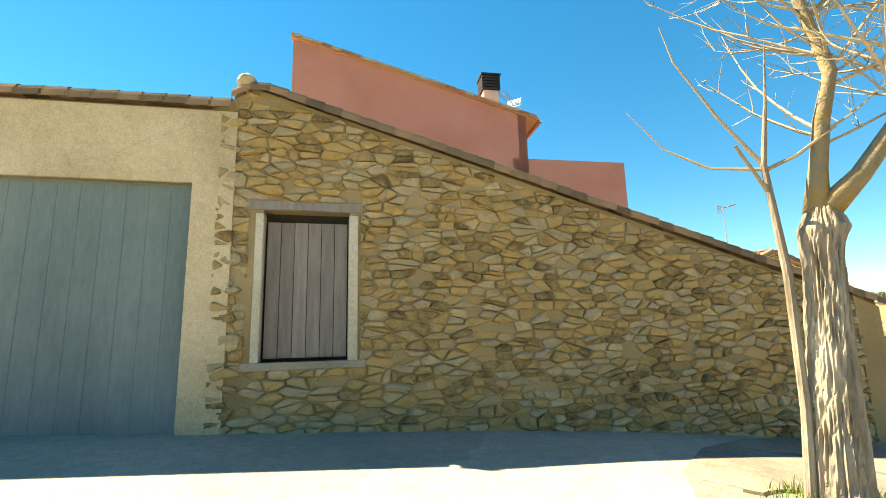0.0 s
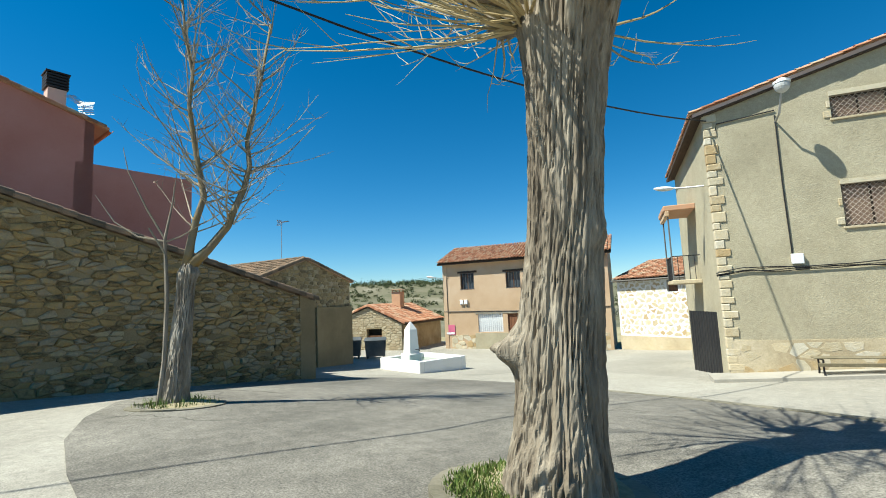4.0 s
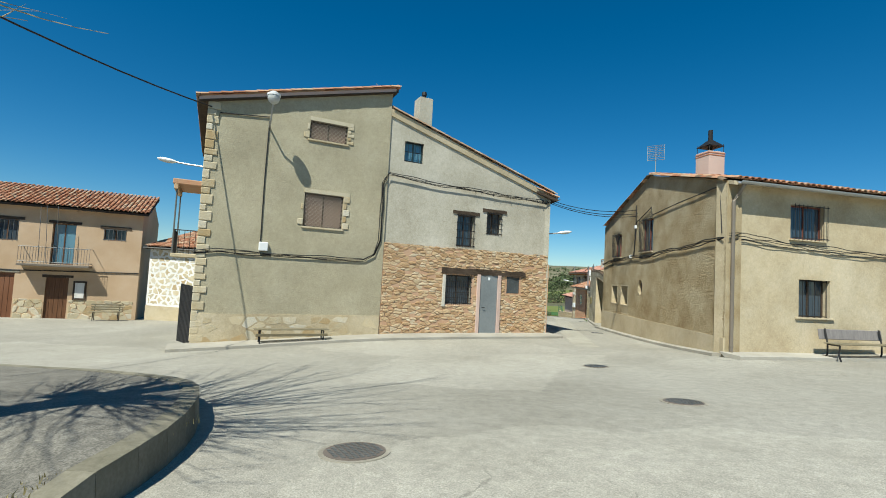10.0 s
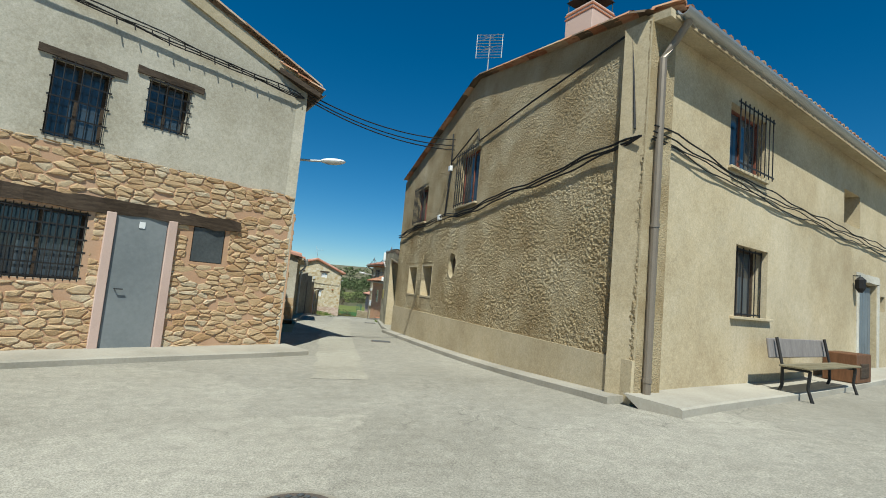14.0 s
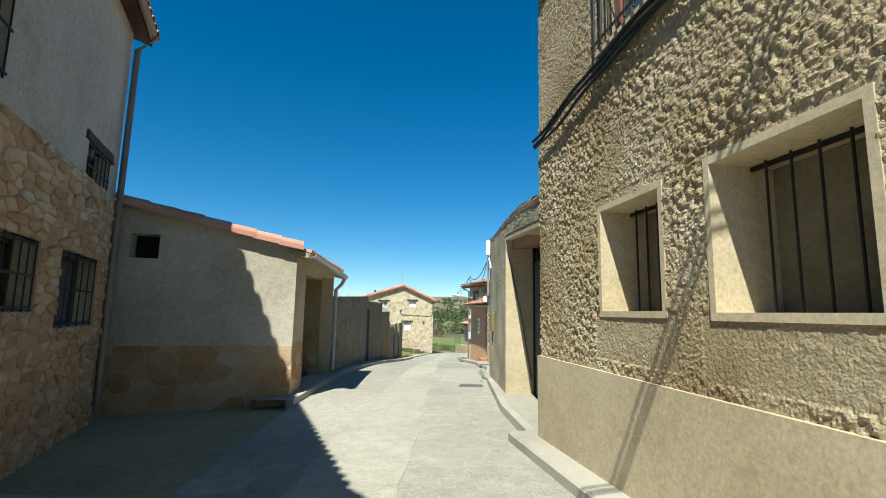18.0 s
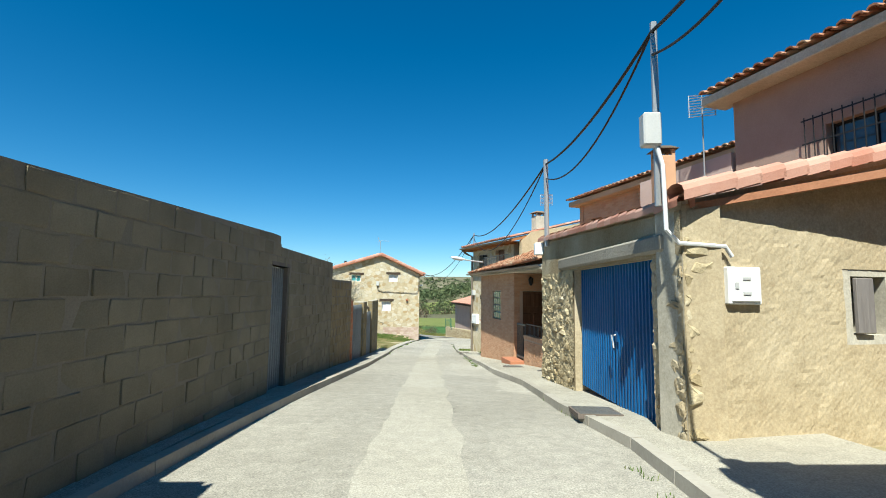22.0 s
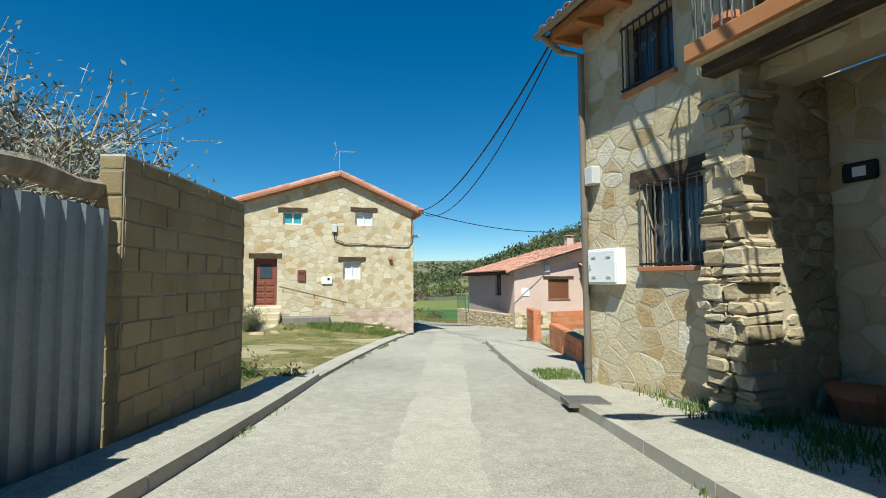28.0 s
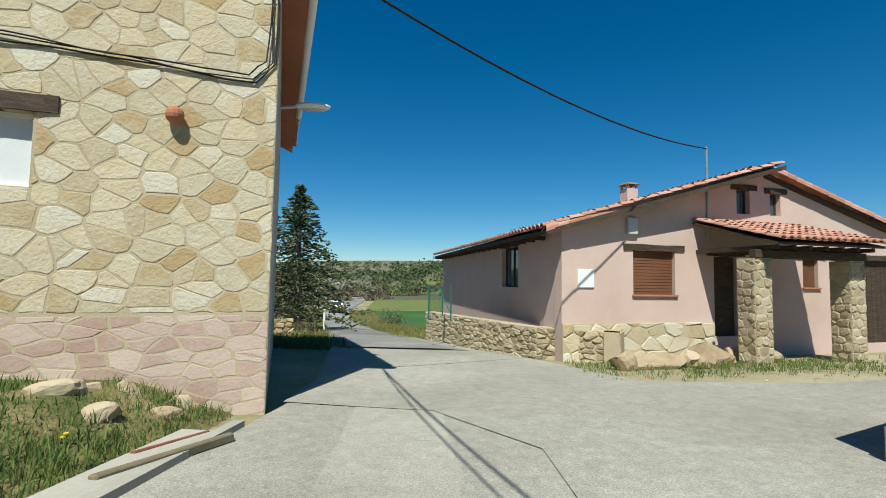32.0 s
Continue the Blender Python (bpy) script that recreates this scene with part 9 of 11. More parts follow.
for (xa, ya), (xb, yb) in zip(EDGE, EDGE[1:]):
    F = facing((xa, ya), (xb, yb))
    L = span((xa, ya), (xb, yb))
    n = max(1, round(L / 0.8))
    for k in range(n):
        a, b = L * k / n, L * (k + 1) / n
        pa, pb = (F @ Vector((a, 0, 0))), (F @ Vector((b, 0, 0)))
        b0 = bmesh.new()
        za, zb = g(pa.x, pa.y), g(pb.x, pb.y)
        ua, ub = za + rim_up(pa.x, pa.y) + 0.012, zb + rim_up(pb.x, pb.y) + 0.012
        hexa(b0, [F @ Vector(c) for c in ((a + 0.004, -0.04, za - 0.2), (b - 0.004, -0.04, zb - 0.2), (b - 0.004, 0.2, zb - 0.2), (a + 0.004, 0.2, za - 0.2))],
             [F @ Vector(c) for c in ((a + 0.004, 0.0, ua), (b - 0.004, 0.0, ub), (b - 0.004, 0.2, ub + 0.004), (a + 0.004, 0.2, ua + 0.004))])
        part("kerb_stone", b0, "kerb_dark", island)


def manhole(at, r, label):
    x, y = at
    m = thing("manhole_cover", (x, y, g(x, y)), label, "manhole cover", "manhole covers of the square")
    nx, ny = g(x + 0.3, y) - g(x - 0.3, y), g(x, y + 0.3) - g(x, y - 0.3)
    R = Matrix.Translation((x, y, g(x, y) + 0.004)) @ Vector((-nx / 0.6, -ny / 0.6, 1)).to_track_quat("Z", "Y").to_matrix().to_4x4()
    part("frame", tubed([(0, 0, -0.05), (0, 0, 0.004)], r, 28, R), "stucco_grey", m)
    c = part("cover", tubed([(0, 0, -0.05), (0, 0, 0.01)], r * 0.86, 28, R), "steel_rust", m)
    for i in range(-4, 5):
        for j in range(-4, 5):
            if math.hypot(i, j) < 4.6:
                part("stud", boxed(i * r * 0.16 - 0.02, i * r * 0.16 + 0.02, j * r * 0.16 - 0.02, j * r * 0.16 + 0.02, 0.0, 0.018, F=R), "iron_grey", c)


for a in ((9.54, 17.1), (10.7, 12.1), (6.85, 7.85)):
    manhole(a, 0.36, "round cast-iron manhole cover in the concrete")


def grate(x, y, w, d, label):
    m = thing("drain_grate", (x, y, g(x, y)), label, "drain grate", "drain grates of the street")
    up = 0.112 if x > kr(y) or x < kl(y) else 0.006
    R = Matrix.Translation((x, y, g(x, y) + up))
    sl = math.atan2(g(x, y + 0.4) - g(x, y - 0.4), 0.8)
    R = R @ Matrix.Rotation(sl, 4, "X")
    part("frame", boxed(-w / 2, w / 2, -d / 2, d / 2, -0.05, 0.006, F=R), "steel_rust", m)
    for k in range(9):
        part("bar", boxed(-w / 2 + 0.03, w / 2 - 0.03, -d / 2 + d * (k + 0.3) / 9, -d / 2 + d * (k + 0.7) / 9, 0.004, 0.014, F=R), "iron_grey", m)


grate(10.1, 28.6, 0.6, 0.4, "drain grate at the edge of the street")
grate(9.55, 37.2, 0.55, 0.4, "drain grate near the garage")
grate(10.0, 43.4, 0.55, 0.55, "rusty square cover before the blue door")
grate(9.75, 51.0, 0.55, 0.5, "rusty square cover before the brick house")
grate(8.35, 61.9, 0.5, 0.5, "rusty square cover before the stone house")

# pavement before the long house and the corner house
for nm, F, a, b, w, lb in (("pavement_square", FA, -0.6, LA + 0.25, 0.95, "narrow raised pavement along the long house"), ("pavement_corner", FF, -0.15, LF, 0.75, "narrow raised pavement along the corner house"),
                           ("pavement_side", FB, 0, LB + 0.3, 0.32, "thin cement footing along the stucco wall")):
    bm, prev = bmesh.new(), None
    for s in np.arange(a, b + 0.01, 0.5):
        p0, p1 = F @ Vector((s, -w, 0)), F @ Vector((s, 0.05, 0))
        z = max(g(p0.x, p0.y), g(p1.x, p1.y) - 0.05) + 0.11
        ring = [bm.verts.new((p0.x, p0.y, z - 0.5)), bm.verts.new((p0.x, p0.y, z - 0.02)), bm.verts.new(((F @ Vector((s, -w + 0.03, 0))).x, (F @ Vector((s, -w + 0.03, 0))).y, z)), bm.verts.new((p1.x, p1.y, z + 0.01))]
        if prev:
            for j in range(3):
                bm.faces.new((prev[j], prev[j + 1], ring[j + 1], ring[j]))
        else:
            bm.faces.new(ring)
        prev = ring
    bm.faces.new(prev[::-1])
    structure(nm, bm, "kerb", lb)

# lower houses beyond the corner house
FO = facing(on(FF, LF, 0.5), on(FF, LF + 9, 0.5))
oh = thing("house", (*on(FF, LF, 0.5), -0.2), "lower pale house with a tiled eave beyond the corner house", "house")
oho = [(0.15, 1.55, -0.4, 2.1), (3.3, 4.6, 1.2, 2.15), (1.7, 3.0, 3.5, 4.3), (6.5, 7.6, 2.6, 3.5)]
part("wall", wall(FO, -0.3, 9, -1.2, 4.62, oho, 0.35), "render_ochre", oh)
for w in oho:
    backing(FO, *w, oh), window(FO, *w, oh, 0.18, "wood_dark", "glass", 2)
part("roof_board", slab(FO, -0.3, 9, -0.45, 4.62, 4, 5.6), "render_ochre", oh)
tiles(FO, -0.35, 9, -0.55, 4.66, 4, 5.7, oh, "tile", seed=51, singles=38, rough=0.03)
chimney((7.06, 0.62, 4.6), 0.6, 3.37, "render_cream", "tall pale chimney with a slab cowl", "slab", F=FO)
bx = thing("planter", (*on(FF, 6.6, -0.5), g(*on(FF, 6.6, -0.5)) + 0.1), "dark wooden box beside the bench", "planter")
part("box", bevelled(6.15, 7.05, -0.75, -0.2, g(*on(FF, 6.6, -0.5)) + 0.12, g(*on(FF, 6.6, -0.5)) + 0.68, FF, 0.015), "wood_door", bx)
part("inner", bevelled(6.35, 6.85, -0.77, -0.7, g(*on(FF, 6.6, -0.5)) + 0.22, g(*on(FF, 6.6, -0.5)) + 0.5, FF, 0.01), "wood_dark", bx)
lp = thing("wall_lantern", (FF @ Vector((8.75, -0.1, 1.9)))[:], "small black lantern beside the plank door", "lantern")
part("body", tubed([(8.75, -0.14, 1.7), (8.75, -0.14, 1.8), (8.75, -0.14, 2.0), (8.75, -0.14, 2.08)], [0.04, 0.1, 0.11, 0.03], 8, FF), "iron", lp)
part("arm", tubed([(8.75, 0, 2.1), (8.75, -0.14, 2.1)], 0.015, 5, FF), "iron", lp)
wb = thing("step_block", (*on(FF, 13.05, -0.35), -0.2), "whitewashed stone step by a doorway", "step")
part("block", bevelled(12.7, 13.4, -0.7, -0.02, -0.3, 0.3, FF, 0.03), "white", wb)

# flood lamp, post and cables on the long house
fl = thing("flood_lamp", (FA @ Vector((1.9, -0.4, 7.2)))[:], "old dome street lamp on a bracket high on the wall", "lamp")
part("bracket", tubed([(1.9, 0, 6.4), (1.9, -0.45, 6.5), (1.9, -0.85, 7.05)], 0.03, 8, FA), "zinc", fl)
bm = bmesh.new()
bmesh.ops.create_uvsphere(bm, u_segments=14, v_segments=10, radius=1)
bmesh.ops.transform(bm, matrix=FA @ Matrix.Translation((1.9, -0.95, 7.15)) @ Matrix.Diagonal((0.2, 0.2, 0.22, 1)), verts=bm.verts)
part("dome", bm, "grey_plastic", fl)
part("rim", tubed([(1.9, -0.95, 7.2), (1.9, -0.95, 7.26)], 0.215, 14, FA), "white_plastic", fl)
fb = thing("junction_box", (FA @ Vector((1.95, 0, 2.2)))[:], "small white cable box on the rendered wall", "junction box")
part("body", bevelled(1.85, 2.15, -0.12, 0, 2.1, 2.4, FA, 0.02), "white_plastic", fb)
cable([FA @ Vector((1.9, -0.02, 2.3)), FA @ Vector((1.88, -0.02, 4.5)), FA @ Vector((1.9, -0.02, 6.6))], 0.02, "black cable up the rendered wall")
def bundle(F, pts, n, label, seed, spread=0.05, r=0.013, wave=0.02):
    """Several loose strands along one line of points, clipped to the wall here and there."""
    rng = random.Random(seed)
    for k in range(n):
        off, ph = (k - (n - 1) / 2) * spread / max(1, n - 1) * 2, rng.uniform(0, 6)
        path = []
        for p, q in zip(pts, pts[1:]):
            p, q = Vector(p), Vector(q)
            m = max(2, int((q - p).length / 0.22))
            d = (q - p).normalized()
            side = Vector((-d.z, 0, d.x))
            for j in range(m):
                c = p.lerp(q, j / m)
                u = len(path) * 0.22
                path.append(F @ (c + side * (off + wave * math.sin(u * 2.1 + ph) + 0.5 * wave * math.sin(u * 5.3 + 2 * ph)) - Vector((0, 0.012 * k, 0))))
        path.append(F @ Vector(pts[-1]))
        cable(path, r * rng.uniform(0.75, 1.25), label)


bundle(FT, [(3.85, -0.03, 0.88), (3.87, -0.03, 0.5), (4.3, -0.03, 0.37), (6.6, -0.03, 0.28), (7.15, -0.03, 0.27), (7.36, -0.03, 0.5), (7.38, -0.03, 1.75)], 3, "black cable along the stone front", 12, 0.035, 0.011, 0.02)
bundle(FA, [(-0.1, -0.04, 1.9), (0.6, -0.04, 2.02), (3, -0.04, 1.98), (5.55, -0.04, 2.02), (5.95, -0.04, 2.25), (6.14, -0.04, 2.8), (6.12, -0.04, 5.0), (6.35, -0.04, 5.4), (8.5, -0.03, 5.26), (10.5, -0.03, 5.24), (12.5, -0.03, 5.18), (14.1, -0.03, 5.16)],
       4, "black cable of a loose bundle across the long house", 3)
for k in range(14):
    part_s = 10.2 + k * 0.29
    cable([FA @ Vector((part_s, -0.04, 5.24)), FA @ Vector((part_s + 0.02, -0.07, 5.08 + 0.03 * (k % 3)))], 0.012, "short cable clip on the long house", "cable_clip", "iron")
cable([FA @ Vector(c) for c in ((0.3, -0.03, 6.4), (0.35, -0.03, 6.6), (1.9, -0.03, 6.75))], 0.02)
rng = random.Random(12)
pA = FA @ Vector((14.15, -0.05, 5.15))
for dz in (0, 0.12, 0.3):
    cable(sag(pA + Vector((0, 0, dz * 0.5)), FB @ Vector((LB - 7.2, -0.1, 4.85 + dz)), 0.25), 0.016, "black cable slung across the street")
bundle(FB, [(0.34, -0.08, 2.75), (2, -0.07, 2.85), (4.5, -0.07, 2.98), (6.0, -0.08, 2.9), (9, -0.07, 3.05), (12, -0.07, 3.2), (12.6, -0.08, 3.25)], 3, "black cable sagging along the stucco wall", 5, 0.05, 0.015, 0.03)
cable([FB @ Vector(c) for c in ((5.15, -0.07, 5.4), (5.2, -0.07, 4.4), (5.05, -0.08, 3.0)) ], 0.025)
cable([FB @ Vector(c) for c in ((5.2, -0.07, 4.55), (6.9, -0.06, 5.05), (7.0, -0.06, 4.7), (9.5, -0.06, 4.85), (12.3, -0.06, 4.95), (12.45, -0.06, 3.4))], 0.018)
bundle(FF, [(0.0, -0.08, 3.27), (0.6, -0.07, 3.3), (2.4, -0.06, 3.14), (4.5, -0.06, 3.06), (8, -0.06, 3.0), (12.4, -0.06, 2.95), (12.9, 0.44, 2.95), (19, 0.42, 2.9)], 4, "black cable along the ochre front", 7, 0.09, 0.013, 0.03)
for s, z in ((4.6, 2.98), (5.15, 4.35)):
    jb = thing("junction_box", (FB @ Vector((s, 0, z)))[:], "small white junction box on the stucco", "junction box")
    part("body", bevelled(s - 0.08, s + 0.08, -0.12, -0.03, z - 0.06, z + 0.1, FB, 0.015), "white_plastic", jb)
street_lamp((FS @ Vector((0.6, 0, 3.8)))[:], (0.94, 0.33), "street lamp on the corner of the long house", 0.75)
cable(sag(FA @ Vector((0.1, 0, 6.75)), (-0.75, -7.9, 8.5), 1.25, 20), 0.022, "black cable from the eave over the square")
# pole with cables on the garages
pl = thing("cable_pole", (10.2, 42.0, 1.2), "thin steel cable pole with a white box", "pole")
part("pole", tubed([(10.28, 41.95, 1.2), (10.28, 41.95, 3.15)], 0.035, 8), "zinc", pl)
part("box", bevelled(-0.09, 0.09, -0.07, 0.07, 1.8, 2.14, Matrix.Translation((10.2, 41.9, 0)), 0.015), "grey_plastic", pl)
part("conduit", tubed([(10.25, 41.88, 1.8), (10.3, 41.87, 1.6), (10.32, 41.88, 0.95), (10.45, 41.9, 0.82), (10.95, 42.0, 0.8), (11.02, 42.02, 0.7)], 0.022, 8), "white_plastic", pl)
p2 = thing("cable_pole", (10.05, 47.05, 1.3), "slim galvanised cable pole above the garage", "pole")
part("pole", tubed([(10.05, 47.05, 1.3), (10.03, 47.05, 3.15)], 0.05, 8), "zinc", p2)
part("box", bevelled(-0.1, 0.1, -0.08, 0.08, 1.15, 1.42, Matrix.Translation((9.95, 47.5, 0)), 0.02), "white_plastic", p2)
tops = [Vector((10.02, 38.5, 2.62)), Vector((10.26, 41.95, 3.05)), Vector((10.03, 47.05, 3.05)), Vector((8.85, 63.2, 3.55)), FT @ Vector((LT + 0.2, -0.2, 1.95)), FPH @ Vector((4.55, -0.03, 1.7))]
for a, b, d in zip(tops, tops[1:], (0.12, 0.2, 0.55, 0.9, 0.45)):
    cable(sag(a, b, d, 22), 0.02, "black service cable between the houses")
for a, b, d in ((tops[0], tops[1] - Vector((0, 0, 0.25)), 0.3), (tops[1], tops[2] - Vector((0, 0, 0.3)), 0.5), (tops[2], tops[3] - Vector((0, 0, 0.2)), 1.2), (tops[3], tops[4], 1.5)):
    cable(sag(a, b, d, 22), 0.014, "thin black cable between the houses")
p3 = thing("cable_pole", tops[3] - Vector((0, 0, 0.9)), "short steel cable mast on the stone house", "pole")
part("pole", tubed([tops[3] - Vector((0, 0, 0.9)), tops[3] + Vector((0, 0, 0.1))], 0.03, 8), "zinc", p3)


# ---- trees of the square ----
def smooth(ob):
    ob.data.polygons.foreach_set("use_smooth", [True] * len(ob.data.polygons))
    return ob


def stuff(name, verts, faces, mat, label, parent=None):
    me = bpy.data.meshes.new(name)
    me.from_pydata(verts, [], faces)
    return tagged(link(name, me, mat, parent), label, "" if parent else "plants", "", "stuff")


def trunk_mesh(axis, radius, z0, z1, nu, nv, furrow, seed, burls=()):
    """A furrowed trunk: axis(z) gives its middle, radius(z) its size, burls: angle, z, reach, size."""
    bm, rows = bmesh.new(), []
    for k in range(nv + 1):
        z = z0 + (z1 - z0) * k / nv
        ax, r0, row = Vector(axis(z)), radius(z), []
        for j in range(nu):
            w = 2 * math.pi * j / nu
            c, s = math.cos(w), math.sin(w)
            p = Vector((c * 3.9 + seed, s * 3.9, z * 0.5))
            warp = noise.noise(Vector((c * 1.5, s * 1.5, z * 1.1 + seed))) * 0.9
            n1 = abs(noise.noise(p * 2.1 + Vector((warp, warp, 0))))
            n2 = abs(noise.noise(p * 5.2 + Vector((9, warp, 3))))
            n3 = noise.noise(Vector((c * 15, s * 15, z * 13)))
            crack = max(0.0, 0.2 - n1) / 0.2
            fine = max(0.0, 0.16 - n2) / 0.16
            r = r0 * (1 + 0.10 * noise.noise(Vector((c * 0.8, s * 0.8, z * 0.7 + seed)))) + furrow * (0.8 * n1 - 1.15 * crack - 0.7 * fine + 0.35 * n3 + 0.5 + 0.9 * max(0.0, noise.noise(Vector((c * 3.1, s * 3.1, z * 3.4 + seed))) - 0.15))
            for bw_, bz_, br_, bs_ in burls:
                dd = ((math.remainder(w - bw_, 2 * math.pi) * r0) ** 2 + (z - bz_) ** 2) / bs_ ** 2
                r += br_ * math.exp(-dd) * (1 + 0.5 * noise.noise(Vector((c * 9, s * 9, z * 9))))
            row.append(bm.verts.new(ax + Vector((c * r, s * r, 0))))
        rows.append(row)
    for a, b in zip(rows, rows[1:]):
        for j in range(nu):
            bm.faces.new((a[j], a[(j + 1) % nu], b[(j + 1) % nu], b[j]))
    bm.faces.new(rows[-1])
    return bm


def shoot(bm, p, d, length, r, rng, lift=0.25, n=6, sides=4, bend=0.12):
    """One thin shoot that curves upward; returns its points."""
    pts, q, v = [Vector(p)], Vector(p), Vector(d).normalized()
    for k in range(n):
        v = (v + Vector((rng.uniform(-bend, bend), rng.uniform(-bend, bend), lift / n + rng.uniform(-bend, bend) * 0.5))).normalized()
        q = q + v * (length / n)
        pts.append(q.copy())
    tube(bm, pts, [r * (1 - 0.78 * k / n) for k in range(n + 1)], sides, cap=False)
    return pts, v


def kerb_ring(at, rx, ry, h, n, label, seed):
    """A ring of kerb stones with earth inside."""
    x0, y0 = at
    rng = random.Random(seed)
    ring = thing("tree_pit", (x0, y0, g(x0, y0)), label, "tree pit")
    for k in range(n):
        wa, wb = 2 * math.pi * (k + 0.015) / n, 2 * math.pi * (k + 0.985) / n
        bm = bmesh.new()
        up = h + rng.uniform(-0.02, 0.015)
        for j in range(3):
            a, b = wa + (wb - wa) * j / 3, wa + (wb - wa) * (j + 1) / 3
            lo, hi = [], []
            for w, kk in ((a, 1), (b, 1), (b, 0.8), (a, 0.8)):
                px_, py_ = x0 + rx * kk * math.cos(w), y0 + ry * kk * math.sin(w)
                lo.append(Vector((px_, py_, g(px_, py_) - 0.12)))
                hi.append(Vector((px_, py_, g(px_, py_) + up)))
            hexa(bm, lo, hi)
        bmesh.ops.remove_doubles(bm, verts=bm.verts, dist=0.001)
        part("kerb_stone", bm, "kerb_dark", ring)
    bm = bmesh.new()
    edge = [bm.verts.new((x0 + rx * 0.81 * math.cos(w), y0 + ry * 0.81 * math.sin(w), g(x0, y0) + h - 0.03)) for w in (2 * math.pi * k / 24 for k in range(24))]
    mid = bm.verts.new((x0, y0, g(x0, y0) + h + 0.08))
    for k in range(24):
        bm.faces.new((edge[k], edge[(k + 1) % 24], mid))
    part("soil", bm, "earth", ring)
    return ring


def blades(name, pts, h, w, mat, label, seed, per=6, spread=0.05, lean=0.45, parent=None):
    """Tufts of bent blades at the points given as rows of x, y, z, size."""
    rng = np.random.default_rng(seed)
    P = np.repeat(np.asarray(pts, float), per, axis=0)
    n = len(P)
    wa, wl = rng.uniform(0, 6.283, n), rng.uniform(0, 6.283, n)
    hh = h * P[:, 3] * rng.uniform(0.5, 1.25, n)
    ww = w * rng.uniform(0.6, 1.3, n)
    base = P[:, :3] + np.c_[rng.normal(0, spread, n), rng.normal(0, spread, n), np.zeros(n)]
    side = np.c_[np.cos(wa), np.sin(wa), np.zeros(n)] * ww[:, None] / 2
    ln = np.c_[np.cos(wl), np.sin(wl), np.zeros(n)] * (hh * rng.uniform(0.1, lean * 1.6, n))[:, None]
    up = np.array([0, 0, 1.0])
    mid = base + ln * 0.35 + up * hh[:, None] * 0.6
    tip = base + ln + up * hh[:, None]
    V = np.stack([base - side, base + side, mid + side * 0.7, mid - side * 0.7, tip], axis=1).reshape(-1, 3)
    o = np.arange(n) * 5
    f4, f3 = np.c_[o, o + 1, o + 2, o + 3].tolist(), np.c_[o + 3, o + 2, o + 4].tolist()
    return stuff(name, V.tolist(), f4 + f3, mat, label, parent)


def pollard():
    b = (2.53, 4.57, -0.27)
    t = thing("tree", b, "huge pollarded tree with furrowed bark and bare yellowish shoots", "tree", "trees of the square")

    def axis(z):
        k = max(0, (z + 0.3) / 4.3)
        return (b[0] + 0.21 * k, b[1] + 0.37 * k, z)

    def radius(z):
        return float(np.interp(z, [-0.4, -0.1, 0.3, 1.0, 2.0, 2.9, 3.5, 3.9, 4.25, 4.5], [0.56, 0.455, 0.385, 0.355, 0.32, 0.33, 0.365, 0.43, 0.5, 0.3]))
    (part("trunk", trunk_mesh(axis, radius, -0.45, 4.5, 190, 260, 0.021, 3.0, [(radians(240), 1.02, 0.2, 0.15), (radians(20), 2.0, 0.05, 0.12), (radians(300), 0.1, 0.1, 0.3)]), "bark", t))
    rng = random.Random(41)
    head = Vector(axis(4.1))
    knobs = []
    for k in range(9):
        w = 2 * math.pi * k / 9 + rng.uniform(-0.25, 0.25)
        L = rng.uniform(0.35, 0.75)
        d = Vector((math.cos(w), math.sin(w), rng.uniform(0.35, 1.1))).normalized()
        p0, p1 = head + d * 0.15, head + d * (0.35 + L)
        bm = bmesh.new()
        tube(bm, [p0, p0.lerp(p1, 0.4), p0.lerp(p1, 0.75), p1, p1 + d * 0.1], [0.24, 0.17, 0.15, 0.19, 0.07], 12, wob=0.16)
        smooth(part("limb", bm, "bark", t))
        knobs.append((p1, d))
    for k in range(5):
        w = rng.uniform(0, 6.28)
        knobs.append((head + Vector((math.cos(w) * 0.45, math.sin(w) * 0.45, rng.uniform(-0.15, 0.2))), Vector((math.cos(w), math.sin(w), 0.1))))
    bm = bmesh.new()
    for p, d in knobs:
        for k in range(17):
            v = (d + Vector((rng.gauss(0, 0.55), rng.gauss(0, 0.55), rng.gauss(0.15, 0.45)))).normalized()
            if v.z < -0.15:
                v.z *= 0.3
            low = v.z < 0.35
            L = rng.uniform(1.2, 2.8) if low else rng.uniform(2.0, 4.6)
            pts, tip = shoot(bm, p + v * 0.08, v, L, rng.uniform(0.010, 0.018) if low else rng.uniform(0.013, 0.025), rng, rng.uniform(0.1, 0.95) if low else rng.uniform(-0.1, 0.3), 7, 4, 0.1)
            for m in range(rng.randint(1, 4)):
                q = pts[rng.randint(3, 6)]
                dv = (tip + Vector((rng.gauss(0, 0.5), rng.gauss(0, 0.5), rng.gauss(0.2, 0.4)))).normalized()
                shoot(bm, q, dv, rng.uniform(0.3, 1.0), 0.0065 if low else 0.010, rng, 0.2, 4, 3, 0.15)
    ob = part("shoot_mass", bm, "whip", t, "long thin yellowish shoots")
    ob2 = tagged(ob, "long thin yellowish shoots", "", "", "stuff")
    return t


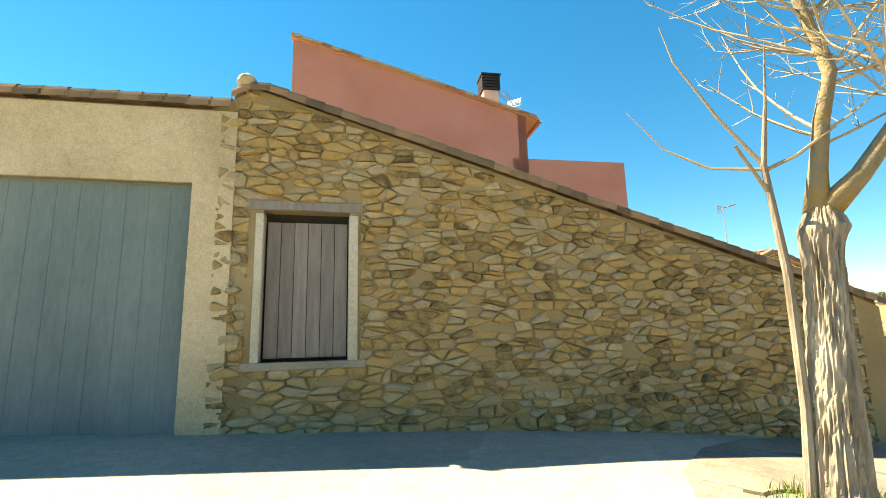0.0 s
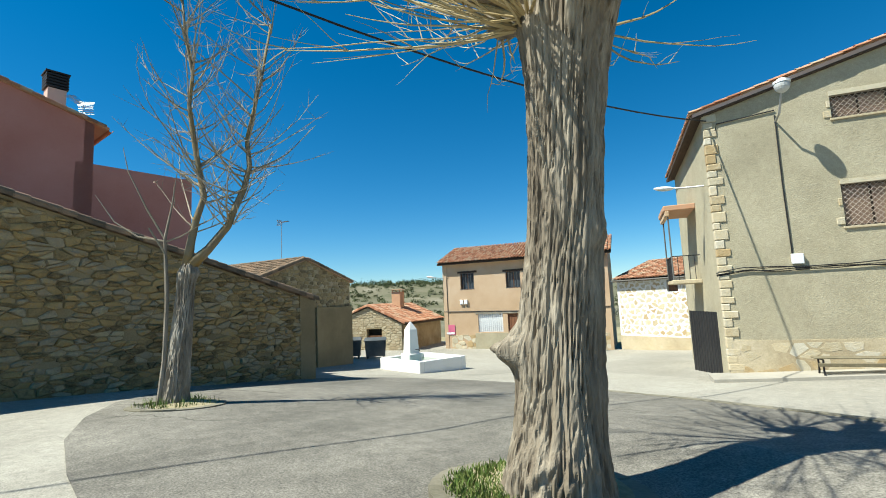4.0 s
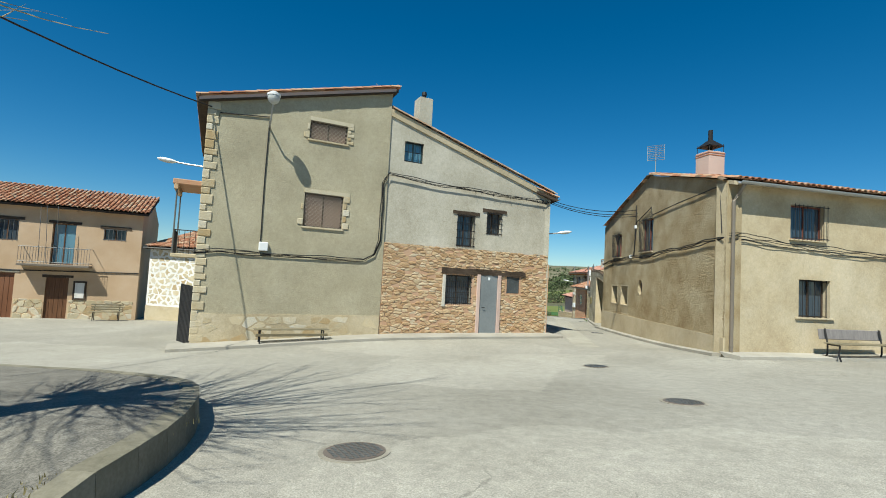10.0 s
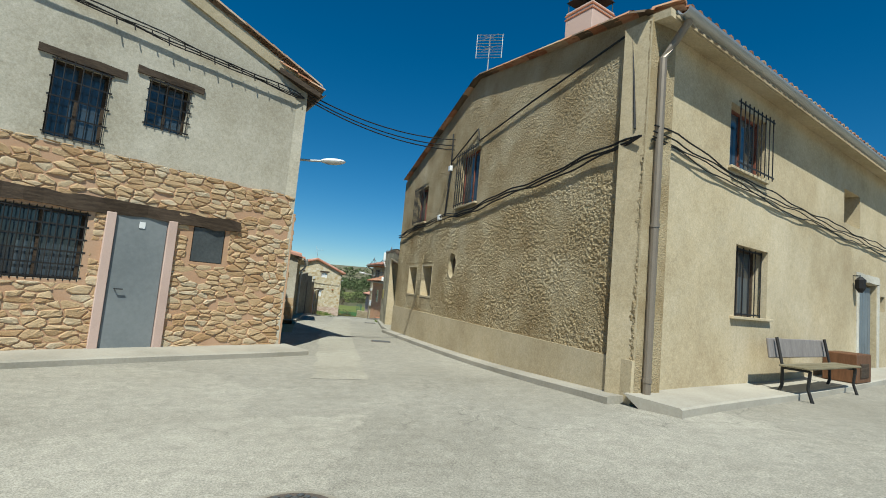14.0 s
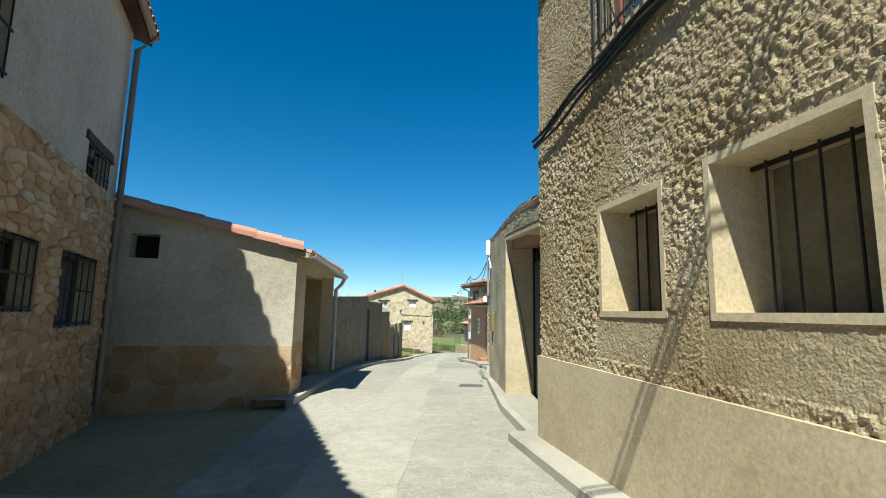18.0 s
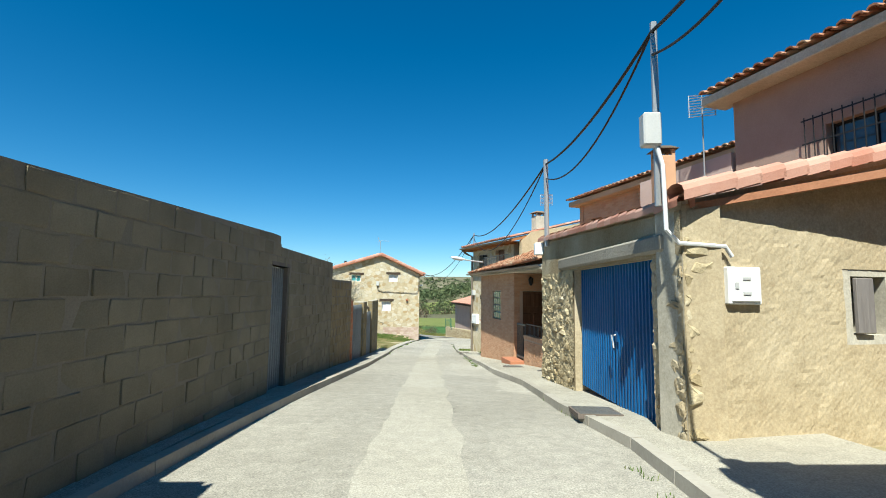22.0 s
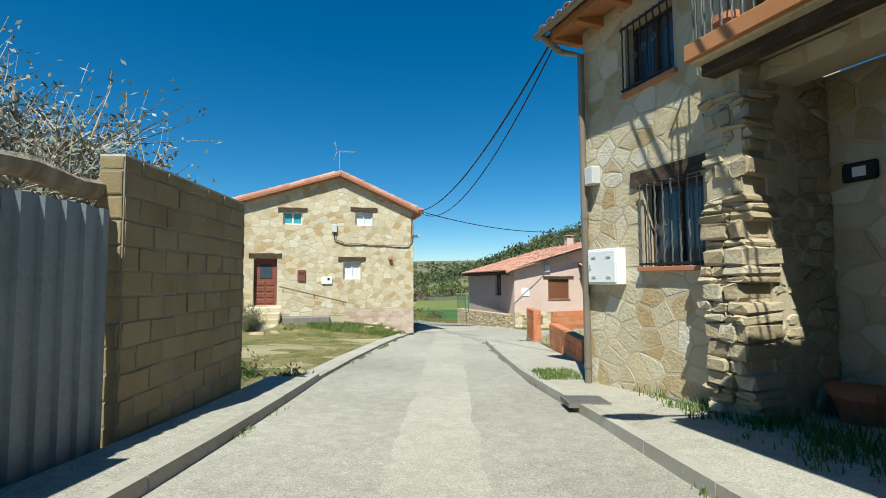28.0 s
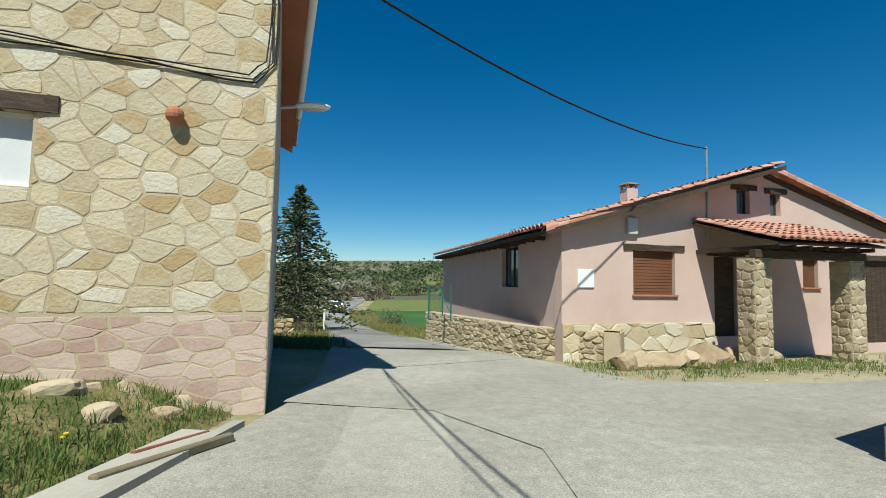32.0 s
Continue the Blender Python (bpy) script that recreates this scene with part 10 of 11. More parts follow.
def forked():
    b = (-4.7, 1.56, -0.25)

    def at(x, y, z):
        return (x + 0.3, 1.68 + (y - 1.62) * 0.97, z if z < 1.3 else 1.3 + (z - 1.3) * 0.96)
    t = thing("tree", b, "young bare tree forking into two limbs with orange lichen", "tree", "trees of the square")

    def axis(z):
        k = max(0, (z + 0.25) / 2.75)
        return (b[0], b[1] + 0.19 * k, z)
    (part("trunk", trunk_mesh(axis, lambda z: float(np.interp(z, [-0.4, 0, 0.6, 1.9, 2.25, 2.46], [0.3, 0.22, 0.185, 0.15, 0.165, 0.08])), -0.4, 2.46, 90, 130, 0.02, 8.0, [(radians(70), 2.3, 0.06, 0.15)]), "bark_pale", t))
    rng = random.Random(17)
    limbs = [([(-5.0, 1.67, 2.45), (-4.99, 1.73, 2.9), (-4.97, 1.82, 3.4), (-4.95, 1.96, 3.9), (-4.98, 1.84, 4.6), (-4.99, 1.75, 5.2), (-5.0, 1.66, 5.9), (-5.02, 1.72, 6.6), (-5.0, 1.56, 7.5), (-5.0, 1.5, 8.3)], 0.115),
             ([(-5.0, 1.72, 2.45), (-4.93, 2.05, 2.8), (-4.87, 2.42, 3.3), (-4.85, 2.52, 3.6), (-4.83, 2.72, 4.1), (-4.81, 2.83, 4.6), (-4.85, 2.78, 5.2), (-4.87, 2.92, 5.9), (-4.9, 3.1, 6.8), (-4.93, 3.3, 8.1)], 0.125)]
    bm = bmesh.new()
    for pts, r in limbs:
        pts = [at(*p) for p in pts]
        lb = bmesh.new()
        n = len(pts)
        tube(lb, pts, [(1.15, 0.85)[min(k, 1)] * 0.85 * r * (1 - 0.74 * k / (n - 1)) for k in range(n)], 12, wob=0.1)
        smooth(part("limb", lb, "lichen_bark", t, "crooked limb spotted with orange lichen"))
        for k in range(2, n):
            p = Vector(pts[k])
            for m in range(8 if k > 2 else 4):
                w = rng.uniform(0, 6.28)
                v = Vector((math.cos(w) * 0.75, math.sin(w), rng.uniform(0.05, 0.9)))
                L = rng.uniform(0.7, 2.3) * (1.0 if k < n - 2 else 0.7)
                q, tip = shoot(bm, p + Vector((0, 0, rng.uniform(-0.3, 0.3))), v, L, rng.uniform(0.012, 0.022), rng, rng.uniform(0.2, 0.9), 6, 4, 0.16)
                for c in range(rng.randint(4, 8)):
                    s = q[rng.randint(1, 6)]
                    dv = (tip + Vector((rng.gauss(0, 0.6), rng.gauss(0, 0.6), rng.gauss(0.1, 0.5)))).normalized()
                    qq, _ = shoot(bm, s, dv, rng.uniform(0.15, 0.6), 0.007, rng, 0.3, 4, 3, 0.2)
                    if rng.random() < 0.6:
                        shoot(bm, qq[2], (dv + Vector((rng.gauss(0, 0.7), rng.gauss(0, 0.7), 0.2))).normalized(), rng.uniform(0.1, 0.3), 0.004, rng, 0.2, 3, 3, 0.2)
    tagged(part("twig_mass", bm, "twig", t, "grey brown bare twigs"), "grey brown bare twigs", "", "", "stuff")
    s = thing("sapling", at(-4.95, 1.22, -0.25), "thin bare sapling growing against the tree trunk", "tree")
    bm = bmesh.new()
    tube(bm, [at(*p) for p in ((-4.95, 1.22, -0.3), (-4.97, 1.3, 0.6), (-4.98, 1.33, 1.84), (-5.0, 1.27, 3.0), (-5.02, 1.38, 3.7), (-5.03, 1.46, 4.4))], [0.055, 0.045, 0.04, 0.03, 0.016, 0.006], 8, wob=0.08)
    part("stem", bm, "bark_pale", s)
    for pts in ([(-5.0, 1.27, 3.0), (-5.1, 0.95, 3.6), (-5.2, 0.6, 4.4), (-5.23, 0.5, 4.9)], [(-5.0, 1.28, 2.95), (-5.1, 0.8, 3.05), (-5.2, 0.4, 3.35), (-5.3, 0.06, 3.9)],
                [(-5.0, 1.3, 2.95), (-4.95, 1.55, 3.05), (-4.9, 1.9, 3.3)], [(-5.0, 1.28, 2.7), (-4.9, 1.0, 3.2)]):
        part("branch", tubed([at(*p) for p in pts], [0.022, 0.017, 0.011, 0.005][:len(pts)], 6), "twig", s)


pollard()
forked()
kerb_ring((2.4, 4.5), 1.0, 0.95, 0.10, 9, "ring of worn kerb stones round the big tree", 4)
kerb_ring((-4.6, 1.6), 0.75, 0.85, 0.03, 9, "ring of kerb stones with weeds round the young tree", 5)


# ---- grass and weeds ----
def rise(x, y):
    """The grassy bank at the foot of the stone house, and the made-up ground inside the brick walls."""
    if 9.4 < x < 19 and 64 < y < 78.4:
        if y < 75.4 + (x - 9.75) * 0.523 and x < 15.4 + (78.1 - y) * 0.324:
            return max(0.0, (-3.31 - g(x, y)) * min(1, (x - 9.4) / 1.5))
        return 0.0
    d = (x + 2.6) * 0.299 - (y - 75.6) * 0.954
    if not (-0.3 < d < 3.6 and -1.6 < x < 4.5):
        return 0.0
    k = min(1, max(0, (3.6 - d) / 2.4)) * min(1, max(0, (x + 1.6) / 1.2)) * min(1, max(0, (kl(y) - 0.4 - x) / 1.2))
    return 0.36 * k * k * (3 - 2 * k)


bm, at_ = bmesh.new(), {}
for i in range(40):
    for j in range(58):
        x, y = 9.4 + i * 0.25, 64.0 + j * 0.25
        at_[i, j] = bm.verts.new((x, y, g(x, y) - 0.075 + (rise(x, y) + 0.02 if rise(x, y) > 0.004 else 0)))
for i in range(39):
    for j in range(57):
        q_ = [at_[i, j], at_[i + 1, j], at_[i + 1, j + 1], at_[i, j + 1]]
        if all(rise(v.co.x, v.co.y) > 0.004 for v in q_):
            bm.faces.new(q_)
structure("ground_yard", bm, "earth", "bare pale stony ground of the unfinished yard")


def scatter(n, seed, box_, keep, size=(0.6, 1.3), lift=-0.07):
    rng = random.Random(seed)
    out = []
    for _ in range(n):
        x, y = rng.uniform(box_[0], box_[1]), rng.uniform(box_[2], box_[3])
        k = keep(x, y)
        if rng.random() < k:
            out.append((x, y, g(x, y) + rise(x, y) + lift, rng.uniform(*size) * (0.6 + 0.4 * k)))
    return out


def patchy(x, y, s=0.45, off=0.0, o=0.0):
    n = noise.noise(Vector((x * s + o, y * s, 3.3))) + 0.5 * noise.noise(Vector((x * s * 3 + o, y * s * 3, 7.1)))
    return min(1, max(0, 0.5 + off + 1.6 * n))


def yard(x, y):
    if x > kl(y) - 0.5 - 0.3 * max(0, (70 - y) / 8):
        return 0
    d = (x + 2.6) * 0.299 - (y - 75.6) * 0.954
    if y > 75.6 + (x + 2.6) * 0.314 - 0.15 and x > -4.5:
        return 0
    far = min(1, max(0, (y - 69) / 5))
    return patchy(x, y, 0.5, 0.0 + 0.45 * far)


V, Fc, cell = [], [], {}
for i in range(109):
    for j in range(103):
        x, y = -12 + i * 0.15, 62.8 + j * 0.15
        up_ = rise(x, y)
        thick = max(yard(x, y), 0.9 if up_ > 0.01 else 0) - 0.4 - 0.25 * noise.noise(Vector((x * 2.1, y * 2.1, 5)))
        cell[i, j] = (len(V), thick)
        V.append((x, y, g(x, y) + up_ - 0.078 + 0.045 * min(1, max(0, 0.3 + thick * 1.2)) + 0.008 * noise.noise(Vector((x * 3, y * 3, 1)))))
for i in range(108):
    for j in range(102):
        four = [cell[i, j], cell[i + 1, j], cell[i + 1, j + 1], cell[i, j + 1]]
        if max(t_ for _, t_ in four) > -0.2:
            Fc.append([k for k, _ in four])
tagged(stuff("turf", V, Fc, "turf", "short matted green turf of the roadside yard"), "short matted green turf of the roadside yard", "turf", "", "stuff")
blades("lawn", scatter(40000, 1, (-12, 4.2, 62.8, 78), yard, (0.5, 1.2)), 0.045, 0.010, "grass_mixed", "patchy green grass of the roadside yard", 2, 6, 0.07)
blades("dry_grass", scatter(5200, 3, (-12, 4.2, 62.8, 78), lambda x, y: 0.7 * yard(x, y + 0.8) if yard(x, y) < 0.5 else 0.25, (0.5, 1.1)), 0.06, 0.009, "grass_dry", "dry yellow grass of the roadside yard", 4, 5, 0.07)
blades("tall_weeds", scatter(4500, 5, (0.5, 4.5, 73.2, 78), lambda x, y: yard(x, y) * (1 if y > 74.3 else 0.3), (0.8, 1.6)), 0.12, 0.012, "grass", "tall green weeds at the foot of the stone house", 6, 7, 0.06)
blades("weeds", scatter(1500, 7, (1.5, 3.2, 3.6, 5.4), lambda x, y: 1 if math.hypot(x - 2.4, y - 4.5) < 0.78 and (x < 2.3 or y < 4.6) else 0.0, lift=0.09), 0.07, 0.012, "grass", "green weeds at the foot of the big tree", 8, 7, 0.05)
blades("weeds", scatter(260, 9, (-5.3, -3.6, 0.6, 2.5), lambda x, y: 1 if math.hypot(x + 4.6, y - 1.6) < 0.62 else 0, lift=0.03), 0.13, 0.012, "grass", "green weeds at the foot of the young tree", 10, 7, 0.05)
blades("weeds", scatter(160, 11, (3.8, 5.1, 5.0, 5.9), lambda x, y: 1 if abs((x - 3.9) * 0.33 + (y - 5.65)) < 0.14 else 0, lift=0.1), 0.07, 0.01, "grass", "strip of grass in a crack of the island", 12, 6, 0.04)
blades("weeds", scatter(500, 13, (5.0, 6.0, 5.2, 7.6), lambda x, y: patchy(x, y, 1.1, -0.35) if 5.0 < x + (y - 5.3) * 0.28 < 5.75 else 0, lift=0.22), 0.06, 0.01, "grass_dry", "dry grass along the island kerb", 14, 6, 0.05)
blades("weeds", scatter(900, 15, (9.2, 10.6, 57.5, 63.3), lambda x, y: patchy(x, y, 0.9, 0.1) if x < 10.1 else 0.2, lift=0.1), 0.14, 0.014, "grass", "weeds along the foot of the stone house", 16, 7, 0.07)
blades("weeds", scatter(240, 17, (8.1, 8.8, 63.7, 64.9), lambda x, y: 0.9, lift=0.1), 0.07, 0.012, "grass", "tuft of grass on the pavement", 18, 7, 0.05)
blades("weeds", scatter(1400, 19, (8.9, 11.6, 70.2, 72.6), lambda x, y: patchy(x, y, 1.0, 0.05) if math.hypot((x - 9.6) / 1.0, (y - 71.2) / 0.65) < 1 else 0, lift=0.0), 0.12, 0.013, "grass", "patch of grass beside the unfinished wall", 20, 7, 0.06)
blades("weeds", scatter(300, 21, (8.8, 9.5, 72.6, 73.3), lambda x, y: 0.8, lift=0.02), 0.06, 0.012, "grass", "tuft of grass before the brick wall end", 22, 6, 0.05)
blades("dry_weeds", scatter(2600, 23, (10.4, 24, 66.5, 76.5), lambda x, y: patchy(x, y, 0.35, -0.1) if y < 74.6 + (x - 9.5) * 0.5 else 0), 0.24, 0.012, "bush_brown", "tall withered weeds in the unfinished yard", 24, 7, 0.09)
blades("yard_grass", scatter(2200, 25, (9.4, 24, 65, 76.5), lambda x, y: patchy(x, y, 0.5, -0.3, 5) if y < 74.6 + (x - 9.5) * 0.5 else 0), 0.12, 0.012, "grass", "thin grass in the unfinished yard", 26, 6, 0.07)


def terrace_grass(x, y):
    d = (y - (82.0 + (x - 11) * 0.1)) / 1.3
    return max(0, min(1, 1.2 - abs(d - 0.2) * 0.95)) * patchy(x, y, 0.8, 0.25)


blades("grass", scatter(5500, 27, (9.6, 26, 80, 86), terrace_grass, (0.6, 1.4), lift=-0.02), 0.12, 0.013, "grass", "green grass along the terrace of the pink house", 28, 7, 0.06)
for k, (xa, ya, xb, yb, n) in enumerate([(8.75, 52.3, 8.35, 60.2, 200), (8.3, 61, 7.75, 68, 120), (7.7, 69, 7.5, 72.6, 60), (4.35, 66, 4.5, 76.5, 260), (5.2, 52, 4.6, 62, 140), (-2.2, 16.6, 7.4, 25.1, 70), (13.1, 19.5, 21, 23.6, 90), (9.9, 36, 9.7, 45, 90)]):
    rng = random.Random(200 + k)
    pts = []
    for _ in range(n):
        s = rng.random()
        x, y = xa + (xb - xa) * s + rng.gauss(0, 0.03), ya + (yb - ya) * s
        if noise.noise(Vector((x * 1.3, y * 1.3, k))) > 0.05:
            pts.append((x, y, g(x, y), rng.uniform(0.5, 1.2)))
    if pts:
        blades("weeds", pts, 0.06, 0.01, "grass", "small weeds growing along the kerb joint", 210 + k, 6, 0.03)

# bushes by the steps and yellow flowers
def leafy(name, at, rx, rz, n, leaf, mat, label, seed, cat="bush", twigs=24, twig_mat="twig", base=0.1, fork=4):
    """A bush of stems and many small leaves."""
    rng = random.Random(seed)
    x0, y0 = at
    z0 = g(x0, y0) - 0.1
    b_ = thing(name, (x0, y0, z0), label, cat)
    bm = bmesh.new()
    tips = []
    for k in range(twigs):
        w = rng.uniform(0, 6.28)
        v = Vector((math.cos(w) * rng.uniform(0.1, 1), math.sin(w) * rng.uniform(0.1, 1), 0.9))
        L = rz * rng.uniform(0.6, 1.05)
        v.x, v.y = v.x * rx / rz, v.y * rx / rz
        pts, tip = shoot(bm, (x0 + rng.gauss(0, base), y0 + rng.gauss(0, base), z0 - 0.05), v, L * 1.1, 0.008 + 0.012 * rz / 2, rng, 0.3, 6, 4, 0.14)
        tips += pts[2:]
        for m in range(fork):
            q, _ = shoot(bm, pts[rng.randint(2, 6)], (tip + Vector((rng.gauss(0, 0.8), rng.gauss(0, 0.8), rng.gauss(0, 0.5)))).normalized(), rx * rng.uniform(0.2, 0.6), 0.004 + 0.004 * rz / 2, rng, 0.2, 4, 3, 0.2)
            tips += q
    part("stem", bm, twig_mat, b_)
    V, Fc = [], []
    for k in range(n):
        c = rng.choice(tips) + Vector((rng.gauss(0, 0.06), rng.gauss(0, 0.06), rng.gauss(0, 0.05))) * rx
        a = Vector((rng.gauss(0, 1), rng.gauss(0, 1), rng.gauss(0, 1))).normalized()
        d = a.orthogonal().normalized()
        s = leaf * rng.uniform(0.6, 1.4)
        o = len(V)
        V += [c - a * s, c + d * s * 0.4, c + a * s, c - d * s * 0.4]
        Fc.append((o, o + 1, o + 2, o + 3))
    if n:
        tagged(stuff("leaves", V, Fc, mat, "", b_), "", "", "", "stuff")
    return b_


leafy("bush", (-1.25, 73.7), 0.85, 0.95, 3200, 0.03, "bush", "small dark green bush beside the steps", 61)
leafy("bush", (0.1, 73.9), 0.35, 0.5, 500, 0.03, "grass", "low green bush below the handrail", 62)
leafy("bush", (3.9, 63.9), 0.5, 0.2, 900, 0.035, "grass", "low dark green weeds at the foot of the block pier", 63)
leafy("bush", (2.9, 64.4), 0.8, 0.18, 900, 0.035, "grass", "low dark green weeds behind the block pier", 64)
leafy("almond_tree", (0.9, 61.4), 2.0, 3.3, 30000, 0.04, "leaf_olive", "grey twiggy almond tree with tiny pale leaves behind the gate", 65, "tree", 95, "twig_grey", 0.18, 34)
leafy("almond_tree", (1.5, 62.3), 1.1, 3.0, 9000, 0.038, "leaf_olive", "small grey twiggy almond tree behind the block wall", 66, "tree", 26, "twig_grey", 0.12, 18)
leafy("almond_tree", (-0.6, 58.6), 2.0, 3.6, 20000, 0.04, "leaf_olive", "old grey almond tree with tangled twigs", 67, "tree", 50, "twig_grey", 0.18, 22)
fl = thing("flower", (3.55, 75.9, g(3.55, 75.9)), "small yellow flower in the grass", "flower")
part("stem", tubed([(3.55, 75.9, g(3.55, 75.9) - 0.05), (3.56, 75.9, g(3.55, 75.9) + 0.16)], 0.004, 4), "grass", fl)
for k in range(3):
    bm = bmesh.new()
    bmesh.ops.create_icosphere(bm, subdivisions=1, radius=0.022)
    bmesh.ops.transform(bm, matrix=Matrix.Translation((3.55 + 0.03 * k, 75.9, g(3.55, 75.9) + 0.11 + 0.03 * k)) @ Matrix.Diagonal((1, 1, 0.5, 1)), verts=bm.verts)
    part("petals", bm, "flower_yellow", fl)


# ---- rocks, timber ----
def rock(at, sx, sy, sz, yaw, label, seed, mat="rock", sink=0.15):
    bm = bmesh.new()
    bmesh.ops.create_icosphere(bm, subdivisions=3, radius=1)
    rng = random.Random(seed)
    cuts = [(Vector((rng.gauss(0, 1), rng.gauss(0, 1), rng.gauss(0.3, 0.8))).normalized(), rng.uniform(0.45, 0.75)) for _ in range(9)]
    for v in bm.verts:
        for d, c in cuts:
            e = v.co.dot(d)
            if e > c:
                v.co -= d * (e - c)
        v.co *= 1 + 0.08 * noise.noise(v.co * 3 + Vector((seed, 0, 0)))
    x, y = at
    z = g(x, y) + rise(x, y) - 0.07
    bmesh.ops.transform(bm, matrix=Matrix.Translation((x, y, z + sz * (0.6 - sink))) @ Matrix.Rotation(yaw, 4, "Z") @ Matrix.Diagonal((sx, sy, sz, 1)), verts=bm.verts)
    return tagged(part("rock", bm, mat), label, "rock", "loose rocks")


for k, (x, y, sx, sy, sz, yaw, lab) in enumerate([
        (13.1, 83.3, 0.85, 0.55, 0.44, 0.5, "large ochre boulder on the edge of the terrace"), (14.6, 84.0, 0.95, 0.5, 0.3, 0.25, "long flat pale boulder on the terrace edge"),
        (11.75, 82.9, 1.0, 0.4, 0.25, 0.3, "flat layered ochre rock in the grass"), (12.5, 82.95, 0.25, 0.22, 0.34, 0.9, "small dark grey stone between boulders"),
        (10.75, 82.6, 0.35, 0.3, 0.34, 0.2, "pale block at the corner of the terrace"),
        (3.0, 76.6, 0.3, 0.16, 0.13, 0.5, "flat ochre stone lying in the grass"), (3.45, 76.45, 0.22, 0.18, 0.12, 0.1, "rounded ochre stone lying in the grass"),
        (3.75, 77.0, 0.2, 0.14, 0.1, 0.2, "ochre stone half sunk in the grass"), (3.3, 77.15, 0.14, 0.1, 0.12, 0.7, "small pale stone in the grass"), (3.05, 76.95, 0.16, 0.12, 0.1, 0.9, "small grey stone in the grass"),
        (3.7, 77.4, 0.24, 0.12, 0.1, 0.3, "flat stone at the foot of the stone wall"), (2.9, 75.5, 0.25, 0.2, 0.1, 0.3, "flat ochre stone near the kerb"),
        (-0.6, 72.9, 0.35, 0.25, 0.13, 0.4, "flat pale stone near the steps"), (-0.2, 73.3, 0.28, 0.2, 0.14, 0.1, "pale stone at the foot of the steps"), (-1.6, 72.8, 0.3, 0.2, 0.14, 0.8, "pale stone in the yard grass"),
        (1.2, 72.1, 0.14, 0.1, 0.08, 0.8, "small white stone in the grass"), (-2.3, 73.2, 0.35, 0.2, 0.2, 1.2, "rough stone beside the garden wall"),
        (0.6, 9.5, 0.28, 0.14, 0.06, 0.3, "flat stone on the island edge"), (2.3, 8.6, 0.3, 0.22, 0.05, 0.3, "lump of broken asphalt on the island"),
        (-3.6, 8.4, 0.24, 0.16, 0.09, 0.4, "loose stone near the fountain")]):
    rock((x, y), sx, sy, sz, yaw, lab, 300 + k, sink=0.35 if x < 5 and y > 70 else 0.15)
rng = random.Random(77)
V, Fc = [], []
for _ in range(900):
    if rng.random() < 0.45:
        x, y = rng.uniform(9.5, 22), rng.uniform(65.5, 78)
        if y > 74.2 + (x - 9.5) * 0.5:
            continue
    elif rng.random() < 0.5:
        x, y = rng.uniform(9.8, 24), rng.uniform(80, 83.4)
        if not 0 < y - (80.2 + (x - 10) * 0.1) < 1.6:
            continue
    else:
        x, y = rng.uniform(-8, 3.6), rng.uniform(63, 75)
    s, z = rng.uniform(0.012, 0.05), g(x, y) + rise(x, y) - 0.06
    o = len(V)
    V += [(x + s * math.cos(w) * rng.uniform(0.6, 1.2), y + s * math.sin(w) * rng.uniform(0.6, 1.2), z) for w in (0, 1.6, 3.1, 4.7)] + [(x, y, z + s * rng.uniform(0.4, 0.9))]
    Fc += [(o, o + 1, o + 4), (o + 1, o + 2, o + 4), (o + 2, o + 3, o + 4), (o + 3, o, o + 4)]
tagged(stuff("pebbles", V, Fc, "rock", "pale pebbles scattered on bare earth"), "pale pebbles scattered on bare earth", "pebbles", "", "stuff")

for (p, q, r, m_, lab) in [((4.22, 75.3), (4.66, 76.5), 0.038, "wood_bench", "weathered timber beam edging the grass"), ((4.14, 75.85), (4.42, 76.6), 0.03, "wood_red", "reddish timber offcut beside the beam"),
                           ((9.55, 61.2), (9.3, 63.4), 0.06, "wood_grey", "old grey plank lying along the house wall")]:
    za, zb = g(*p), g(*q)
    F = facing(p, q)
    L = span(p, q)
    bm = bmesh.new()
    hexa(bm, [F @ Vector(c) for c in ((0, -r, za), (L, -r, zb), (L, r, zb), (0, r, za))], [F @ Vector(c) for c in ((0.02, -r * 0.9, za + r * 2.2), (L - 0.03, -r * 0.9, zb + r * 2.1), (L, r, zb + r * 2), (0, r, za + r * 2.2))])
    bmesh.ops.bevel(bm, geom=bm.edges[:], offset=0.012, segments=1, affect="EDGES")
    tagged(part("timber", bm, m_), lab, "timber", "loose timber")

# garden wall and white gate left of the stone house
gw = thing("garden_wall", (-5, 72.3, g(-5, 72.3)), "low rendered garden wall beside the yard", "wall")
part("wall", bevelled(-13, -4.15, 72.3, 72.5, -3.5, -2.42, None, 0.02), "stucco_grey", gw)
part("post", bevelled(-5.75, -5.35, 72.25, 72.6, -3.5, -1.85, None, 0.03), "stucco_grey", gw)
part("coping", bevelled(-13, -4.12, 72.27, 72.53, -2.42, -2.37, None, 0.01), "kerb", gw)
gp = thing("gate_pier", (-3.4, 72.6, -3.1), "rough stone gate pier", "pier")
part("core", bevelled(-3.56, -3.2, 72.4, 72.8, -3.5, -2.1, None, 0.03), "mortar", gp)
lay(stones(0, 0.36, -3.3, -2.12, [], 0.2, 0.16, 95), facing((-3.56, 72.4), (-3.2, 72.4)), "rubble", gp, 0.01, 0.03, 5, 40)
wg = thing("garden_gate", (-3.85, 72.5, -3.1), "white metal garden gate between low walls", "gate")
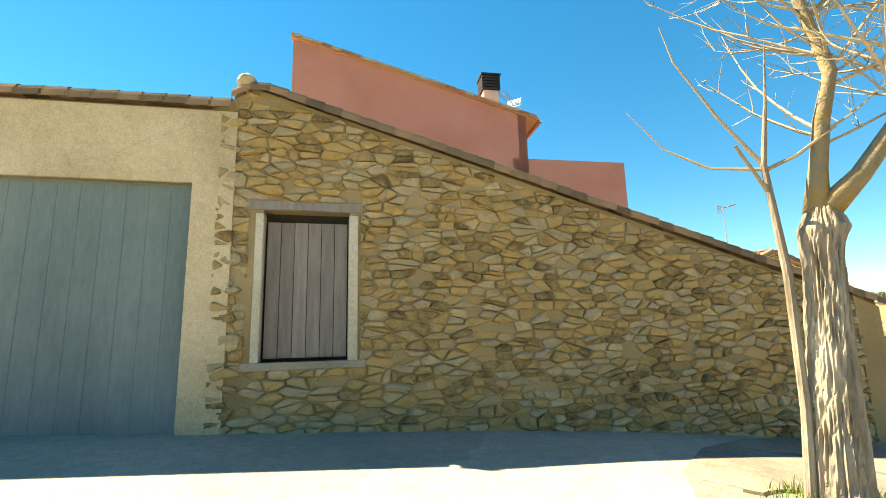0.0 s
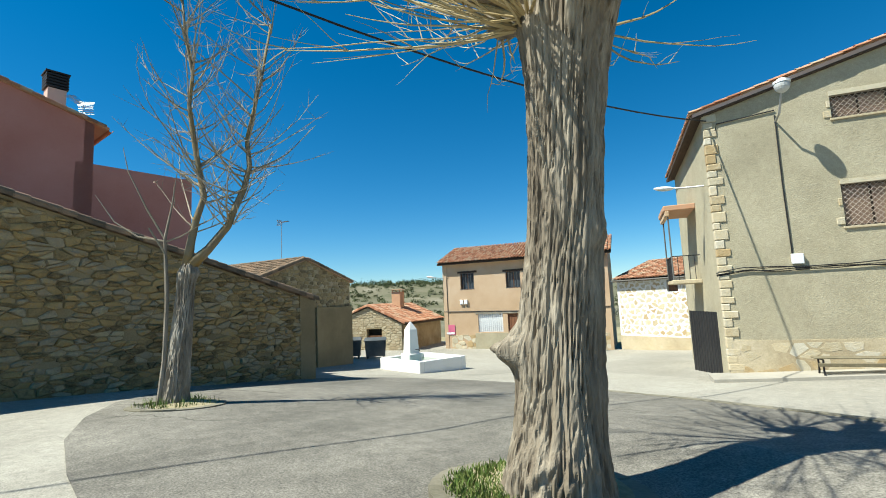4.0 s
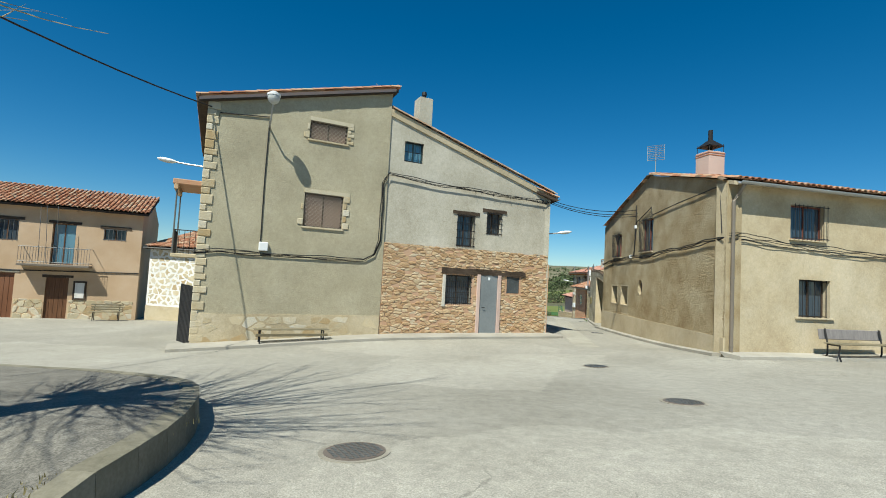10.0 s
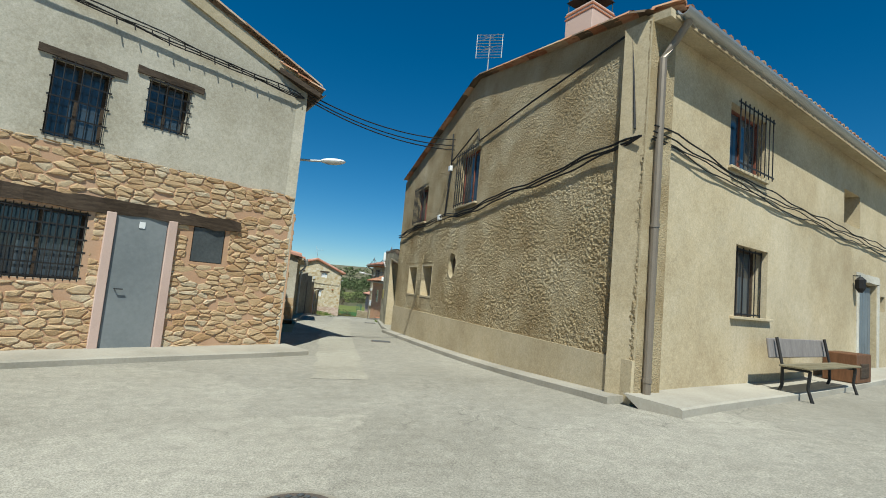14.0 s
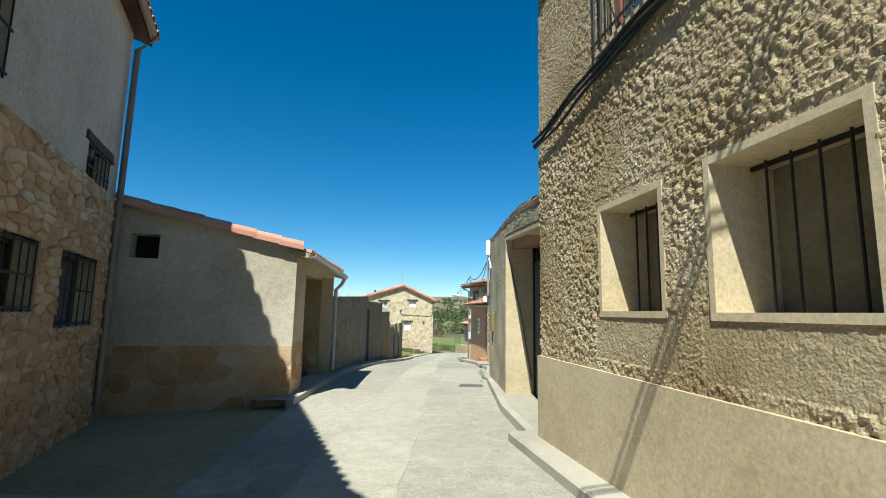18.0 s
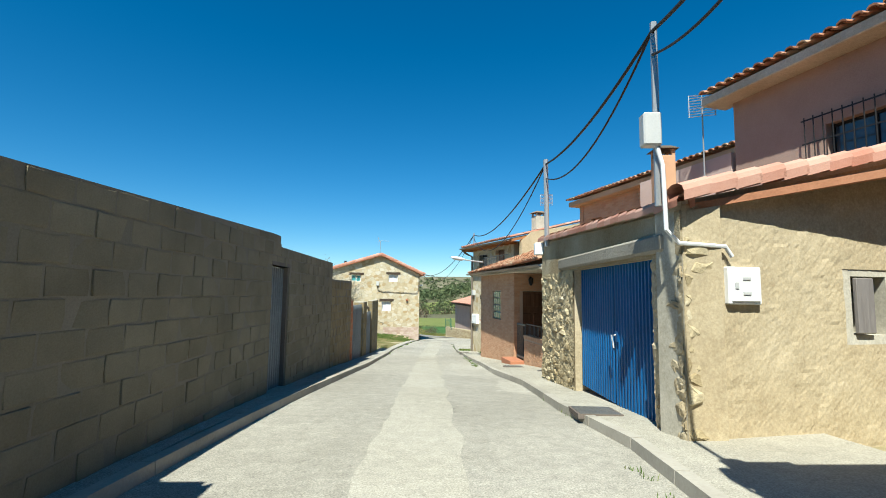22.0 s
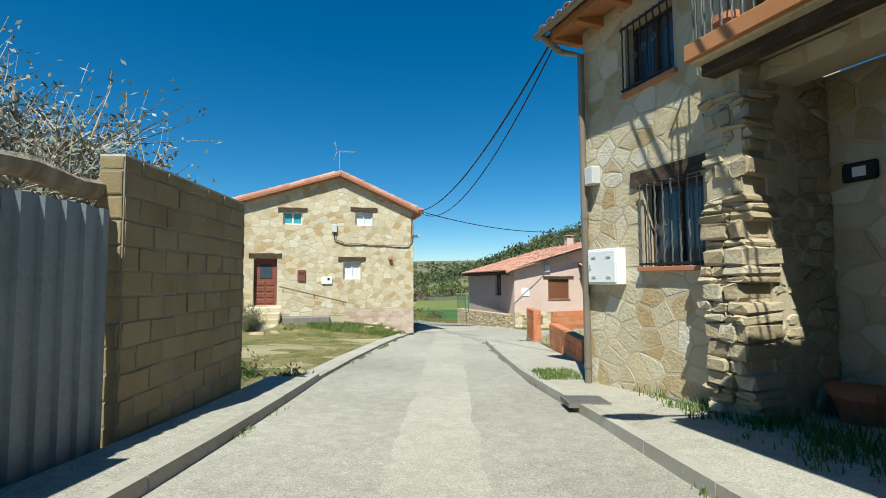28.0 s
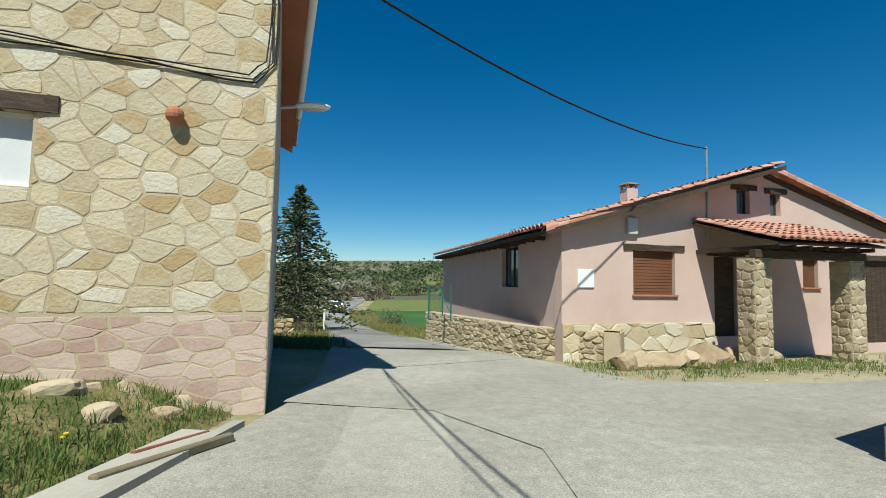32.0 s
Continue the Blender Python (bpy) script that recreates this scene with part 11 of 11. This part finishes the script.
part("rail", boxed(-4.1, -3.6, 72.45, 72.48, -2.72, -2.68), "white", wg)
part("rail", boxed(-4.1, -3.6, 72.45, 72.48, -3.1, -3.06), "white", wg)
for k in range(8):
    part("bar", tubed([(-4.08 + k * 0.066, 72.465, -3.2), (-4.08 + k * 0.066, 72.465, -2.62)], 0.011, 5), "white", wg)
lw = thing("garden_wall", (-3.4, 73.6, -3.1), "low pinkish wall beside the steps", "wall")
part("wall", wall(facing((-4.3, 72.8), (-4.1, 74.6)), 0, 1.8, -3.5, -2.6, [], 0.2), "render_rose", lw)

# mesh fence over the end of the terrace wall
fn = thing("mesh_fence", (6.6, 88, -3.3), "green wire mesh fence on the terrace wall", "fence")
for x, y in ((6.42, 86.9), (6.9, 88.6), (7.1, 86.6)):
    part("post", tubed([(x, y, -3.4), (x, y, -2.3)], 0.025, 6), "fence_green", fn)
part("brace", tubed([(7.1, 86.6, -3.2), (6.75, 87.0, -2.4)], 0.018, 5), "fence_green", fn)
bm = bmesh.new()
for k in range(30):
    a = k / 29
    tube(bm, [(6.42 + 0.48 * a, 86.9 + 1.7 * a, -3.2), (6.42 + 0.48 * a, 86.9 + 1.7 * a, -2.35)], 0.003, 3)
for k in range(12):
    tube(bm, [(6.42, 86.9, -3.2 + 0.077 * k), (6.9, 88.6, -3.2 + 0.077 * k)], 0.003, 3)
part("mesh", bm, "fence_green", fn)

# ---- fields and hills beyond the village ----
FAR = [(80, 6.6), (86, 5.7), (92, 3.9), (98, 2.3), (106, 0.7), (115, -1.6), (124, -3.6), (132, -4.9), (142, -6.2), (155, -7.2), (175, -8.5), (200, -13), (240, -24)]


def road_x(y):
    return float(np.interp(y, [f_[0] for f_ in FAR], [f_[1] for f_ in FAR]))


def lz(x, y):
    return float(land(np.array([float(x)]), np.array([float(y)]))[0])


bm, prev = bmesh.new(), None
for y in [*np.arange(86, 150, 1.5), *np.arange(150, 241, 5)]:
    c = road_x(y)
    w = float(np.interp(y, [86, 92, 98, 104], [1.9, 1.6, 1.45, 1.4]))
    ring = [bm.verts.new((c + w * t, y, lz(c + w * t, y) + 0.02 + (0 if abs(t) == 1 else 0.04))) for t in (-1, -0.5, 0, 0.5, 1)]
    if prev:
        for j in range(4):
            bm.faces.new((prev[j], prev[j + 1], ring[j + 1], ring[j]))
    prev = ring
structure("lane", bm, "lane", "narrow grey lane leading away between the fields")


def field(name, y0, y1, x_in, x_out, mat, label, n=30):
    bm, prev = bmesh.new(), None
    for y in np.linspace(y0, y1, n):
        a = x_in(y)
        xs = [a + (x_out - a) * (t / 12) ** 1.5 for t in range(13)]
        ring = [bm.verts.new((x, y, lz(x, y) + 0.06)) for x in xs]
        if prev:
            for j in range(12):
                bm.faces.new((prev[j], prev[j + 1], ring[j + 1], ring[j]))
        prev = ring
    return structure(name, bm, mat, label)


field("field_near", 97, 133, lambda y: road_x(y) + float(np.interp(y, [97, 105, 118, 133], [4.2, 5.2, 4.4, 4.6])), 60, "field", "bright green young crop beside the lane")
field("field_middle", 133.5, 172, lambda y: road_x(y) + 3.5, 60, "field_yellow", "yellow-green field beyond the crop")
field("field_far", 196, 270, lambda y: -10, 45, "field_yellow", "far yellow-green field below the woods")
field("field_left", 110, 160, lambda y: -60, -14, "field", "green field beyond the garden walls")


def clumps(name, spots, tris, mat, label, seed, flat=0.8):
    """Bushes as domes of many small leaf clumps. spots: rows of x, y, z, radius."""
    rng = np.random.default_rng(seed)
    S = np.repeat(np.asarray(spots, float), tris, axis=0)
    n = len(S)
    d = rng.normal(size=(n, 3))
    d /= np.linalg.norm(d, axis=1)[:, None]
    d[:, 2] = np.abs(d[:, 2]) * 1.5 - 0.25
    lob = 1 + 0.35 * np.sin(d[:, 0] * 4 + S[:, 0] * 3) * np.cos(d[:, 1] * 4 + S[:, 1] * 3)
    c = S[:, :3] + d * (S[:, 3] * rng.uniform(0.55, 1.05, n) * lob)[:, None] * np.array([1, 1, flat])
    s = S[:, 3] * 1.9 / math.sqrt(tris) * rng.uniform(0.6, 1.5, n)
    a = rng.normal(size=(n, 3))
    a /= np.linalg.norm(a, axis=1)[:, None]
    b = np.cross(a, rng.normal(size=(n, 3)))
    b /= np.linalg.norm(b, axis=1)[:, None] + 1e-9
    V = np.stack([c - a * s[:, None], c + a * s[:, None] * 0.8 + b * s[:, None] * 0.3, c + b * s[:, None]], axis=1).reshape(-1, 3)
    o = np.arange(n) * 3
    return stuff(name, V.tolist(), np.c_[o, o + 1, o + 2].tolist(), mat, label)


def spots(n, seed, draw, size, keep=lambda x, y: 1.0):
    rng = random.Random(seed)
    out = []
    for _ in range(n):
        x, y = draw(rng)
        if rng.random() < keep(x, y):
            r = rng.uniform(*size)
            out.append((x, y, lz(x, y), r))
    return out


def hill_density(x, y):
    return min(1, max(0.08, 0.62 + 1.2 * noise.noise(Vector((x * 0.02, y * 0.02, 1)))))


clumps("hill_scrub", spots(14000, 81, lambda r: (r.gauss(158, 80), r.gauss(290, 80)), (0.7, 1.9), lambda x, y: hill_density(x, y) if y > 205 else 0), 26, "bush", "dark juniper scrub on the rocky hillside", 82)
clumps("hill_pines", spots(1100, 83, lambda r: (r.gauss(170, 100), r.gauss(370, 60)), (2.0, 3.6), lambda x, y: 1 if y > 300 else 0.2), 50, "leaf_pine", "pine wood along the crest of the hill", 84, 1.2)
clumps("hill_scrub", spots(5600, 85, lambda r: (r.uniform(-560, -150), r.uniform(-160, 330)), (0.9, 2.6), lambda x, y: 0.55), 30, "bush", "juniper scrub dotted over the western slope", 86)
clumps("hill_trees", spots(420, 87, lambda r: (r.uniform(-470, -380), r.uniform(-160, 330)), (2.0, 3.6)), 60, "leaf_pine", "row of dark trees on the western skyline", 88, 1.1)
clumps("far_woods", spots(2600, 89, lambda r: (r.uniform(-900, 500), r.uniform(600, 1500)), (5, 11)), 26, "leaf_pine", "distant pine woods on the plain", 90, 0.8)
clumps("woods", spots(900, 91, lambda r: (r.uniform(-140, 60), r.uniform(275, 420)), (2.2, 4.5), lambda x, y: 0.3 + 0.7 * patchy(x, y, 0.02)), 70, "leaf_pine", "pines and oaks beyond the fields", 92, 1.1)
clumps("brown_scrub", spots(600, 93, lambda r: (r.uniform(-60, 40), r.uniform(172, 280)), (0.8, 2.4), lambda x, y: patchy(x, y, 0.05, -0.1)), 60, "bush_brown", "bare brown scrub between the fields", 94)
clumps("garden_bushes", spots(420, 95, lambda r: (r.uniform(-70, -9), r.uniform(77, 190)), (0.7, 2.0), lambda x, y: patchy(x, y, 0.09, -0.05)), 130, "bush_brown", "bare brown bushes beyond the garden walls", 96)
clumps("garden_trees", spots(420, 97, lambda r: (r.uniform(-160, -20), r.uniform(150, 320)), (1.8, 4.0), lambda x, y: patchy(x, y, 0.03, 0.1)), 90, "leaf_olive", "grey-green trees beyond the gardens", 98, 1.0)
clumps("edge_scrub", spots(45, 99, lambda r: (r.uniform(20, 110), r.uniform(95, 210)), (0.7, 2.2), lambda x, y: 0.6 if x > 34 + (y - 95) * 0.2 else 0), 120, "bush", "scrub at the foot of the hill", 100)
for at, r, m_, lab, s_ in [((3.2, 113.5), 1.2, "bush_brown", "round leafless grey bush on the verge", 1), ((2.0, 197), 5.2, "leaf_pine", "large round evergreen oak beyond the field", 2), ((14, 215), 4.0, "leaf_pine", "evergreen oak beside the far field", 3),
                           ((-0.9, 94.6), 0.9, "bush_brown", "bare brown bush beside the lane", 4), ((-2.2, 95.6), 1.2, "bush_brown", "tangled brown bush behind the house", 5), ((0.2, 96.3), 0.7, "bush_brown", "leafless brown shrub by the white post", 6), ((-3.8, 94.0), 1.3, "bush", "dark bush behind the stone house", 7),
                           ((-9.5, 80.5), 1.3, "bush", "dark evergreen bush behind the garden wall", 8), ((-6.4, 78.5), 0.9, "bush_brown", "bare rusty bush behind the white gate", 9), ((-12.5, 78), 1.1, "leaf_olive", "grey-green bush behind the garden wall", 10)]:
    ob = clumps("bush", [(*at, lz(*at), r)], 900, m_, lab, 500 + s_)
    tagged(ob, lab, "bush", "", "")

# pale rocks on the hill
V, Fc = [], []
rng = random.Random(88)
for x, y, z, r in spots(1300, 101, lambda q: (q.gauss(150, 70), q.gauss(270, 65)), (0.4, 1.7), lambda x, y: max(0, 1.2 - 2 * hill_density(x, y)) if x > 60 else 0):
    o = len(V)
    V += [(x + r * math.cos(w) * rng.uniform(0.6, 1.3), y + r * math.sin(w) * rng.uniform(0.6, 1.3), z - 0.3) for w in (0, 1.3, 2.6, 3.8, 5.1)] + [(x + rng.uniform(-0.3, 0.3) * r, y, z + r * rng.uniform(0.4, 1.0))]
    Fc += [(o + j, o + (j + 1) % 5, o + 5) for j in range(5)]
tagged(stuff("hill_rocks", V, Fc, "rock_pale", "pale limestone outcrops on the hillside"), "pale limestone outcrops on the hillside", "rocks", "", "stuff")
# verge grass along the lane
vp = []
rng = random.Random(31)
for _ in range(9000):
    y = 86 + (rng.random() ** 1.4) * 50
    x = road_x(y) + rng.choice((-1, 1)) * rng.uniform(1.5, 5.2)
    if y < 92 and x > road_x(y):
        continue
    vp.append((x, y, lz(x, y) - 0.07, rng.uniform(0.6, 1.5)))
blades("verge_grass", vp, 0.2, 0.022, "grass_mixed", "rough yellowish grass along the lane verges", 32, 5, 0.12)
ps = thing("post", (0.95, 97.2, lz(0.95, 97.2)), "slim white marker post beside the lane", "post")
part("shaft", tubed([(0.95, 97.2, lz(0.95, 97.2) - 0.1), (0.95, 97.2, lz(0.95, 97.2) + 1.15)], 0.06, 8), "white", ps)


def conifer(at, h, r, seed):
    x0, y0 = at
    z0 = lz(x0, y0) - 0.05
    rng = random.Random(seed)
    t = thing("conifer", (x0, y0, z0), "tall dark green cedar with layered drooping branches", "tree")
    part("trunk", tubed([(x0, y0, z0 - 0.3), (x0 + 0.05, y0, z0 + h * 0.5), (x0, y0, z0 + h)], [0.2, 0.12, 0.015], 10), "bark", t)
    bm = bmesh.new()
    V, Fc = [], []
    nb = 150
    for k in range(nb):
        u = (k + rng.random()) / nb
        z = z0 + h * (0.06 + 0.92 * u)
        L = r * (1 - u) ** 0.8 * rng.uniform(0.7, 1.12) + 0.12
        w = k * 2.399 + rng.uniform(-0.3, 0.3)
        dx, dy = math.cos(w), math.sin(w)
        droop = rng.uniform(-0.05, 0.2)
        pts = [Vector((x0 + dx * L * s, y0 + dy * L * s, z + L * (0.22 * s - (0.22 + droop) * s * s))) for s in (0, 0.25, 0.5, 0.75, 1)]
        tube(bm, pts, [0.03 * (1 - u) + 0.01, 0.02, 0.015, 0.01, 0.004], 4, cap=False)
        side = Vector((-dy, dx, 0))
        for m in range(int(46 * (0.35 + L / r))):
            s = rng.uniform(0.12, 1.02)
            kk = min(3, int(s * 4))
            c = pts[kk].lerp(pts[kk + 1], s * 4 - kk) + side * rng.gauss(0, 0.16 * L * (1.1 - s * 0.8)) + Vector((0, 0, rng.gauss(-0.05, 0.07)))
            d = (Vector((dx, dy, 0)) + side * rng.gauss(0, 0.7) + Vector((0, 0, rng.gauss(0.05, 0.3)))).normalized()
            e = d.orthogonal().normalized()
            ln = rng.uniform(0.09, 0.22)
            for q in range(3):
                f_ = (e * math.cos(q * 2.1 + m) + d.cross(e) * math.sin(q * 2.1 + m)) * ln * 0.35
                o = len(V)
                V += [c - d * ln * 0.4, c + f_, c + d * ln]
                Fc.append((o, o + 1, o + 2))
    part("branches", bm, "bark", t)
    tagged(stuff("needles", V, Fc, "leaf_pine", "", t), "", "", "", "stuff")


conifer((-0.9, 98.6), 8.3, 3.7, 12)
conifer((-4.6, 99.5), 4.5, 2.0, 13)
wl = thing("field_wall", (-1.5, 92.5, lz(-1.5, 92.5)), "low dark dry-stone wall behind the house", "wall")
lay(stones(0, 6.0, -4.9, -3.9, [], 0.35, 0.2, 96), facing((-4.8, 90.2), (0.6, 92.8)), "rubble", wl, 0.012, 0.05, 5, 60)
part("core", wall(facing((-4.8, 90.2), (0.6, 92.8)), 0, 6.0, -5.2, -3.95, [], 0.4), "mortar_grey", wl)


def car(at, yaw):
    x, y = at
    F = Matrix.Translation((x, y, lz(x, y) + 0.06)) @ Matrix.Rotation(yaw, 4, "Z")
    c = thing("car", F.translation[:], "small white hatchback driving away down the lane", "car")
    prof = [(-2.0, 0.3), (-2.05, 0.75), (-1.9, 0.95), (-1.75, 1.4), (-1.3, 1.5), (0.2, 1.47), (0.9, 1.0), (1.9, 0.82), (2.05, 0.6), (2.0, 0.3)]
    bm = bmesh.new()
    rows = []
    for sx in (-0.86, -0.78, 0.78, 0.86):
        inn = abs(sx) < 0.8
        rows.append([bm.verts.new(F @ Vector((sx * (0.86 if b_ > 1.1 else 1), a, b_ if inn else min(b_, 0.98 + 0.3 * (b_ > 1.2))))) for a, b_ in prof])
    for r0, r1 in zip(rows, rows[1:]):
        for j in range(len(prof) - 1):
            bm.faces.new((r0[j], r0[j + 1], r1[j + 1], r1[j]))
    bm.faces.new(rows[0])
    bm.faces.new(rows[-1][::-1])
    part("body", bm, "car_white", c)
    part("rear_window", bevelled(-0.58, 0.58, -1.93, -1.84, 1.0, 1.36, F, 0.02), "glass", c)
    part("bumper", bevelled(-0.84, 0.84, -2.12, -1.95, 0.32, 0.56, F, 0.03), "black", c)
    for sx in (-1, 1):
        part("tail_light", bevelled(sx * 0.72 - 0.1, sx * 0.72 + 0.1, -2.1, -2.0, 0.72, 1.0, F, 0.02), "tail_red", c)
        part("side_window", bevelled(sx * 0.79 - 0.02, sx * 0.79 + 0.02, -1.3, 0.3, 1.02, 1.36, F, 0.015), "glass", c)
        for sy in (-1.3, 1.3):
            wh_ = part("wheel", tubed([(sx * 0.87, sy, 0.3), (sx * 0.68, sy, 0.3)], 0.3, 16, F), "black", c)
            part("rim", tubed([(sx * 0.885, sy, 0.3), (sx * 0.86, sy, 0.3)], 0.19, 12, F), "zinc", wh_)
    part("number_plate", bevelled(-0.26, 0.26, -2.135, -2.12, 0.4, 0.51, F, 0.004), "white_plastic", c)


car((-4.75, 130.5), radians(6))
